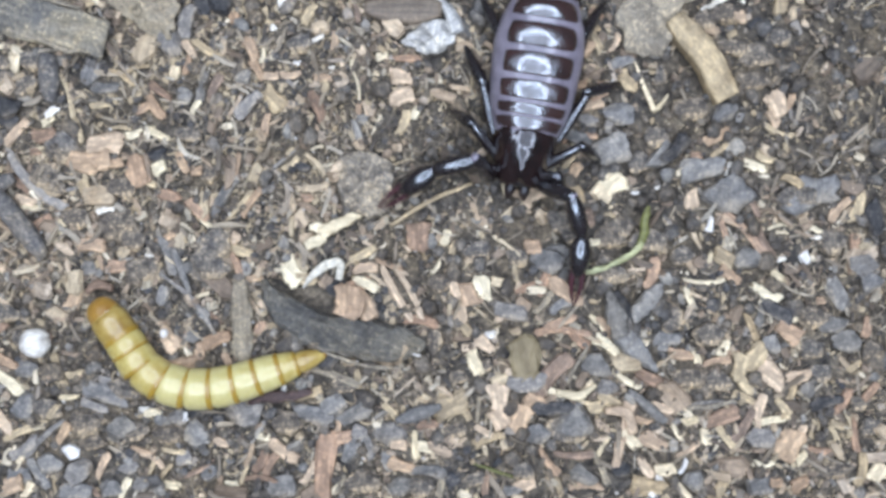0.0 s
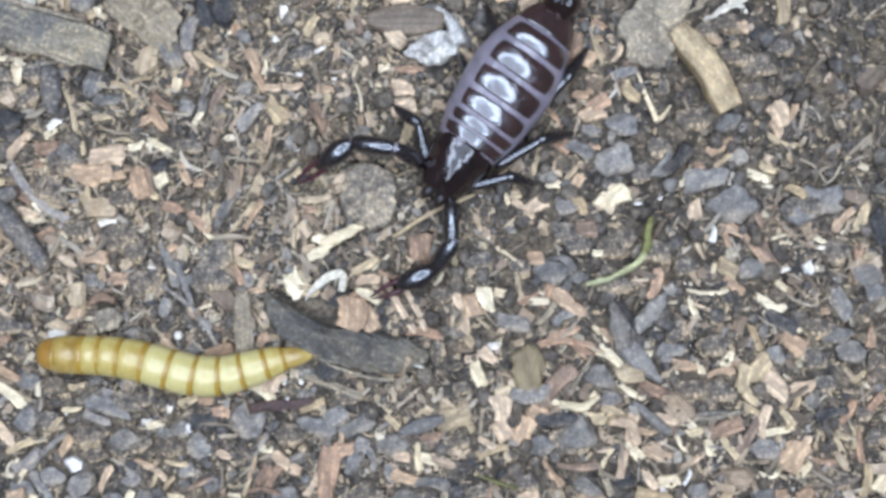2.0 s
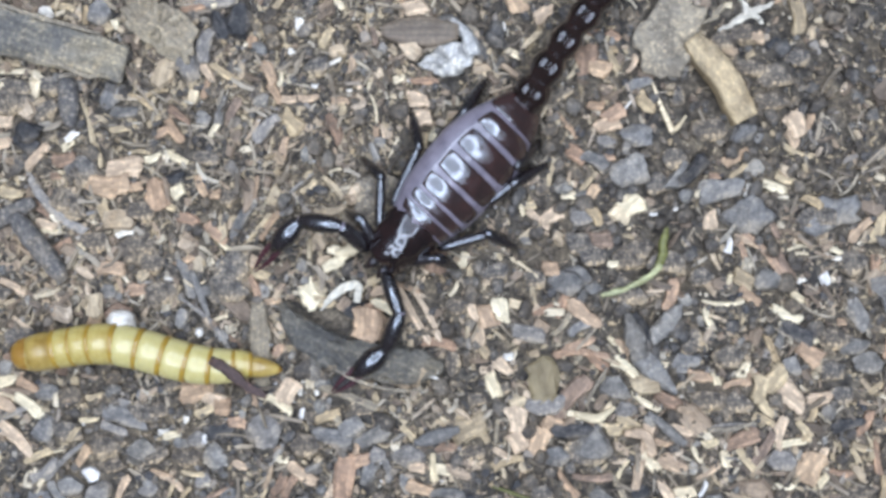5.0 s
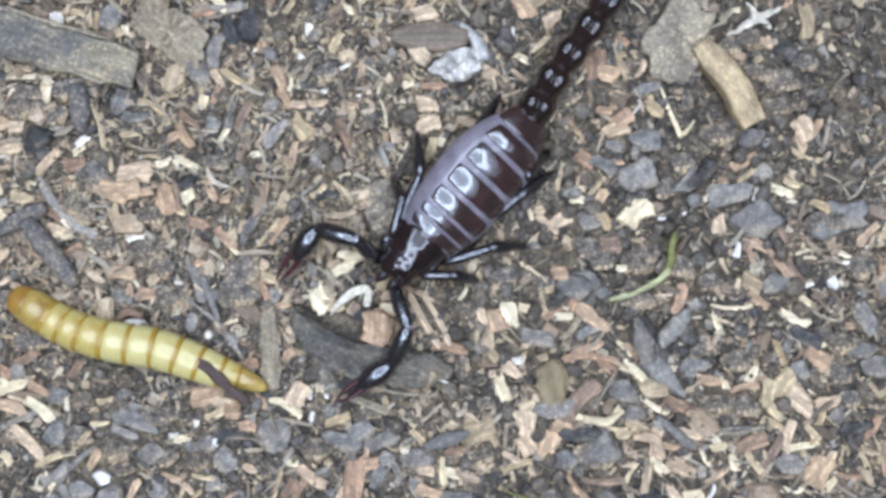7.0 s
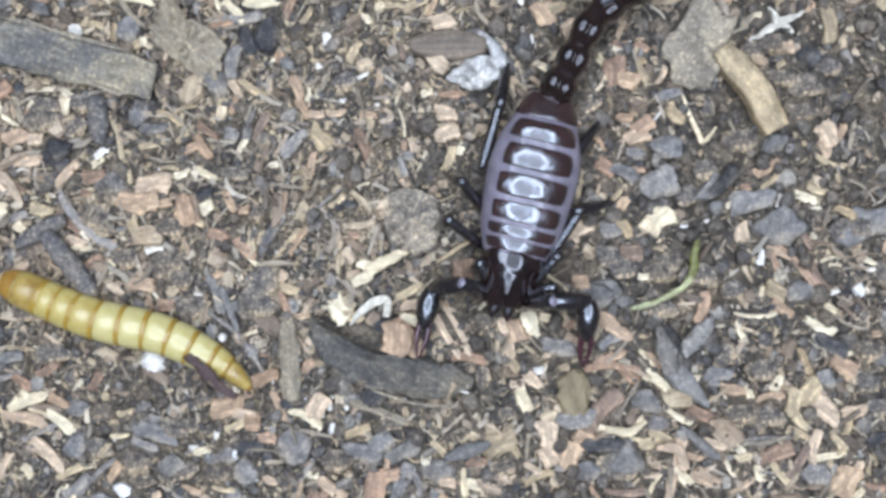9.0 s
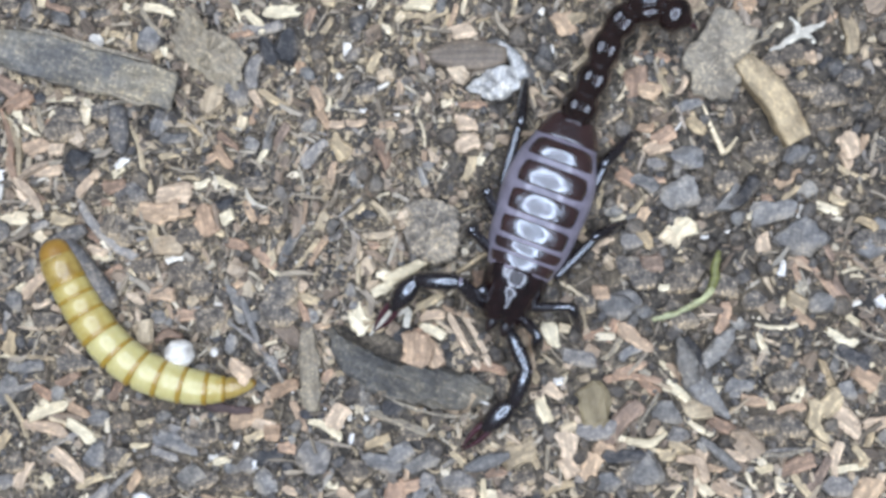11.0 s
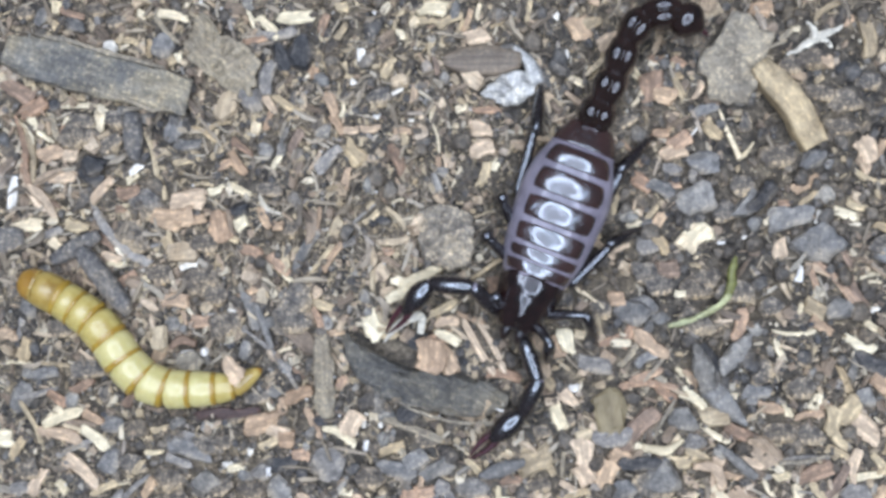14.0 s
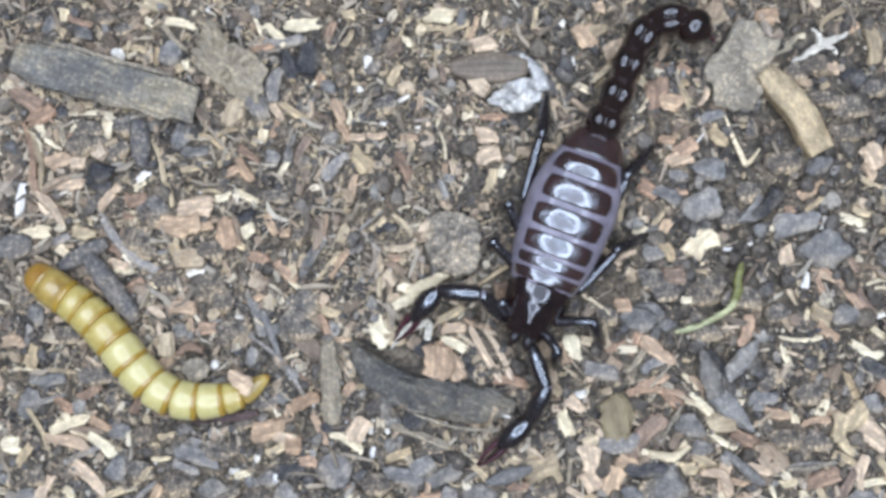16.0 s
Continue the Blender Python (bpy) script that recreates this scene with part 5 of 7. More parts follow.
piece(4.2, 23.83, 2.06, 0.46, 80, "t")
piece(6.51, 23.4, 1.03, 0.72, -20, "w")
piece(7.53, 19.69, 1.03, 0.57, 80, "w")
piece(0.32, 14.57, 2.58, 0.67, 0, "o")
piece(-2.25, 22.07, 2.06, 0.36, 60, "t")
piece(1.36, 22.56, 1.55, 0.36, 30, "t")
piece(8.82, 22, 2.27, 1.96, -60, "p")
piece(11.38, 20.95, 1.86, 1.14, 35, "p")
piece(14.19, 17.59, 1.75, 0.67, -45, "c")
piece(14.19, 15.79, 2.32, 0.46, 60, "c")
piece(8.55, 17.36, 1.55, 0.67, -30, "c")
piece(15.73, 19.13, 1.24, 0.67, 0, "o")
piece(17.76, 11.67, 2.06, 1.34, 30, "o")
piece(16.23, 12.44, 1.55, 0.93, 0, "p")
piece(37.39, -3.4, 1.45, 1.24, 80, "w")
piece(38.42, -0.77, 1.45, 0.52, -30, "c")
piece(38.16, -1.45, 1.55, 0.41, -15, "w")
piece(40.78, 1.09, 3.11, 0.88, 45, "p")
piece(42.37, 1.37, 3.11, 0.98, 70, "t")
piece(42.16, -3.1, 3.88, 0.88, 88, "o")
piece(39.04, -7.48, 0.83, 0.67, 0, "p")
piece(43.58, -9.92, 1.86, 0.78, 80, "o")
piece(37.01, -14.58, 2.38, 1.24, 10, "p")
piece(41.44, -17.04, 2.59, 0.88, 60, "o")
piece(43.93, -15.97, 2.07, 0.88, 50, "o")
piece(42.57, -13.61, 1.55, 0.67, 40, "t")
piece(42.65, -19.93, 3.63, 0.62, -85, "o")
piece(40.8, -20.46, 2.59, 0.52, -70, "t")
piece(41.05, -19.14, 1.35, 0.62, -20, "t")
piece(44.83, -23.62, 2.07, 1.76, 45, "c")
piece(36.29, -21, 3.11, 2.38, 50, "p")
piece(37.61, -19.95, 1.55, 0.78, 70, "p")
piece(37.37, -22.32, 1.81, 0.93, 40, "c")
piece(33.93, -22.69, 2.18, 0.62, 5, "c")
piece(35.01, -24.43, 1.35, 0.98, 0, "p")
piece(37.4, -24.69, 1.81, 1.19, 30, "p")
piece(39.22, -21.52, 2.07, 0.62, -10, "o")
piece(43.23, -23.36, 3.11, 0.88, 80, "t")
piece(29.99, -24.97, 2.07, 0.93, 60, "t")
piece(-6.91, -22.95, 6.22, 1.76, 85, "o")
piece(-8.3, -23.74, 2.59, 0.93, 55, "p")
piece(-10.8, -21.66, 3.11, 1.14, -35, "p")
piece(-12.86, -22.71, 2.07, 0.93, 60, "b")
piece(-11.98, -22.96, 2.33, 0.78, 60, "b")
piece(-14.4, -23.75, 2.07, 0.47, 75, "t")
piece(-15.42, -24.79, 1.29, 0.78, 0, "c")
piece(-12.85, -24.27, 3.11, 0.47, -5, "b")
piece(-2.76, -23.72, 0.62, 0.52, 90, "w")
piece(-0.18, -21.11, 1.45, 0.93, 0, "p")
piece(0.09, -22.93, 2.28, 1.14, -15, "p")
piece(1.38, -21.11, 2.59, 0.67, -85, "c")
piece(2.52, -21.36, 2.07, 1.04, -10, "c")
piece(2.7, -23.45, 3.11, 0.98, -5, "j")
piece(1.91, -22.93, 3.11, 0.26, 5, "h")
piece(7.89, -21.87, 1.35, 0.41, -85, "c")
piece(3.75, -25.01, 2.07, 0.73, 80, "h")
piece(7.92, -25.01, 2.59, 0.62, 88, "b")
piece(-5.6, -24.77, 2.07, 0.57, 60, "h")
piece(-6.12, -25.29, 1.55, 0.41, 50, "c")
piece(5.84, -25.53, 1.29, 0.41, 30, "c")
piece(-28.03, -17.58, 2.59, 0.88, -20, "i")
piece(-32.87, -20.79, 5.7, 0.62, 45, "i")
piece(-30.16, -21.97, 1.76, 1.55, 10, "w")
piece(-34.9, -22.86, 1.35, 0.52, 60, "c")
piece(-27.24, -23, 2.33, 0.78, 70, "p")
piece(-16.47, -20.9, 1.55, 0.78, -20, "p")
piece(-18.77, -23.5, 3.63, 0.47, 25, "b")
piece(-22.63, -22.47, 2.59, 0.57, -30, "p")
piece(-23.66, -21.7, 2.07, 0.47, -15, "p")
piece(-20.84, -21.69, 2.07, 0.47, -10, "t")
piece(-21.6, -23.76, 2.07, 0.41, 60, "t")
piece(-22.88, -23.51, 2.07, 0.41, 70, "t")
piece(-25.18, -25.07, 2.07, 0.67, 70, "c")
piece(-20.82, -24.8, 1.55, 0.78, -10, "c")
piece(-35.4, -24.83, 2.07, 1.45, 20, "p")
piece(-34.13, -25.34, 1.55, 0.78, 60, "c")
piece(-28, -25.33, 1.55, 0.47, -50, "b")
piece(-16.45, -25.05, 1.81, 0.47, -75, "p")
piece(13.65, -22.38, 3.37, 0.67, -55, "p")
piece(16, -21.85, 3.63, 0.67, 0, "b")
piece(18.88, -21.05, 2.33, 0.47, 60, "c")
piece(18.64, -23.15, 3.63, 0.57, -65, "h")
piece(20.2, -21.58, 3.11, 0.88, 85, "p")
piece(21.5, -20.52, 2.33, 1.14, -50, "c")
piece(23.61, -20.78, 2.59, 1.45, -30, "p")
piece(22.85, -23.14, 2.33, 0.93, -50, "p")
piece(24.69, -23.4, 1.86, 1.24, 0, "c")
piece(27.04, -21.56, 2.59, 0.57, 40, "p")
piece(26.53, -23.13, 1.55, 0.41, 60, "w")
piece(14.72, -24.99, 2.07, 0.57, -70, "t")
piece(11.58, -24.74, 2.07, 1.24, 20, "p")
piece(17.35, -24.99, 3.11, 0.78, 0, "p")
piece(23.13, -24.98, 3.11, 1.71, 0, "t")
piece(23.92, -24.98, 2.07, 0.83, 60, "w")
piece(26.29, -25.24, 2.07, 0.57, -50, "c")
piece(29.46, -25.23, 2.07, 0.83, 50, "t")
piece(10.28, -25.26, 2.07, 0.98, 0, "j")
piece(4.77, -6.19, 3.11, 0.88, -70, "p")
piece(13.61, -10.42, 2.59, 0.67, 10, "o")
piece(4.75, -2.83, 1.66, 0.62, 75, "t")
piece(3.21, -4.64, 1.55, 0.36, 60, "c")
piece(9.67, -2.55, 3.11, 0.31, -35, "c")
piece(16.68, 0.07, 2.07, 1.45, 0, "b")
piece(13.5, 10.68, 3.11, 0.47, -50, "p")
piece(9.38, 5.22, 1.55, 0.73, 30, "p")
piece(9.39, 2.89, 1.35, 0.41, -70, "c")
piece(10.17, 3.15, 1.04, 0.78, 0, "t")
piece(10.95, 1.86, 2.59, 0.67, -40, "p")
piece(13.8, 4.2, 1.35, 0.88, 0, "c")
piece(12.23, 6.27, 2.59, 0.52, 70, "t")
piece(11.16, 11.44, 2.59, 0.31, 60, "c")
piece(-10.06, -5.14, 2.3, 1.9, -60, "c")


# ---- loose stuff: crumbs, chips, fibres and grit that nobody could count ----
def template_solid(level):
    bm = bmesh.new()
    bmesh.ops.create_icosphere(bm, subdivisions=level, radius=1)
    co = np.array([v.co[:] for v in bm.verts])
    faces = np.array([[v.index for v in f.verts] for f in bm.faces])
    bm.free()
    return co, faces


def template_bar(sections, sides, bend):
    co, faces = [], []
    for s in range(sections):
        f = s / (sections - 1)
        thin = 0.65 if s in (0, sections - 1) else 1.0
        for k in range(sides):
            a = 2 * math.pi * (k + 0.5) / sides
            co.append((f * 2 - 1, math.cos(a) * thin * 1.3 + bend * (4 * (f - 0.5) ** 2 - 0.5), math.sin(a) * thin * 1.3))
    for s in range(sections - 1):
        for k in range(sides):
            j = (k + 1) % sides
            a, b = s * sides, (s + 1) * sides
            faces += [(a + k, a + j, b + j), (a + k, b + j, b + k)]
    for s in (0, (sections - 1) * sides):
        faces += [(s, s + k, s + k + 1) for k in range(1, sides - 1)]
    return np.array(co), np.array(faces)


def blocked(x, y, grow):
    hit = np.zeros(len(x), bool)
    for fx, fy, a, b, ang in FOOTPRINTS:
        u = (x - fx) * math.cos(ang) + (y - fy) * math.sin(ang)
        v = -(x - fx) * math.sin(ang) + (y - fy) * math.cos(ang)
        hit |= (u / (a + grow)) ** 2 + (v / (b + grow)) ** 2 < 0.8
    return hit


def strewn(name, count, templates, sizes, mat, label, category, seed, jitter=0.16, sink=0.2, keep=0.0, tip=0.35, centre=None, smooth=False, patchy=0.0, floor=0.35, sparse=False):
    """sizes: ranges of half length, half width over half length, half height over half width."""
    r = np.random.default_rng(seed)
    x, y = r.uniform(-56, 54, count), r.uniform(-38, 38, count)
    half = sizes[0] + (sizes[1] - sizes[0]) * r.random(count) ** 2.2
    if centre is not None:
        cx, cy, rad, amount = centre
        near = np.exp(-(((x - cx) / rad) ** 2 + ((y - cy) / (rad * 0.8)) ** 2))
        stay = r.random(count) < (1 - amount * near if amount > 0 else floor - amount * near)
        x, y, half = x[stay], y[stay], half[stay]
    if patchy:
        u, v = ((x - GX0) / GSTEP).astype(int).clip(0, GNX - 1), ((y - GY0) / GSTEP).astype(int).clip(0, GNY - 1)
        stay = r.random(len(x)) < np.clip(0.6 + patchy * PATCHES[v, u], 0.08, 1)
        x, y, half = x[stay], y[stay], half[stay]
    if patchy > 0 or sparse:
        for sx, sy, amount in ((*DARK_SIDE, 0.85), (*DARK_CORNER, 0.7)):
            stay = r.random(len(x)) > amount * np.exp(-(((x - sx) / 17) ** 2 + ((y - sy) / 11) ** 2))
            x, y, half = x[stay], y[stay], half[stay]
    if keep >= 0:
        free = ~blocked(x, y, keep + 0.18 * half)
        x, y, half = x[free], y[free], half[free]
    n = len(x)
    wide = half * r.uniform(sizes[2], sizes[3], n)
    tall = np.minimum(wide * r.uniform(sizes[4], sizes[5], n), 0.55)
    yaw, pitch, roll = r.uniform(0, 2 * np.pi, n), r.normal(0, tip, n), r.normal(0, tip, n)
    z = ground_height(x, y) + tall * (1 - 2 * sink) + np.abs(np.sin(pitch)) * half * 0.45
    which = r.integers(0, len(templates), n)
    all_co, all_own, all_faces, start = [], [], [], 0
    for t, (co, faces) in enumerate(templates):
        idx = np.where(which == t)[0]
        m = len(idx)
        v = co[None] * (1 + r.uniform(-jitter, jitter, (m, len(co), 3)))
        v = v + r.normal(0, jitter * 0.35, (m, len(co), 3))
        v = v * np.stack([half[idx], wide[idx], tall[idx]], -1)[:, None, :]
        all_own.append((v + r.uniform(-60, 60, (m, 1, 3))).reshape(-1, 3))
        for ang, (i, j) in ((roll, (1, 2)), (pitch, (0, 2)), (yaw, (0, 1))):
            c, s = np.cos(ang[idx])[:, None], np.sin(ang[idx])[:, None]
            a, b = v[..., i].copy(), v[..., j].copy()
            v[..., i], v[..., j] = a * c - b * s, a * s + b * c
        v = v + np.stack([x[idx], y[idx], z[idx]], -1)[:, None, :]
        all_co.append(v.reshape(-1, 3))
        all_faces.append((faces[None] + (np.arange(m) * len(co))[:, None, None] + start).reshape(-1, 3))
        start += m * len(co)
    me = bpy.data.meshes.new(name)
    me.from_pydata((np.concatenate(all_co) * 0.001).tolist(), [], np.concatenate(all_faces).tolist())
    me.attributes.new("own", "FLOAT_VECTOR", "POINT").data.foreach_set("vector", (np.concatenate(all_own) * 0.001).ravel())
    if smooth:
        me.polygons.foreach_set("use_smooth", [True] * len(me.polygons))
    me.materials.append(mat)
    tagged(new(name, me), label, category, kind="stuff")


def template_clod(seed):
    co, faces = template_solid(2)
    out = []
    for p in co:
        d = Vector(p)
        r = 1 + 0.38 * noise.noise(d * 1.4 + Vector((seed, 0, 0))) + 0.3 * noise.noise(d * 3.2 + Vector((0, seed, 0))) + 0.16 * noise.noise(d * 7 + Vector((0, 0, seed)))
        out.append(d * r)
    return np.array([v[:] for v in out]), faces


def template_split(seed):
    """A thin split chip: an uneven outline, a bent top and worn ends."""
    r = np.random.default_rng(seed)
    n = int(r.integers(6, 9))
    a = (np.arange(n) + r.uniform(-0.3, 0.3, n)) * 2 * np.pi / n
    c, q = np.cos(a), np.sin(a)
    px = np.sign(c) * np.abs(c) ** 0.5 * r.uniform(0.75, 1.1, n)
    py = np.sign(q) * np.abs(q) ** 0.6 * r.uniform(0.7, 1.1, n)
    bend = r.uniform(-0.9, 0.9)
    top = np.stack([px * 0.93, py * 0.9, 0.8 + bend * px ** 2 + r.uniform(-0.15, 0.15, n)], 1)
    low = np.stack([px, py, -0.8 + bend * px ** 2], 1)
    faces = [(0, k, k + 1) for k in range(1, n - 1)] + [(n, n + k + 1, n + k) for k in range(1, n - 1)]
    for k in range(n):
        j = (k + 1) % n
        faces += [(k, n + k, n + j), (k, n + j, j)]
    return np.concatenate([top, low]), np.array(faces)


def template_stone(seed):
    """A small stone with flat broken faces."""
    r = np.random.default_rng(seed)
    co, faces = template_solid(2)
    cuts = r.normal(0, 1, (9, 3)) * (1, 1, 0.7)
    cuts /= np.linalg.norm(cuts, axis=1)[:, None]
    depth = r.uniform(0.62, 0.95, 9)
    reach = np.min(depth / np.maximum(co @ cuts.T, 0.05), axis=1)
    return co * np.minimum(1.08, reach)[:, None], faces


STONES = [template_stone(70 + k) for k in range(10)]
SPLITS = [template_split(40 + k) for k in range(14)]
SOLID, CLODS = template_solid(1), [template_clod(9.7 * k) for k in range(7)]
BARS = [template_bar(3, 4, 0.0), template_bar(3, 4, 0.5), template_bar(3, 5, -0.4)]
THREADS = [template_bar(6, 3, b) for b in (-3.5, -1.5, 0.0, 2.0, 4.5)]
FINE = (-11.73, 12.41, 17.0)
DARK_SIDE = (16.52, 0.17)
DARK_CORNER = (30.82, 15.22)
strewn("soil_crumbs", 750, CLODS, (0.5, 1.35, 0.5, 0.9, 0.4, 0.7), M_CRUMBS, "rough dark brown and grey soil crumbs", "soil", 11, jitter=0.05, sink=0.3, keep=0.1, centre=(*FINE, 0.7), smooth=True, patchy=-1.2)
# damp soil beside the scorpion; the dark crumbs also paint the shade there
strewn("damp_crumbs", 4200, CLODS, (0.25, 1.0, 0.6, 1.0, 0.6, 0.95), M_DARKCRUMBS, "damp brown-grey soil crumbs, their dark tone also painting shade", "soil", 35, jitter=0.05, sink=0.15, keep=0.0, centre=(*DARK_SIDE, 17.0, -0.9), smooth=True, floor=0.1)
strewn("damp_crumbs", 2200, CLODS, (0.25, 1.0, 0.6, 1.0, 0.6, 0.95), M_DARKCRUMBS, "dark soil crumbs between the chips", "soil", 39, jitter=0.05, sink=0.15, keep=0.0, centre=(*DARK_CORNER, 14.0, -0.9), smooth=True, floor=0.0)
strewn("fine_crumbs", 14000, [SOLID], (0.16, 0.55, 0.6, 1.0, 0.6, 1.0), M_CRUMBS, "fine dark soil crumbs", "soil", 12, sink=0.2, patchy=-1.0)
strewn("small_stones", 1500, STONES, (0.35, 1.0, 0.6, 0.95, 0.5, 0.8), M_STONES, "small angular grey and brown-grey stones", "stones", 51, jitter=0.04, sink=0.25, keep=0.05, centre=(-24.0, -19.0, 24.0, -0.8), floor=0.25)
strewn("small_stones", 800, STONES, (0.35, 1.1, 0.6, 0.95, 0.5, 0.8), M_STONES, "small grey stones half sunk in the soil", "stones", 52, jitter=0.04, sink=0.25, keep=0.05, centre=(26.0, -4.0, 20.0, -0.8), floor=0.0)
strewn("dusting", 2600, [SOLID], (0.08, 0.26, 0.6, 1.0, 0.6, 1.0), M_CRUMBS, "fine soil dust lying on chips and stones", "soil", 21, sink=-0.9, keep=-1)
strewn("loose_chips", 1700, SPLITS, (0.55, 1.9, 0.35, 0.8, 0.16, 0.34), M_CHIPS, "thin split wood chips, peach, cream and brown", "wood chips", 31, jitter=0.08, keep=0.0, tip=0.3, sink=-0.05, centre=(*FINE, 0.75), patchy=1.3)
strewn("wood_shavings", 5600, SPLITS, (0.3, 1.05, 0.3, 0.75, 0.25, 0.5), M_CHIPS, "mixed pale and brown wood shavings", "wood chips", 13, jitter=0.08, keep=0.1, tip=0.45, patchy=1.2)
strewn("fine_shavings", 13000, BARS + SPLITS[:4], (0.14, 0.5, 0.3, 0.8, 0.4, 0.7), M_CHIPS, "fine pale wood shavings", "wood chips", 18, tip=0.5, sink=-0.1, patchy=1.0)
strewn("wood_slivers", 5000, BARS, (0.4, 1.5, 0.1, 0.26, 0.6, 0.9), M_CHIPS, "thin pale and brown wood slivers", "wood chips", 14, keep=0.05, patchy=1.0)
strewn("shredded_bark", 8500, BARS + THREADS, (0.4, 1.5, 0.07, 0.2, 0.6, 1.0), M_SHRED, "thin shredded tan bark strips", "bark shreds", 37, tip=0.4, sink=-0.2, keep=0.0, centre=(-25.3, 12.49, 24.0, -0.75), floor=0.22, sparse=True)
strewn("tan_fibres", 5000, THREADS, (0.25, 0.8, 0.06, 0.14, 0.8, 1.0), M_TANFIBRE, "short pale tan bark fibres", "fibres", 19, tip=0.45, sink=-0.3, sparse=True)
strewn("bark_fibres", 4200, THREADS, (0.5, 2.0, 0.035, 0.08, 0.8, 1.0), M_FIBRES, "fine brown bark fibres", "fibres", 15, tip=0.25, sparse=True)
strewn("fine_fibres", 5200, THREADS, (0.3, 1.2, 0.05, 0.12, 0.8, 1.0), M_FIBRES, "short fine tan bark fibres", "fibres", 16, tip=0.3, centre=(*FINE, -0.8))
strewn("pale_flecks", 19000, BARS + SPLITS[:4], (0.12, 0.42, 0.2, 0.7, 0.4, 0.7), M_TANFIBRE, "fine tan flecks of shredded bark", "flecks", 33, tip=0.5, sink=-0.1, centre=(*FINE, -0.75), sparse=True)
strewn("pale_flecks", 3200, BARS + SPLITS[:6], (0.14, 0.55, 0.25, 0.7, 0.4, 0.7), M_CHIPS, "small cream and tan splinters among the stones", "flecks", 61, tip=0.5, sink=-0.2, centre=(-27.0, -15.0, 24.0, -0.95), floor=0.0)
# dark crumbs stand in for the shaded gaps between these stones
strewn("damp_crumbs", 3200, CLODS, (0.15, 0.5, 0.6, 1.0, 0.6, 0.95), M_DARKCRUMBS, "small dark crumbs painting shaded pits among the stones", "soil", 62, jitter=0.05, sink=-0.1, centre=(-27.0, -15.0, 24.0, -0.95), smooth=True, floor=0.0)
strewn("pale_grit", 7000, [template_solid(1)], (0.07, 0.24, 0.6, 1.0, 0.6, 1.0), M_GRIT, "pale tan grit and mineral grains", "grit", 17, sink=-0.1, sparse=True)


# ---- the mealworm ----
WORM_LENGTHS = (1.95, 2.5, 1.6, 1.85, 2.35, 2.4, 2.4, 2.3, 2.2, 2.25, 1.6, 2.9)
WORM_RADII = (1.36, 1.72, 1.77, 1.81, 1.86, 1.9, 1.92, 1.9, 1.83, 1.72, 1.5, 1.16)
CRAWLS = []


def crawl(t, *points):
    CRAWLS.append((t, points))


crawl(0, (-27.72, -7.85), (-26.2, -9.62), (-24.67, -11.76), (-23.4, -13.79), (-21.11, -15.31), (-18.32, -15.81), (-15.27, -15.34), (-12.23, -14.35), (-9.69, -13.52), (-6.89, -12.58))
crawl(0.5, (-28.8, -7.87), (-26.82, -9.13), (-24.29, -11.15), (-21.75, -12.93), (-19.2, -14.55), (-16.41, -15.05), (-13.36, -14.22), (-10.82, -13.49), (-9.03, -12.77), (-7.15, -12.35))
crawl(1, (-29.67, -10.02), (-27.14, -10.97), (-24.1, -12.23), (-21.31, -13.65), (-18.52, -14.92), (-15.98, -15.06), (-13.44, -14.24), (-10.9, -13.36), (-9.12, -12.63), (-7.08, -12.31))
crawl(1.5, (-30.52, -10.14), (-27.85, -10.64), (-24.82, -11.49), (-21.53, -12.81), (-18.74, -13.92), (-15.95, -14.43), (-13.41, -13.65), (-10.87, -12.88), (-8.84, -12.1), (-7.21, -11.84))
crawl(2, (-32.96, -11.44), (-30.19, -11.58), (-26.66, -11.67), (-23.13, -12.27), (-20.09, -13.18), (-17.55, -13.58), (-15.02, -13.16), (-12.48, -12.39), (-10.45, -11.82), (-8.16, -11.51))
crawl(2.5, (-32.82, -10.64), (-30.8, -11.4), (-26.76, -11.94), (-23.22, -12.54), (-20.18, -13.1), (-17.14, -13.14), (-14.61, -12.57), (-12.07, -12.1), (-10.55, -11.59), (-8.41, -11.38))
crawl(3, (-32.55, -8.93), (-30.53, -10.29), (-28.01, -11.81), (-24.98, -12.82), (-21.45, -13.43), (-18.41, -13.58), (-15.37, -13.22), (-12.83, -12.7), (-10.81, -12.04), (-8.77, -11.27))
crawl(3.5, (-33.79, -12.33), (-30.76, -12.42), (-26.73, -12.77), (-23.7, -12.97), (-20.16, -13.32), (-17.12, -13.01), (-14.58, -12.65), (-12.05, -12.29), (-10.53, -11.57), (-8.9, -11.21))
crawl(4.2, (-34.81, -12.45), (-32.28, -12.08), (-29.24, -11.16), (-25.95, -10.43), (-22.65, -11.03), (-20.11, -12.04), (-17.31, -12.74), (-14.77, -12.43), (-12.48, -12.01), (-10.19, -11.9))
crawl(6.3, (-39.19, -6.68), (-36.02, -7.59), (-32.44, -8.81), (-28.86, -9.62), (-25.27, -10.06), (-22.2, -10.57), (-19.63, -11.58), (-17.32, -12.6), (-15.26, -13.93))
crawl(7, (-38, -4.72), (-35.85, -6), (-32.77, -7.78), (-28.68, -9.05), (-25.09, -9.55), (-22.01, -10.56), (-19.18, -11.73), (-16.87, -12.45), (-14.82, -13.36))
crawl(7.5, (-38.68, -4.63), (-36.12, -5.38), (-33.04, -6.65), (-29.96, -7.41), (-26.88, -8.17), (-23.8, -9.44), (-21.23, -10.71), (-18.66, -11.47), (-16.09, -13.01))
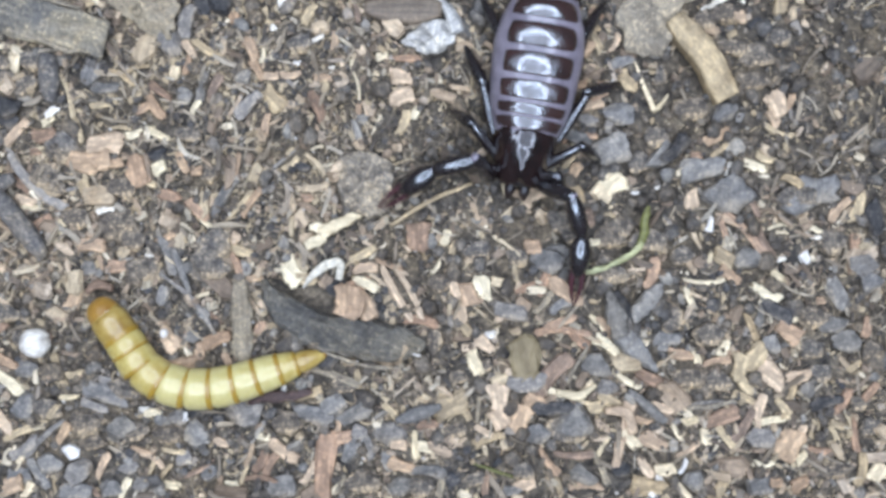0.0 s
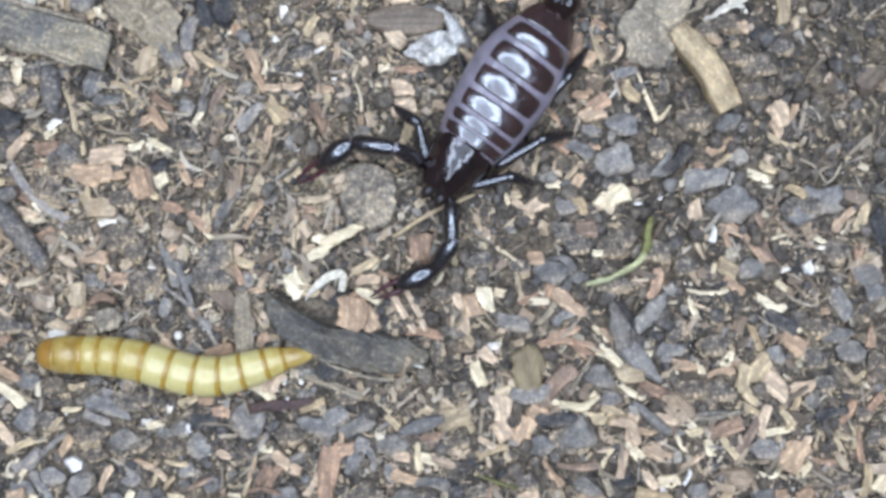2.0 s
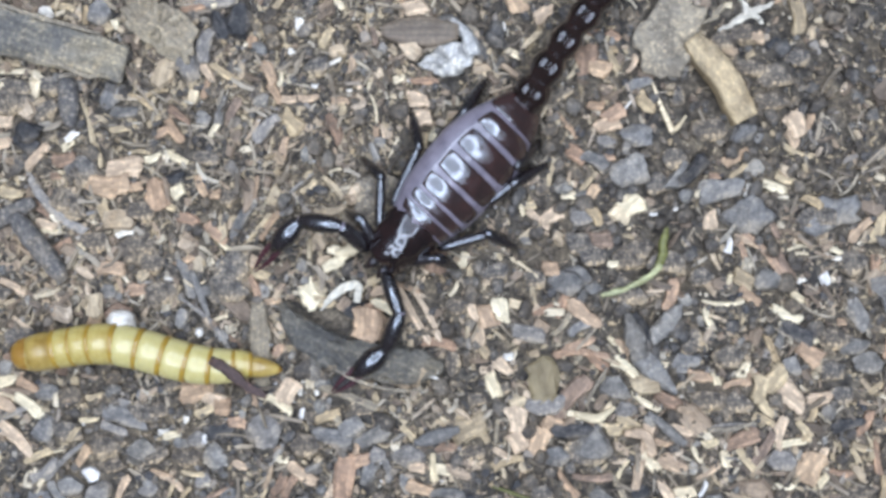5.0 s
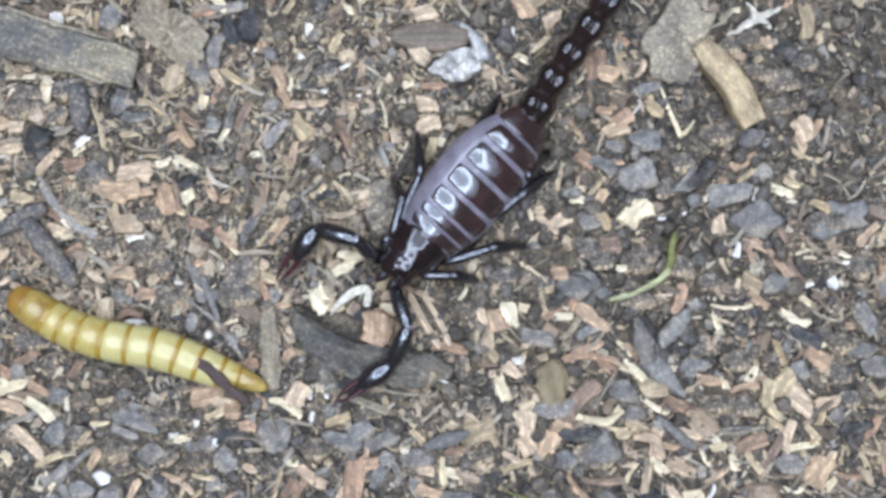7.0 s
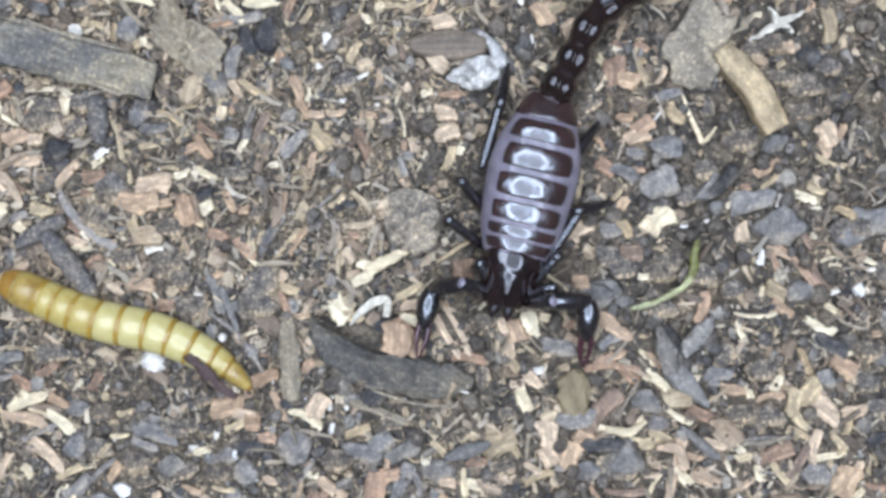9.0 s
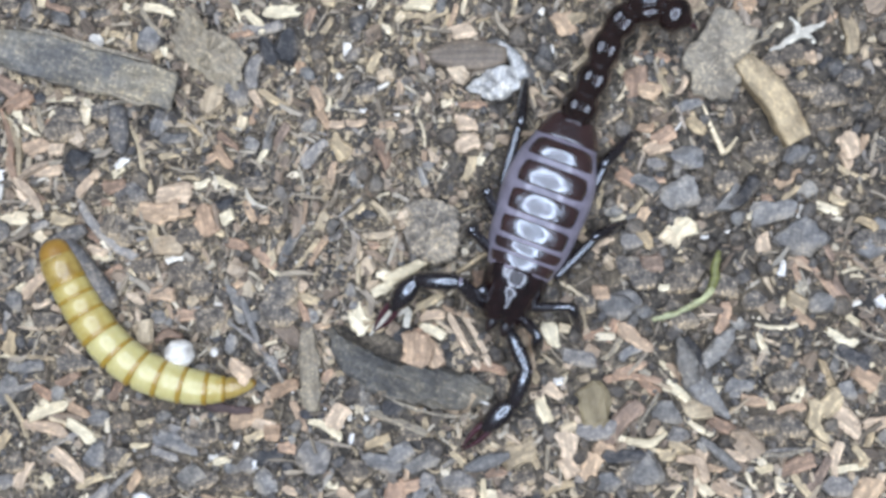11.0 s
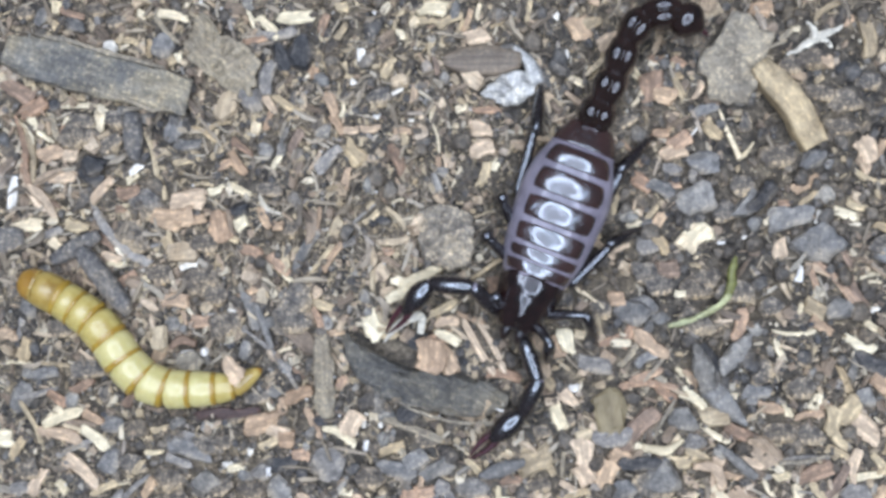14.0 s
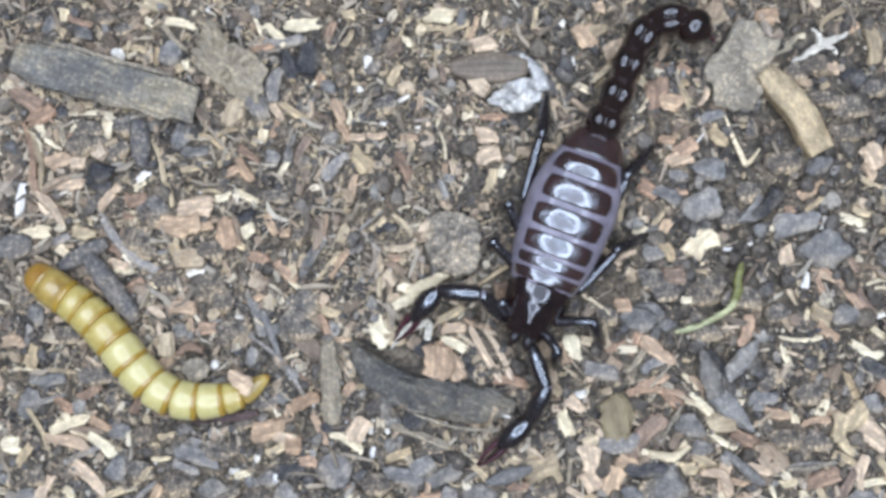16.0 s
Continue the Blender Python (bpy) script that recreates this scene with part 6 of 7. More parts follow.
crawl(8, (-38.72, -4.46), (-36.05, -5.37), (-32.96, -6.75), (-29.63, -7.51), (-26.55, -8.11), (-23.47, -9.28), (-21.15, -10.46), (-18.59, -11.32), (-16.27, -12.7))
crawl(8.5, (-39.27, -3.42), (-36.59, -4.55), (-33.5, -6.34), (-29.91, -7.11), (-26.83, -7.62), (-24.26, -8.39), (-21.69, -9.67), (-19.13, -10.54), (-16.82, -11.61))
crawl(9, (-40.74, -2.3), (-37.91, -3.48), (-34.82, -4.87), (-31.22, -6.16), (-27.63, -6.83), (-24.55, -7.86), (-21.98, -9.25), (-19.93, -10.53), (-18.14, -12.32))
crawl(9.2, (-41.84, -1.61), (-38.85, -2.74), (-35.77, -4.28), (-32.16, -5.73), (-28.57, -6.6), (-25.48, -7.63), (-22.92, -9.17), (-20.61, -10.45), (-18.82, -12.24))
crawl(11.3, (-37.73, 2), (-36.9, -0.16), (-35.61, -2.72), (-34.21, -5.29), (-32.66, -7.6), (-30.33, -9.75), (-27.24, -11.02), (-24.67, -11.43), (-21.84, -11.42), (-19.53, -10.5))
crawl(12, (-37.31, 1.79), (-36.37, -0.47), (-35.08, -3.04), (-33.79, -5.61), (-32.5, -7.91), (-30.43, -10.12), (-27.6, -11.24), (-25.02, -11.49), (-21.94, -11.23), (-19.78, -9.69))
crawl(12.5, (-37.29, 2.34), (-35.89, -0.08), (-34.34, -2.64), (-33.3, -5.21), (-32.27, -7.77), (-30.46, -10.07), (-27.88, -11.35), (-25.31, -11.4), (-22.22, -11.08), (-19.91, -9.29))
crawl(13, (-39.04, 1.31), (-36.76, -0.65), (-34.79, -2.81), (-32.98, -5.11), (-31.94, -7.68), (-30.13, -9.98), (-27.55, -11.41), (-24.98, -11.51), (-22.14, -11.15), (-19.83, -9.46))
crawl(13.5, (-40.42, -0.1), (-38.09, -1.8), (-35.76, -3.44), (-33.69, -5.49), (-32.14, -7.8), (-30.33, -10.1), (-27.75, -11.38), (-24.92, -11.17), (-22.09, -10.86), (-19.93, -9.32))
crawl(14, (-42.29, -0.82), (-39.59, -1.85), (-36.99, -3.39), (-34.65, -5.19), (-33.1, -7.49), (-31.29, -9.69), (-28.45, -10.81), (-25.62, -10.71), (-22.53, -10.55), (-20.22, -9.01))
crawl(14.5, (-42.02, 0.13), (-39.41, -1.25), (-36.8, -3.05), (-34.72, -5.1), (-32.9, -7.4), (-30.83, -9.6), (-28.24, -10.71), (-25.4, -10.6), (-22.57, -10.43), (-20.16, -8.89))
crawl(15, (-42.59, -1.51), (-39.82, -2.12), (-37.22, -3.66), (-34.62, -5.71), (-32.54, -7.75), (-30.47, -9.95), (-27.88, -11.06), (-25.3, -10.85), (-22.47, -10.53), (-20.32, -9.09))
crawl(15.5, (-42.24, -0.59), (-39.63, -1.77), (-37.02, -3.41), (-34.57, -5.62), (-32.6, -7.82), (-30.62, -9.96), (-27.93, -11.23), (-25.35, -11.12), (-22.37, -10.75), (-20.16, -9.11))
crawl(16, (-42.11, 0.68), (-39.5, -1.23), (-36.89, -3.04), (-34.55, -5.35), (-32.73, -7.66), (-30.91, -9.71), (-28.07, -11.24), (-25.49, -11.23), (-22.4, -10.72), (-20.03, -8.93))


def banded(bm, start):
    for f in bm.faces:
        if f.calc_center_median().x > start:
            f.material_index = 1
    return bm


def worm_ring(length, radius, ahead, n=18):
    rows = []
    for f, r in ((-0.1, 0.72), (-0.03, 0.9), (0.08, 0.975), (0.3, 1.0), (0.6, 1.0), (0.82, 0.985), (0.87, 1.01), (0.97, 1.0), (1.02, 0.93), (1.06, 0.7)):
        blend = radius + (ahead - radius) * max(0, min(1, f))
        rows.append((f * length, r * blend, r * blend * 0.9, 0))
    return limb(rows, n)


def build_mealworm():
    worm = new("mealworm")
    worm.empty_display_size = 0.002
    tagged(worm, "glossy yellow mealworm with brown bands crawling on soil", "mealworm")
    parts = []
    for k, (length, radius) in enumerate(zip(WORM_LENGTHS, WORM_RADII)):
        ahead = WORM_RADII[min(k + 1, len(WORM_RADII) - 1)]
        if k == 0:
            rows = [(x * length, r * 1.64, r * 1.4, dz) for x, r, dz in ((0.0, 0.18, -0.1), (0.05, 0.42, -0.08), (0.16, 0.62, -0.04), (0.36, 0.8, 0), (0.62, 0.9, 0), (0.84, 0.95, 0), (0.88, 0.97, 0), (1.02, 0.9, 0), (1.06, 0.66, 0))]
            parts.append(part("head", banded(limb(rows, 18), 0.84 * length), [M_HEAD, M_AMBER], worm, "glossy brown rounded head"))
        elif k == len(WORM_LENGTHS) - 1:
            rows = [(x * length, r, r * 0.85, dz) for x, r, dz in ((-0.1, 0.8, 0), (0.0, 1.0, 0), (0.25, 0.98, 0), (0.5, 0.84, -0.05), (0.75, 0.6, -0.1), (0.9, 0.4, -0.1), (1.0, 0.16, -0.08))]
            tail = part("tail_tip", banded(limb(rows, 18), 0.88 * length), [M_AMBER, M_HEAD], worm, "tapered amber tail tip")
            parts.append(tail)
        else:
            main = M_AMBER if k < 2 else M_HONEY if k < 5 or k > 9 else M_GRUB
            parts.append(part("body_ring", banded(worm_ring(length, radius, ahead), 0.84 * length), [main, M_BAND], worm, "amber ring behind the head" if k < 4 else ""))
    return worm, parts


WORM, WORM_PARTS = build_mealworm()


def move_mealworm():
    marks = [0.0]
    for length in WORM_LENGTHS:
        marks.append(marks[-1] + length)
    root_rows, part_rows = [], [[] for _ in WORM_PARTS]
    for t, points in CRAWLS:
        line = spline([(x, y, 0) for x, y in points], 80)
        # the rings slide into one another as the grub draws itself together
        drawn = max(0.9, min(1.04, path_length(line) / marks[-1]))
        joints = at_lengths(line, [m * drawn for m in marks])
        for k, p in enumerate(joints):
            p.z = (1.6, 1.65, 1.68, 1.7, 1.72, 1.74, 1.74, 1.72, 1.66, 1.58, 1.4, 1.2, 0.95)[k]
        root = aimed(Vector((joints[6].x, joints[6].y, 0)), Vector((joints[7].x, joints[7].y, 0)))
        root_rows.append((t, metres(root)))
        back = root.inverted()
        for k, rows in enumerate(part_rows):
            rows.append((t, metres(back @ aimed(joints[k], joints[k + 1]))))
    walk(WORM, root_rows)
    for ob, rows in zip(WORM_PARTS, part_rows):
        walk(ob, rows)


# ---- small things that the mealworm pushes about ----
def build_bead():
    bm = bmesh.new()
    bmesh.ops.create_icosphere(bm, subdivisions=5, radius=1.36)
    worn(bm, 0.14, 1.0)
    for v in bm.verts:
        # two curved creases in its skin
        for a, b in ((0.25, 0.5), (-0.45, 0.35)):
            d = v.co.y - a - b * v.co.x + 0.25 * v.co.x ** 2
            v.co *= 1 - 0.13 * math.exp(-(d / 0.08) ** 2)
    worn(bm, 0.07, 3.0)
    worn(bm, 0.03, 8.0)
    return tagged(part("perlite_bead", bm, M_WHITE), "bright white rounded perlite bead beside the mealworm", "perlite")


def build_micro():
    bm = bmesh.new()
    bmesh.ops.create_icosphere(bm, subdivisions=2, radius=0.42)
    worn(bm, 0.08, 2.5)
    return tagged(part("perlite_grain", bm, M_WHITE), "tiny white perlite grain beside the mealworm", "perlite")


def build_twig():
    bm = ribbon([(-3.0, 0, 0), (-1.0, 0.12, 0.05), (1.2, -0.1, 0), (3.0, 0.1, -0.1)], [0.35, 0.5, 0.48, 0.4, 0.3], 0.4)
    worn(bm, 0.16, 1.6)
    worn(bm, 0.08, 4.0)
    return tagged(part("purple_twig", bm, M_PURPLE), "dark purple-brown twig lying across the mealworm's tail", "twig")


def build_loose_chip():
    return tagged(part("loose_chip", chip_mesh(2.3, 1.4, 0.35), M_PEACH, smooth=False), "peach wood chip lying on the mealworm's tail", "wood chip")


PERLITE, GRAIN, TWIG, LOOSE = build_bead(), build_micro(), build_twig(), build_loose_chip()
PERLITE_WAY = [(0, -32.99, -11.68, 1.3, 0), (0.5, -32.72, -11.99, 1.3, 0), (1, -31.78, -11.38, 1.3, 0), (1.5, -31.63, -11.55, 1.3, 0), (2, -31.75, -10.59, -0.8, 0), (2.5, -30.43, -9.82, -0.7, 0), (3, -27.33, -9.01, 0.5, 0), (3.5, -26.78, -9.18, 0.9, 0), (4.2, -27.07, -8.15, 0.9, 0), (6.3, -27.38, -7.81, -0.4, 0), (8.5, -26.92, -9.85, -0.2, 0), (9.2, -27.12, -9.65, -0.2, 0), (11.3, -26.37, -8.16, 1, 0), (12, -26.62, -8.58, 1, 0), (12.5, -26.49, -8.59, 1, 0), (13.5, -26.8, -8.55, 0.7, 0), (14, -27.43, -8.65, -1.3, 0), (16, -27.39, -8.82, -1.3, 0)]
GRAIN_WAY = [(0, -21.41, -10.73, 1.5, 0), (0.5, -21.02, -9.97, 1.5, 0), (1, -20.69, -10.44, 1.5, 0), (1.5, -20.45, -10.01, 1.5, 0), (2.5, -20.32, -9.79, 1.5, 0), (3.5, -20.18, -9.92, 1.5, 0), (4.2, -20.04, -8.99, 1.5, 0), (6.3, -19.87, -8.41, 1.5, 0), (7.5, -20.13, -8.36, 1.5, 0), (8.5, -19.82, -7.52, 1.5, 0), (9.2, -20.99, -7.64, 1.5, 0), (11.3, -23.15, -8.26, 1.5, 0), (12, -23.55, -8.84, 1.5, 0), (12.5, -24.45, -8.44, 1.5, 0), (13, -24.17, -8.5, 1.5, 0), (13.5, -24.63, -7.96, 1.5, 0), (14, -25.28, -7.39, 1.5, 0), (14.5, -25.18, -7.38, 1.5, 0), (16, -24.95, -7.92, 1.5, 0)]
TWIG_WAY = [(0, -11.09, -16.57, 0.4, 8), (3.5, -11.69, -14.86, 0.4, 8), (4.2, -13.95, -12.77, 2.9, -19), (6.3, -17.61, -12.5, 2.8, -39), (7.5, -18.92, -12.5, 2.8, -39), (8.5, -19.64, -11.27, 2.8, -38), (9.2, -21.77, -10.97, 2.8, -42), (11.3, -22.76, -13.22, 0.5, -4), (16, -24.2, -12.82, 0.5, 6)]
LOOSE_WAY = [(0, -21.13, -11.33, 0.5, -50), (9.2, -21.89, -10.57, 0.5, -50), (11.3, -20.45, -9.52, 2.6, -40), (12, -20.95, -9.68, 2.6, -45), (13, -21.41, -9.6, 2.6, -45), (14, -22.45, -8.91, 2.6, -50), (15, -22.4, -9.39, 2.6, -45), (16, -22.43, -9.33, 2.6, -30)]

# ---- the scorpion ----
CROUCHES = []


def stance(*legs):
    """Knee and foot of the eight legs, and the bend at the body where it shows."""
    return legs


def crouch(t, front, rear, roll, arm_w, arm_e, tail, legs):
    CROUCHES.append((t, front, rear, roll, arm_w, arm_e, tail, legs))


STANCE_A = stance((6.65, 4.59, 5.21, 4.09), (6.16, 8.33, 4.24, 9.98), (7.15, 12.19, 5.7, 15.68), (8.74, 16.51, 7.32, 19.98), (13.93, 3.74, 15.06, 2.1), (16.05, 6.4, 18.26, 5.24), (16.92, 11.48, 19.76, 12.37), (16.47, 16.75, 18.13, 19.45))
STANCE_B = stance((1.15, 9.47, -1.34, 11.34), (5.59, 12.25, 4.19, 11.81), (5.94, 13.06, 5.1, 15.64), (8.3, 16.94, 7.51, 20.22), (9.5, 4.68, 11.88, 4.1), (12.43, 8.06, 15.28, 8.8), (14.84, 13.86, 16.48, 16.39), (14.4, 17.31, 15.21, 19.53))
STANCE_C = stance((-6.1, 2.37, -7.5, 4.08), (-4, 6.41, -6.18, 7.95), (0.22, 9.27, -0.63, 12.47), (3.74, 12.22, 5.86, 15.36), (1.12, -1.03, 3.19, -2.16), (6.52, 0.92, 8.31, -0.59), (8.73, 5.58, 11.49, 7.03), (9.18, 7.5, 10.44, 8.83))
STANCE_G = stance((-3.78, 0.39, -5.02, -0.07), (-2.47, 3.9, -3.54, 6.47), (-0.85, 6.24, -1.12, 10.84), (4.21, 10.02, 6.65, 14.04), (2.33, -2.89, 4.24, -3.31), (5.88, -0.33, 8.69, -0.12), (8.4, 4.45, 11.46, 6.74), (9.4, 6.79, 10.36, 7.98))
STANCE_D = stance((-1.92, 2.2, -3.17, 1.72), (-3.51, 6.55, -5.47, 7.3), (0.75, 8.13, -0.51, 11.98), (4.49, 11.33, 5.8, 15.1), (5.44, -0.72, 6.89, -2.4), (8.72, 2.23, 11.54, 1.97), (9.72, 6.38, 12.34, 8.08), (10.73, 8.41, 11.87, 9.63))
STANCE_E = stance((2.83, -0.89, 2.05, -1.74), (0.01, 2.91, -1.25, 2.24, 2.44, 1.13), (1.08, 6.4, 0.11, 6.9, 2.75, 4.48), (4.79, 14.03, 5.3, 16.56, 2.75, 6.91), (9.13, -3.03, 10.6, -3.77), (9.69, -0.35, 10.92, -0.06), (11.92, 3.83, 14.64, 4.52), (11.12, 8.37, 13.83, 12.05))
STANCE_F = stance((1.08, -2.36, 0.71, -3.57), (0.22, 2.99, -0.85, 2.15, 2.49, 0.71), (1.48, 6.32, 0.6, 6.08, 2.9, 3.54), (4.72, 13.22, 5.16, 15.97, 2.65, 5.97), (5.89, -6.48, 5.83, -8.71), (9.06, -4.02, 10.14, -6.86), (11.72, 2.56, 13.74, 3.51), (12.54, 9.29, 14.68, 11.51))
crouch(0, (10.42, 2.76), (13.22, 21.84), 0,
       (7.97, 3.71, 6.55, 4.99, 2.84, 4.15, -2.41, 0.58),
       (12.59, 2.94, 15.09, 1.8, 16.17, -1.74, 15.65, -8.39),
       (14.42, 24.58, 16.11, 29.59, 18.86, 34.16, 21.87, 37.24), STANCE_A)
crouch(0.15, (10.19, 2.25), (13.81, 21.12), 0,
       (8.04, 3.3, 6.34, 3.42, 2.67, 2.82, -0.01, -0.74),
       (12.25, 2.52, 14.81, 1.13, 16.24, -2.15, 16.54, -7.35),
       (14.65, 24.17, 16.35, 29.17, 19.09, 33.75, 22.11, 36.82), STANCE_A)
crouch(0.5, (9.92, 2.06), (14.21, 20.88), 0,
       (8.08, 3.01, 6.13, 2.53, 2.61, 1.77, -0.05, -4.65),
       (11.87, 2.32, 14.49, 0.18, 15.65, -2.71, 15.11, -9.32),
       (15.1, 23.87, 16.8, 28.88, 19.55, 33.45, 22.56, 36.51), STANCE_A)
crouch(1, (9.89, 2.14), (14.19, 20.95), 0,
       (7.89, 3.13, 5.89, 3.57, 1.77, 2.56, 1.04, -2.55),
       (11.79, 2.4, 14.56, 0.46, 15.88, -2.42, 15.34, -8.83),
       (15.02, 24.14, 16.72, 29.15, 19.47, 33.71, 22.48, 36.78), STANCE_A)
crouch(1.1, (8.83, 2.27), (14.1, 20.84), 0,
       (6.88, 3.16, 4.53, 4.35, 1, 4.27, -1.31, 2.38),
       (10.72, 2.43, 13.65, 0.64, 14.81, -2.39, 11.18, -7.62),
       (15.04, 24.19, 17.24, 29.2, 19.99, 33.77, 23.01, 36.84), STANCE_A)
crouch(1.2, (6.41, 3.1), (13.7, 21.08), 4,
       (3.97, 4.2, 2.5, 6.49, -1.29, 6.92, -6.46, 4.85),
       (7.81, 2.85, 9.96, 1.01, 10.16, -1.62, 4.43, -5.13),
       (15.3, 24.23, 17.77, 29.25, 20.52, 33.32, 23.55, 35.89), STANCE_B)
crouch(1.5, (3.05, 3.24), (13.75, 19.34), 8,
       (1.68, 5.73, -0.65, 6.88, -4.56, 7.32, -9.77, 3.67),
       (4.35, 2.54, 4.74, -0.63, 3.56, -3.33, -1.48, -7.36),
       (15.86, 23.36, 18.59, 27.88, 21.87, 31.46, 25.41, 33.54), STANCE_B)
crouch(2, (2.82, 3.2), (13.51, 19.27), 8,
       (1.6, 5.79, -0.72, 6.94, -4.79, 7.54, -10.2, 3.63),
       (4.17, 2.5, 4.25, -1.42, 2.67, -3.77, -3.07, -6.42),
       (15.61, 23.29, 18.49, 27.81, 21.77, 31.38, 25.31, 33.45), STANCE_B)
crouch(2.1, (1.94, 2.71), (12.73, 18.22), 8,
       (0.92, 5.05, -1.34, 5.96, -5.41, 6.24, -10.63, 2.98),
       (2.98, 1.75, 3.48, -1.8, 1.99, -4.36, -2.87, -8.56),
       (14.74, 21.53, 17.47, 26.04, 20.74, 29.61, 24.28, 31.68), STANCE_B)
crouch(2.2, (-2.24, 0.95), (10.45, 15.44), 12,
       (-3.4, 2.14, -4.86, 3.7, -8.69, 3.46, -13.71, -0.09),
       (-1.1, -0.54, -0.55, -4.32, -2.07, -7.14, -5.34, -12.25),
       (12.2, 17.98, 14.18, 20.98, 16.7, 23.53, 19.73, 25.58), STANCE_C)
crouch(2.3, (-3.1, -0.28), (9.88, 14.14), 20,
       (-4.53, 1.14, -5.87, 2.71, -9.97, 2.51, -14.48, -2.9),
       (-2.28, -1.8, -0.96, -5.8, -2.59, -8.89, -7.26, -13.26),
       (11.43, 16.22, 12.91, 18.72, 14.66, 21.51, 17.69, 23.55), STANCE_C)
crouch(2.5, (-3.53, -1.59), (9.29, 12.71), 24,
       (-4.97, -0.13, -7.7, 0.84, -11.51, 1.49, -16.31, -4.29),
       (-3.08, -2.77, -1.65, -6.25, -3.28, -9.35, -9.1, -12.6),
       (10.54, 14.49, 11.92, 16.73, 13.62, 19.26, 15.63, 21.8), STANCE_C)
crouch(3.5, (-3.61, -1.65), (9.23, 12.58), 24,
       (-5.05, -0.2, -7.77, 0.79, -11.62, 1.43, -16.36, -4.29),
       (-3.17, -2.83, -1.75, -6.3, -3.38, -9.39, -9.34, -12.64),
       (10.48, 14.34, 11.86, 16.58, 13.61, 19.09, 15.6, 21.61), STANCE_C)
crouch(4.2, (-3.52, -1.85), (9.39, 12.43), 24,
       (-4.86, -0.5, -7.29, 1.14, -11.3, 1.49, -16.62, -3.9),
       (-3.07, -2.62, -1.65, -6.26, -3.02, -9.6, -7.45, -13.64),
       (10.59, 14.2, 11.96, 16.44, 13.71, 18.96, 15.71, 21.48), STANCE_C)
crouch(6.3, (-3.53, -2.94), (9.33, 11.64), 24,
       (-4.67, -1.39, -6.43, 0.33, -10.06, 1.34, -14.15, -3.78),
       (-3.17, -3.94, -1.84, -7.43, -3.33, -10.82, -9.44, -14.96),
       (9.93, 13.27, 11.43, 15.48, 13.09, 17.83, 14.95, 20.47), STANCE_G)
crouch(7, (-3.49, -3.08), (9.38, 11.54), 24,
       (-4.67, -1.49, -6.44, 0.29, -10.07, 1.3, -14.1, -3.88),
       (-3.18, -4.04, -1.85, -7.53, -3.34, -10.92, -9.4, -15.11),
       (9.98, 13.22, 11.47, 15.43, 13.14, 17.77, 14.9, 20.42), STANCE_G)
crouch(7.6, (-3.36, -3.12), (9.48, 11.46), 24,
       (-4.55, -1.53, -6.35, 0.25, -9.98, 1.31, -13.76, -3.76),
       (-3.06, -4.08, -1.73, -7.55, -3.22, -10.93, -9.07, -15.13),
       (10.08, 13.13, 11.57, 15.38, 13.22, 17.71, 14.98, 20.35), STANCE_G)
crouch(7.8, (-1.57, -2.56), (9.6, 12.65), 16,
       (-2.78, -0.81, -3.5, 0.82, -6.59, 1.73, -12.39, 0.7),
       (-0.63, -3.76, 1.57, -5.57, 2.91, -8.41, 1.87, -13.99),
       (10.86, 14.43, 12.19, 16.67, 13.85, 19.2, 15.86, 21.73), STANCE_D)
crouch(8, (-0.13, -2.6), (10.44, 13.55), 12,
       (-1.42, -0.5, -2, 1.53, -4.72, 1.89, -10.09, 2),
       (0.88, -3.96, 3.91, -5.01, 5.47, -7.08, 5.36, -13.26),
       (11.59, 14.96, 13.02, 17.36, 14.78, 19.88, 16.69, 22), STANCE_D)
crouch(8.2, (1.17, -3.54), (10.03, 13.54), 8,
       (-0.1, -1.4, -1.61, 0.13, -4.42, -0.23, -6.31, -6.12),
       (2.7, -4.3, 6.21, -5.14, 7.52, -6.45, 8.73, -12.29),
       (11.24, 14.95, 12.73, 17.44, 14.23, 19.81, 16.24, 22.08), STANCE_D)
crouch(8.5, (4.11, -4.83), (9.94, 13.68), 2,
       (2.27, -3.61, 1, -2.36, -1.94, -2.99, -3.54, -9.23),
       (6.19, -4.63, 8.98, -5.23, 10.57, -7.55, 8.31, -13.6),
       (10.95, 15.69, 12.19, 18.18, 13.44, 20.44, 15.71, 22.2), STANCE_E)
crouch(9, (4.76, -4.86), (9.2, 13.8), 3,
       (3.45, -3.65, 1.31, -2.69, -1.58, -3.22, -2.91, -9.86),
       (7.15, -4.52, 8.82, -4.26, 12.53, -4.25, 12.1, -10.65),
       (10.42, 15.76, 11.66, 18.49, 12.92, 20.99, 15.18, 22.49), STANCE_E)
crouch(9.2, (4.75, -5.02), (9.23, 13.68), 3,
       (3.48, -3.77, 1.34, -2.81, -1.54, -3.34, -2.87, -9.99),
       (7.19, -4.64, 8.86, -4.38, 12.56, -4.37, 12.13, -10.77),
       (10.45, 15.64, 11.69, 18.37, 12.95, 20.87, 15.21, 22.37), STANCE_E)
crouch(11.3, (2.61, -5.26), (9.36, 12.56), 1,
       (1.13, -3.71, -0.99, -1.5, -4.89, -1.27, -8.99, -5.94),
       (3.46, -6.15, 4.81, -9.86, 3.34, -12.98, -1.37, -17.13),
       (9.94, 14.12, 11.42, 17.09, 12.29, 19.75, 13.85, 22.09, 15.8, 23.02, 18.81, 21.16), STANCE_F)
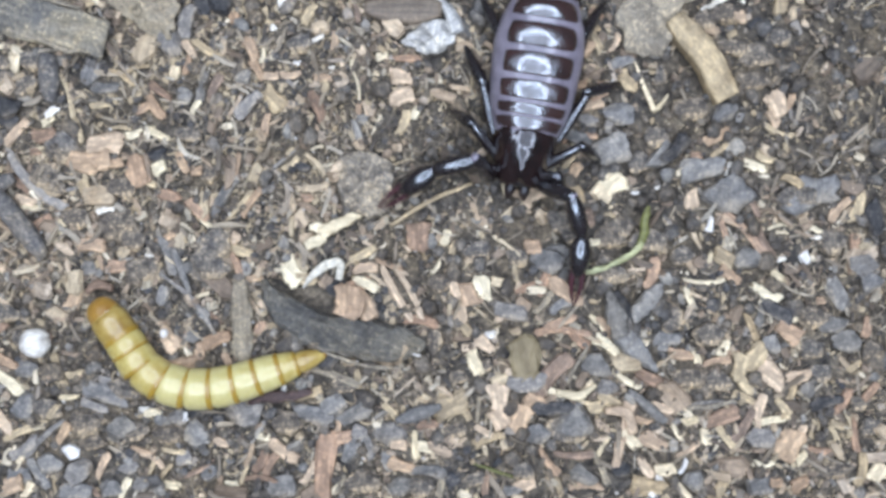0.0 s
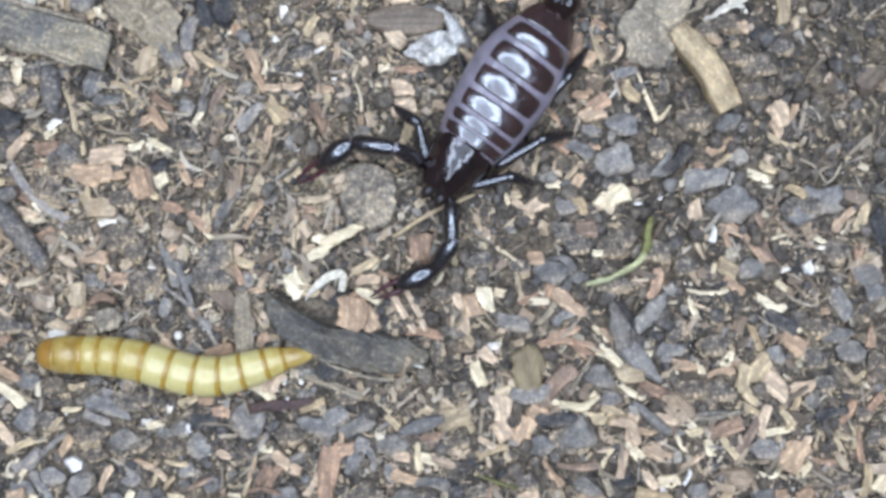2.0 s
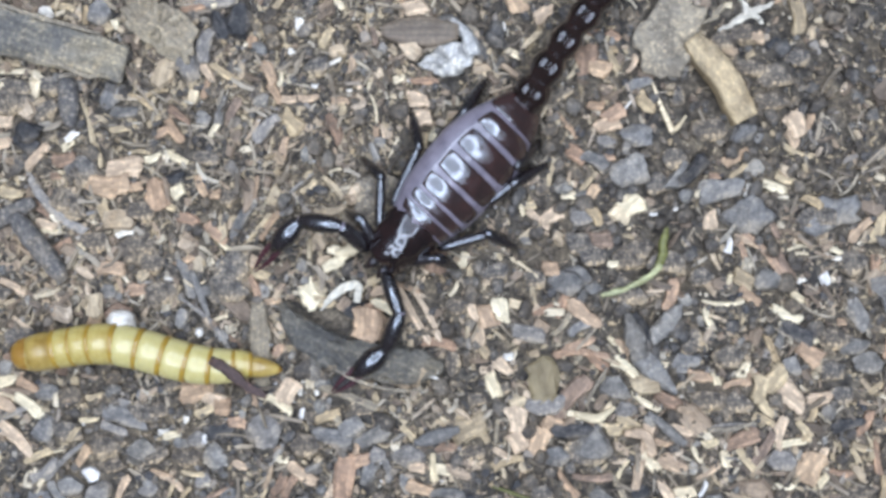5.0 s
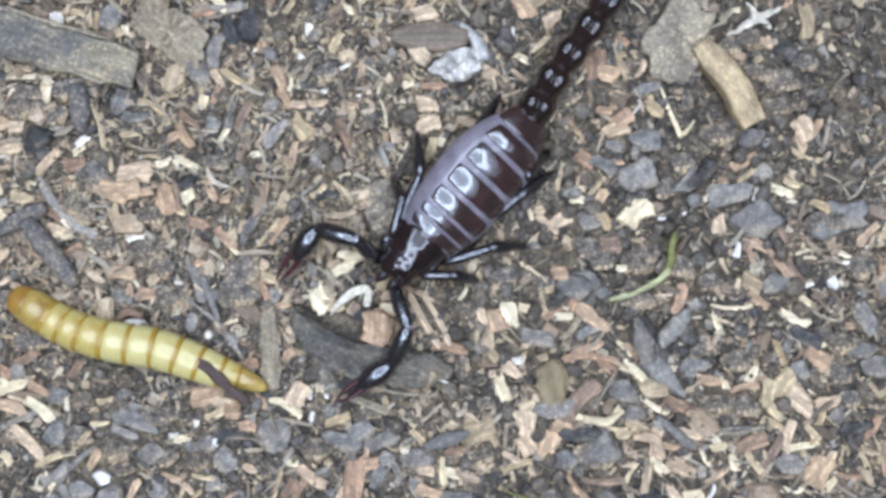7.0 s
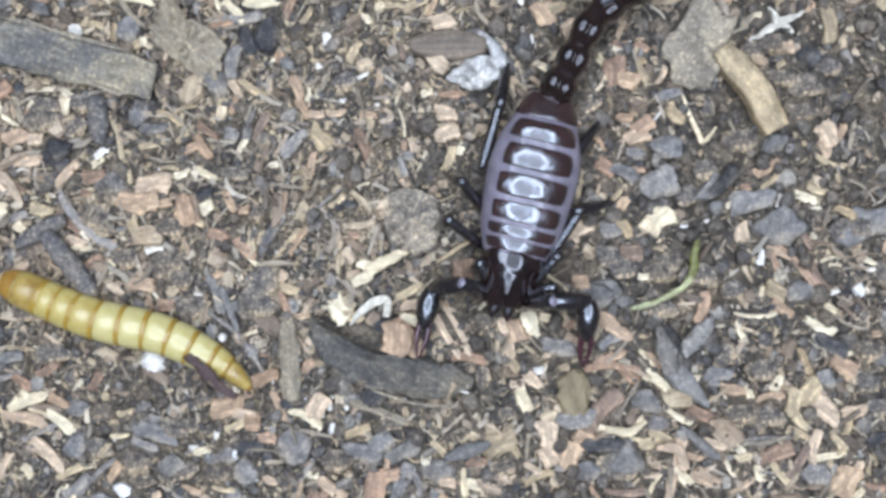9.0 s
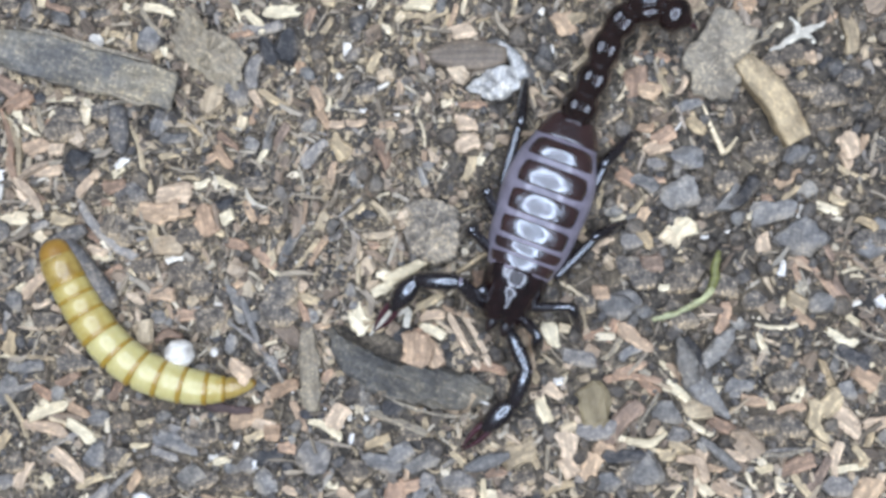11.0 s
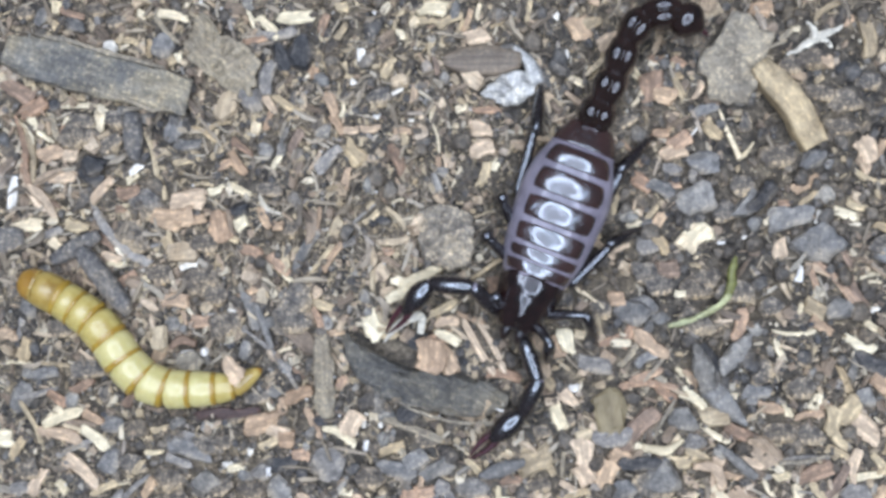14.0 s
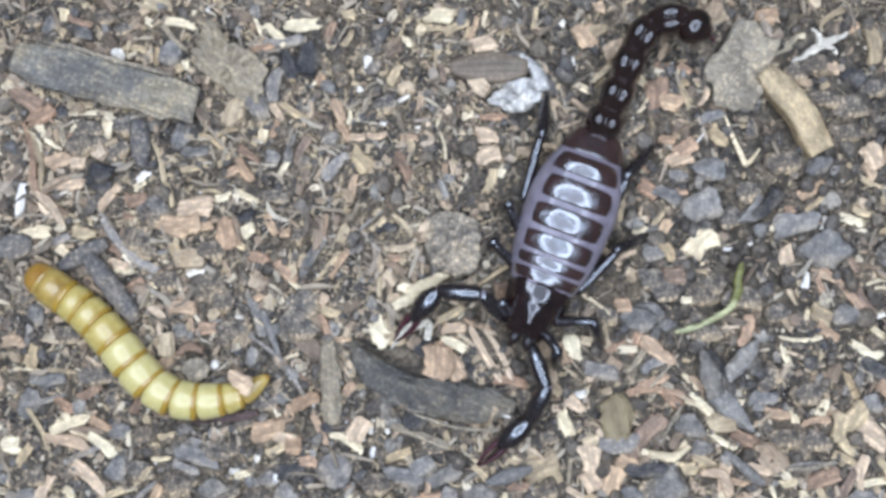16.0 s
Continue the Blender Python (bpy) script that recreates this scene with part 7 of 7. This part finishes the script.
crouch(16, (2.82, -5.41), (9.65, 12.34), 1,
       (1.36, -3.87, -0.81, -1.56, -4.69, -1.22, -8.77, -6.03),
       (3.62, -6.2, 4.94, -9.89, 3.48, -12.99, -1.21, -17.17),
       (10.18, 13.92, 11.66, 16.89, 12.44, 19.55, 13.91, 21.99, 15.85, 23.11, 18.95, 21.14), STANCE_F)

HALF_WIDTHS = ((-2.0, 2.16), (-3.4, 2.58), (-4.95, 2.94), (-6.2, 3.42), (-7.5, 3.75), (-9.6, 4.0), (-12.0, 4.18), (-13.5, 4.1), (-14.8, 3.85), (-17.0, 3.05), (-18.5, 2.35), (-19.6, 1.87))
PLATE_ENDS = (-4.95, -6.2, -7.5, -9.6, -12.15, -14.8, -17.0, -19.6)
PLATE_GAPS = (0.12, 0.14, 0.18, 0.24, 0.27, 0.26, 0.16, 0.1)
PLATE_SHARE = (0.87, 0.82, 0.76, 0.73, 0.72, 0.78, 0.95)
PLATE_CAMBER = (0.08, 0.09, 0.15, 0.19, 0.22, 0.2, 0.18)


def body_half(y):
    for (ya, wa), (yb, wb) in zip(HALF_WIDTHS, HALF_WIDTHS[1:]):
        if y >= yb:
            return wa + (wb - wa) * (y - ya) / (yb - ya)
    return HALF_WIDTHS[-1][1]


def body_tall(y):
    return 2.0 + 0.45 * math.sin(max(0, min(1, (-y - 2) / 16)) * math.pi) - 1.2 * max(0, (-y - 16.2) / 3.4)


BODY_Z = 2.0


def build_abdomen(body):
    rings, n = [], 28
    for k in range(34):
        y = -4.2 - 15.4 * k / 33
        a, b = body_half(y), body_tall(y)
        if k in (0, 33):
            a, b = a * (0.6 if k == 0 else 0.88), b * (0.6 if k == 0 else 0.88)
        rings.append([(a * math.copysign(abs(math.cos(q)) ** 0.9, math.cos(q)), y, BODY_Z + b * math.sin(q) * (1 if math.sin(q) > 0 else 0.75)) for q in (2 * math.pi * i / n for i in range(n))])
    bm = loft(rings)
    worn(bm, 0.05, 0.9)
    part("abdomen", bm, M_SKIN, body, "glossy violet-grey stretched skin")


def shield(y0, y1, share0, share1, lift, camber, rows=8, cols=18, half=body_half, tall=body_tall, base=BODY_Z):
    """A curved plate over the back between y0 and y1, with turned-down edges."""
    bm = bmesh.new()
    grid = []
    for r in range(-1, rows + 2):
        fr = min(max(r / rows, 0), 1)
        y = y0 + (y1 - y0) * fr
        rim_r = r in (-1, rows + 1)
        line = []
        share = share0 + (share1 - share0) * fr
        limit = math.asin(min(share, 0.995))
        for c in range(-1, cols + 2):
            fc = min(max(c / cols, 0), 1)
            rim = rim_r or c in (-1, cols + 1)
            q = (fc * 2 - 1) * limit
            up = lift + camber * (1 - (2 * fr - 1) ** 2) * 0.7 + camber * 0.3 * (1 - (2 * fc - 1) ** 4)
            if rim:
                up = -0.12
            corner = 0.06 * (y1 - y0) * (abs(2 * fc - 1) ** 5) * (1 - 2 * fr)
            a, b = half(y) + up, tall(y) + up
            line.append(bm.verts.new((a * math.sin(q), y + corner, base + b * math.cos(q))))
        grid.append(line)
    for a, b in zip(grid, grid[1:]):
        for i in range(len(a) - 1):
            bm.faces.new((a[i], a[i + 1], b[i + 1], b[i]))
    return bm


def build_carapace(body):
    def half(y):
        return 1.75 + (2.85 - 1.75) * min(1, max(0, -y / 4.0)) ** 0.8

    def tall(y):
        return 1.15 + 1.0 * min(1, max(0, -y / 3.6)) ** 0.7

    bm = shield(-0.05, -5.05, 0.985, 0.985, 0.1, 0.1, 18, 32, half, tall)
    for v in bm.verts:
        v.co.z -= 0.3 * (v.co.x / 2.0) ** 2 * max(0.0, min(1.0, (v.co.y + 4.6) / 1.8))
        # the small mound that bears the eyes
        v.co.z += 0.2 * math.exp(-((v.co.x / 0.5) ** 2 + ((v.co.y + 1.3) / 0.6) ** 2))
        if v.co.y > -0.6:
            v.co.y -= 0.3 * math.exp(-(v.co.x / 0.5) ** 2)
    worn(bm, 0.09, 1.3)
    worn(bm, 0.03, 3.5)
    part("carapace", bm, M_CARAPACE, body, "smooth blackish-brown carapace with a low eye mound")
    rings = [[(w * math.cos(q), y, 1.9 + h * math.sin(q)) for q in (2 * math.pi * i / 16 for i in range(16))] for y, w, h in ((0.1, 1.0, 0.5), (-0.4, 1.6, 0.9), (-1.5, 2.0, 1.1), (-3.0, 2.4, 1.2), (-4.9, 2.6, 1.2))]
    part("underside", loft(rings), M_BLACK, body)


def build_jaw(body, side):
    bm = limb([(-0.2, 0.3, 0.3, 0), (0.2, 0.55, 0.5, 0), (0.8, 0.5, 0.45, -0.05), (1.2, 0.3, 0.25, -0.15), (1.5, 0.1, 0.08, -0.25)], 10)
    ob = part("jaw", bm, M_LEG, body, "short dark brown jaw")
    ob.matrix_basis = metres(Matrix.Translation((0.6 * side, -0.3, 2.0)) @ Matrix.Rotation(radians(90 - 6 * side), 4, "Z"))


ARM_LENGTHS = (4.0, 3.9, 6.5)
TAIL_LENGTHS = (2.7, 2.8, 2.9, 2.8, 3.0, 3.6)
FEMUR = (3.6, 4.6, 5.4, 6.4)
HIPS = [(1.5, -1.2), (1.9, -2.1), (2.3, -3.1), (2.6, -4.0)]


def jointed(bm, length):
    """The pale soft skin at a limb's two ends."""
    for f in bm.faces:
        x = f.calc_center_median().x
        f.material_index = int(x < 0.0 or x > 0.98 * length)
    return bm


def build_arm(body):
    upper = part("arm_femur", jointed(barrel(ARM_LENGTHS[0], 0.74, 0.9, 18), ARM_LENGTHS[0]), [M_BLACK, M_SKIN], body, "glossy black upper arm with pale joints")
    fore = part("arm_patella", jointed(barrel(ARM_LENGTHS[1], 0.86, 0.92, 18), ARM_LENGTHS[1]), [M_BLACK, M_SKIN], body, "glossy black forearm with pale joints")
    rows = [(x, r, r * 0.85, 0) for x, r in ((-0.2, 0.35), (0.0, 0.56), (0.3, 0.74), (0.8, 0.95), (1.4, 1.06), (2.1, 1.02), (2.8, 0.84), (3.3, 0.62), (3.6, 0.45), (3.75, 0.25))]
    claw = part("claw", limb(rows, 20), M_BLACK, body, "bulbous glossy black claw with reddish fingers")
    for side, name in ((1, "fixed_finger"), (-1, "moving_finger")):
        line = spline([(3.0, 0.36 * side, 0), (4.2, 0.46 * side, -0.05), (5.4, 0.32 * side, -0.12), (6.4, 0.07 * side, -0.2)], 9)
        rings = []
        for k, p in enumerate(line):
            r = 0.3 * (1 - k / 8) ** 0.8 + 0.06
            rings.append([(p.x, p.y + r * math.cos(2 * math.pi * i / 9), p.z + r * math.sin(2 * math.pi * i / 9)) for i in range(9)])
        part(name, loft(rings), M_MAROON, claw, "maroon curved claw finger")
    return upper, fore, claw


def build_leg(body, k):
    long = 1.0 + 0.16 * k
    hip = part("leg_femur", barrel(FEMUR[k], 0.5, 1.1, 14), M_BLACK, body)
    shin = part("leg_tibia", limb([(x * long, r, r * 1.1, 0) for x, r in ((-0.15, 0.22), (0.0, 0.42), (0.4, 0.54), (1.0, 0.58), (1.8, 0.55), (2.5, 0.44), (3.0, 0.34), (3.3, 0.24), (3.5, 0.1))], 12), M_BLACK, body, "tapered blackish-brown lower leg")
    return hip, shin


def build_tail(body):
    out = []
    for k, length in enumerate(TAIL_LENGTHS[:5]):
        r = (1.72, 1.5, 1.44, 1.43, 1.47)[k]
        rows = []
        for i in range(17):
            f = -0.08 + 1.16 * i / 16
            swell = math.sin(math.pi * min(1, max(0, (f + 0.08) / 1.16)) ** 1.15)
            rows.append((f * length, r * (0.68 + 0.32 * swell), r * (0.46 + 0.54 * swell), 0))
        bm = limb(rows, 80)
        for v in bm.verts:
            # two rounded lobes lie side by side along each segment
            q = math.atan2(v.co.z, v.co.y)
            lobes = 0.36 * abs(math.cos(q)) + math.sqrt(0.66 ** 2 - (0.36 * math.sin(q)) ** 2)
            v.co.y, v.co.z = v.co.y * lobes, v.co.z * lobes * 1.5
        worn(bm, 0.05, 1.1)
        out.append(part("tail_segment", bm, M_TAIL, body))
    bulb = part("venom_bulb", limb([(x, r, r * 0.9, 0) for x, r in ((-0.2, 0.5), (0.0, 0.95), (0.4, 1.35), (0.9, 1.62), (1.5, 1.68), (2.0, 1.45), (2.4, 1.05), (2.75, 0.62), (3.0, 0.36))], 20), M_TAIL, body, "glossy dark brown venom bulb")
    line = spline([(2.5, 0, 0), (3.2, 0, -0.1), (3.6, 0, -0.5), (3.8, 0, -1.0)], 8)
    rings = []
    for k, p in enumerate(line):
        r = 0.34 * (1 - k / 7) + 0.03
        rings.append([(p.x, p.y + r * math.cos(2 * math.pi * i / 8), p.z + r * math.sin(2 * math.pi * i / 8)) for i in range(8)])
    part("stinger", loft(rings), M_MAROON, bulb)
    out.append(bulb)
    return out


def build_scorpion():
    body = new("scorpion")
    body.empty_display_size = 0.004
    tagged(body, "glossy black-brown scorpion with banded violet-grey back on soil", "scorpion")
    build_abdomen(body)
    for k, share in enumerate(PLATE_SHARE):
        last = k == 6
        plate = shield(PLATE_ENDS[k] - PLATE_GAPS[k], PLATE_ENDS[k + 1] + PLATE_GAPS[k + 1], share, share if not last else 0.996, 0.05 if not last else 0.08, PLATE_CAMBER[k], 12, 26)
        worn(plate, 0.05, 0.7)
        worn(plate, 0.012, 3.0)
        part("back_plate", plate, M_PLATE, body, "dark red-brown glossy back plate")
    build_carapace(body)
    for side in (-1, 1):
        build_jaw(body, side)
    arms = [build_arm(body), build_arm(body)]
    legs = [build_leg(body, k % 4) for k in range(8)]
    return body, arms, legs, build_tail(body)


SCORPION, ARMS, LEGS, TAIL = build_scorpion()


def body_pose(front, rear, roll):
    f, r = Vector((*front, 0)), Vector((*rear, 0))
    y = (f - r).normalized()
    x = y.cross(Vector((0, 0, 1)))
    m = Matrix((x, y, Vector((0, 0, 1)))).transposed().to_4x4()
    m.translation = f
    return m @ Matrix.Translation((0, 0, 2.0)) @ Matrix.Rotation(radians(-roll), 4, "Y") @ Matrix.Translation((0, 0, -2.0))


def reached(a, x, y, length, way, low, high):
    """The next joint over (x, y): as high or as low as the segment's length asks for."""
    flat = math.hypot(x - a.x, y - a.y)
    rise = math.sqrt(max(0.0, length * length - flat * flat))
    return Vector((x, y, max(low, min(high, a.z + way * rise))))


def move_scorpion():
    root_rows = []
    rows = {}

    def key(ob, t, m):
        rows.setdefault(ob, []).append((t, metres(m)))

    for t, front, rear, roll, arm_w, arm_e, tail, legs in CROUCHES:
        root = body_pose(front, rear, roll)
        root_rows.append((t, metres(root)))
        back = root.inverted()
        for side, arm, chain in ((1, arm_w, ARMS[0]), (-1, arm_e, ARMS[1])):
            sx, sy, ax, ay, bx, by, cx, cy = arm
            s = Vector((sx, sy, 2.0))
            a = reached(s, ax, ay, ARM_LENGTHS[0], 1, 1.6, 4.3)
            b = reached(a, bx, by, ARM_LENGTHS[1], -1, 1.5, 3.4)
            c = reached(b, cx, cy, ARM_LENGTHS[2], -1, 0.7, 1.6)
            for ob, (p, q) in zip(chain, ((s, a), (a, b), (b, c))):
                way = aimed(p, q)
                if ob is not chain[2]:
                    # a bent limb's two ends share what its length leaves over
                    spare = ((q - p).length - ARM_LENGTHS[chain.index(ob)]) / 2
                    way.translation = p + (q - p).normalized() * spare
                key(ob, t, back @ way)
        for k, (kx, ky, fx, fy, *bend) in enumerate(legs):
            hx, hy = HIPS[k % 4]
            hip = Vector((*bend, 1.6)) if bend else root @ Vector((hx if k < 4 else -hx, hy, 1.6))
            knee = reached(hip, kx, ky, FEMUR[k % 4], 1, 1.8, 3.2)
            # the upper leg ends at the knee that is seen
            way = aimed(hip, knee)
            way.translation = knee - (knee - hip).normalized() * FEMUR[k % 4]
            key(LEGS[k][0], t, back @ way)
            foot = Vector((fx, fy, 0.25))
            way = aimed(knee, foot)
            gap = (foot - knee).length - 3.9 * (1 + 0.16 * (k % 4))
            way.translation = knee + (foot - knee).normalized() * max(-2.0, min(0.0, gap * 0.35))
            key(LEGS[k][1], t, back @ way)
        start = root @ Vector((0, -19.1, BODY_Z))
        pts = [start] + [Vector((tail[i], tail[i + 1], 2.6 + 0.12 * i)) for i in range(0, len(tail), 2)]
        marks = [0.0]
        for length in TAIL_LENGTHS:
            marks.append(marks[-1] + length)
        joints = at_lengths(spline(pts, 60), marks)
        for ob, p, q in zip(TAIL, joints, joints[1:]):
            key(ob, t, back @ aimed(p, q))
    walk(SCORPION, root_rows)
    for ob, keyed in rows.items():
        walk(ob, keyed)


def motions():
    move_mealworm()
    for ob, way in ((PERLITE, PERLITE_WAY), (GRAIN, GRAIN_WAY), (TWIG, TWIG_WAY), (LOOSE, LOOSE_WAY)):
        walk(ob, [(t, metres(Matrix.Translation((x, y, z)) @ Matrix.Rotation(radians(a), 4, "Z"))) for t, x, y, z, a in way])
    move_scorpion()


motions()
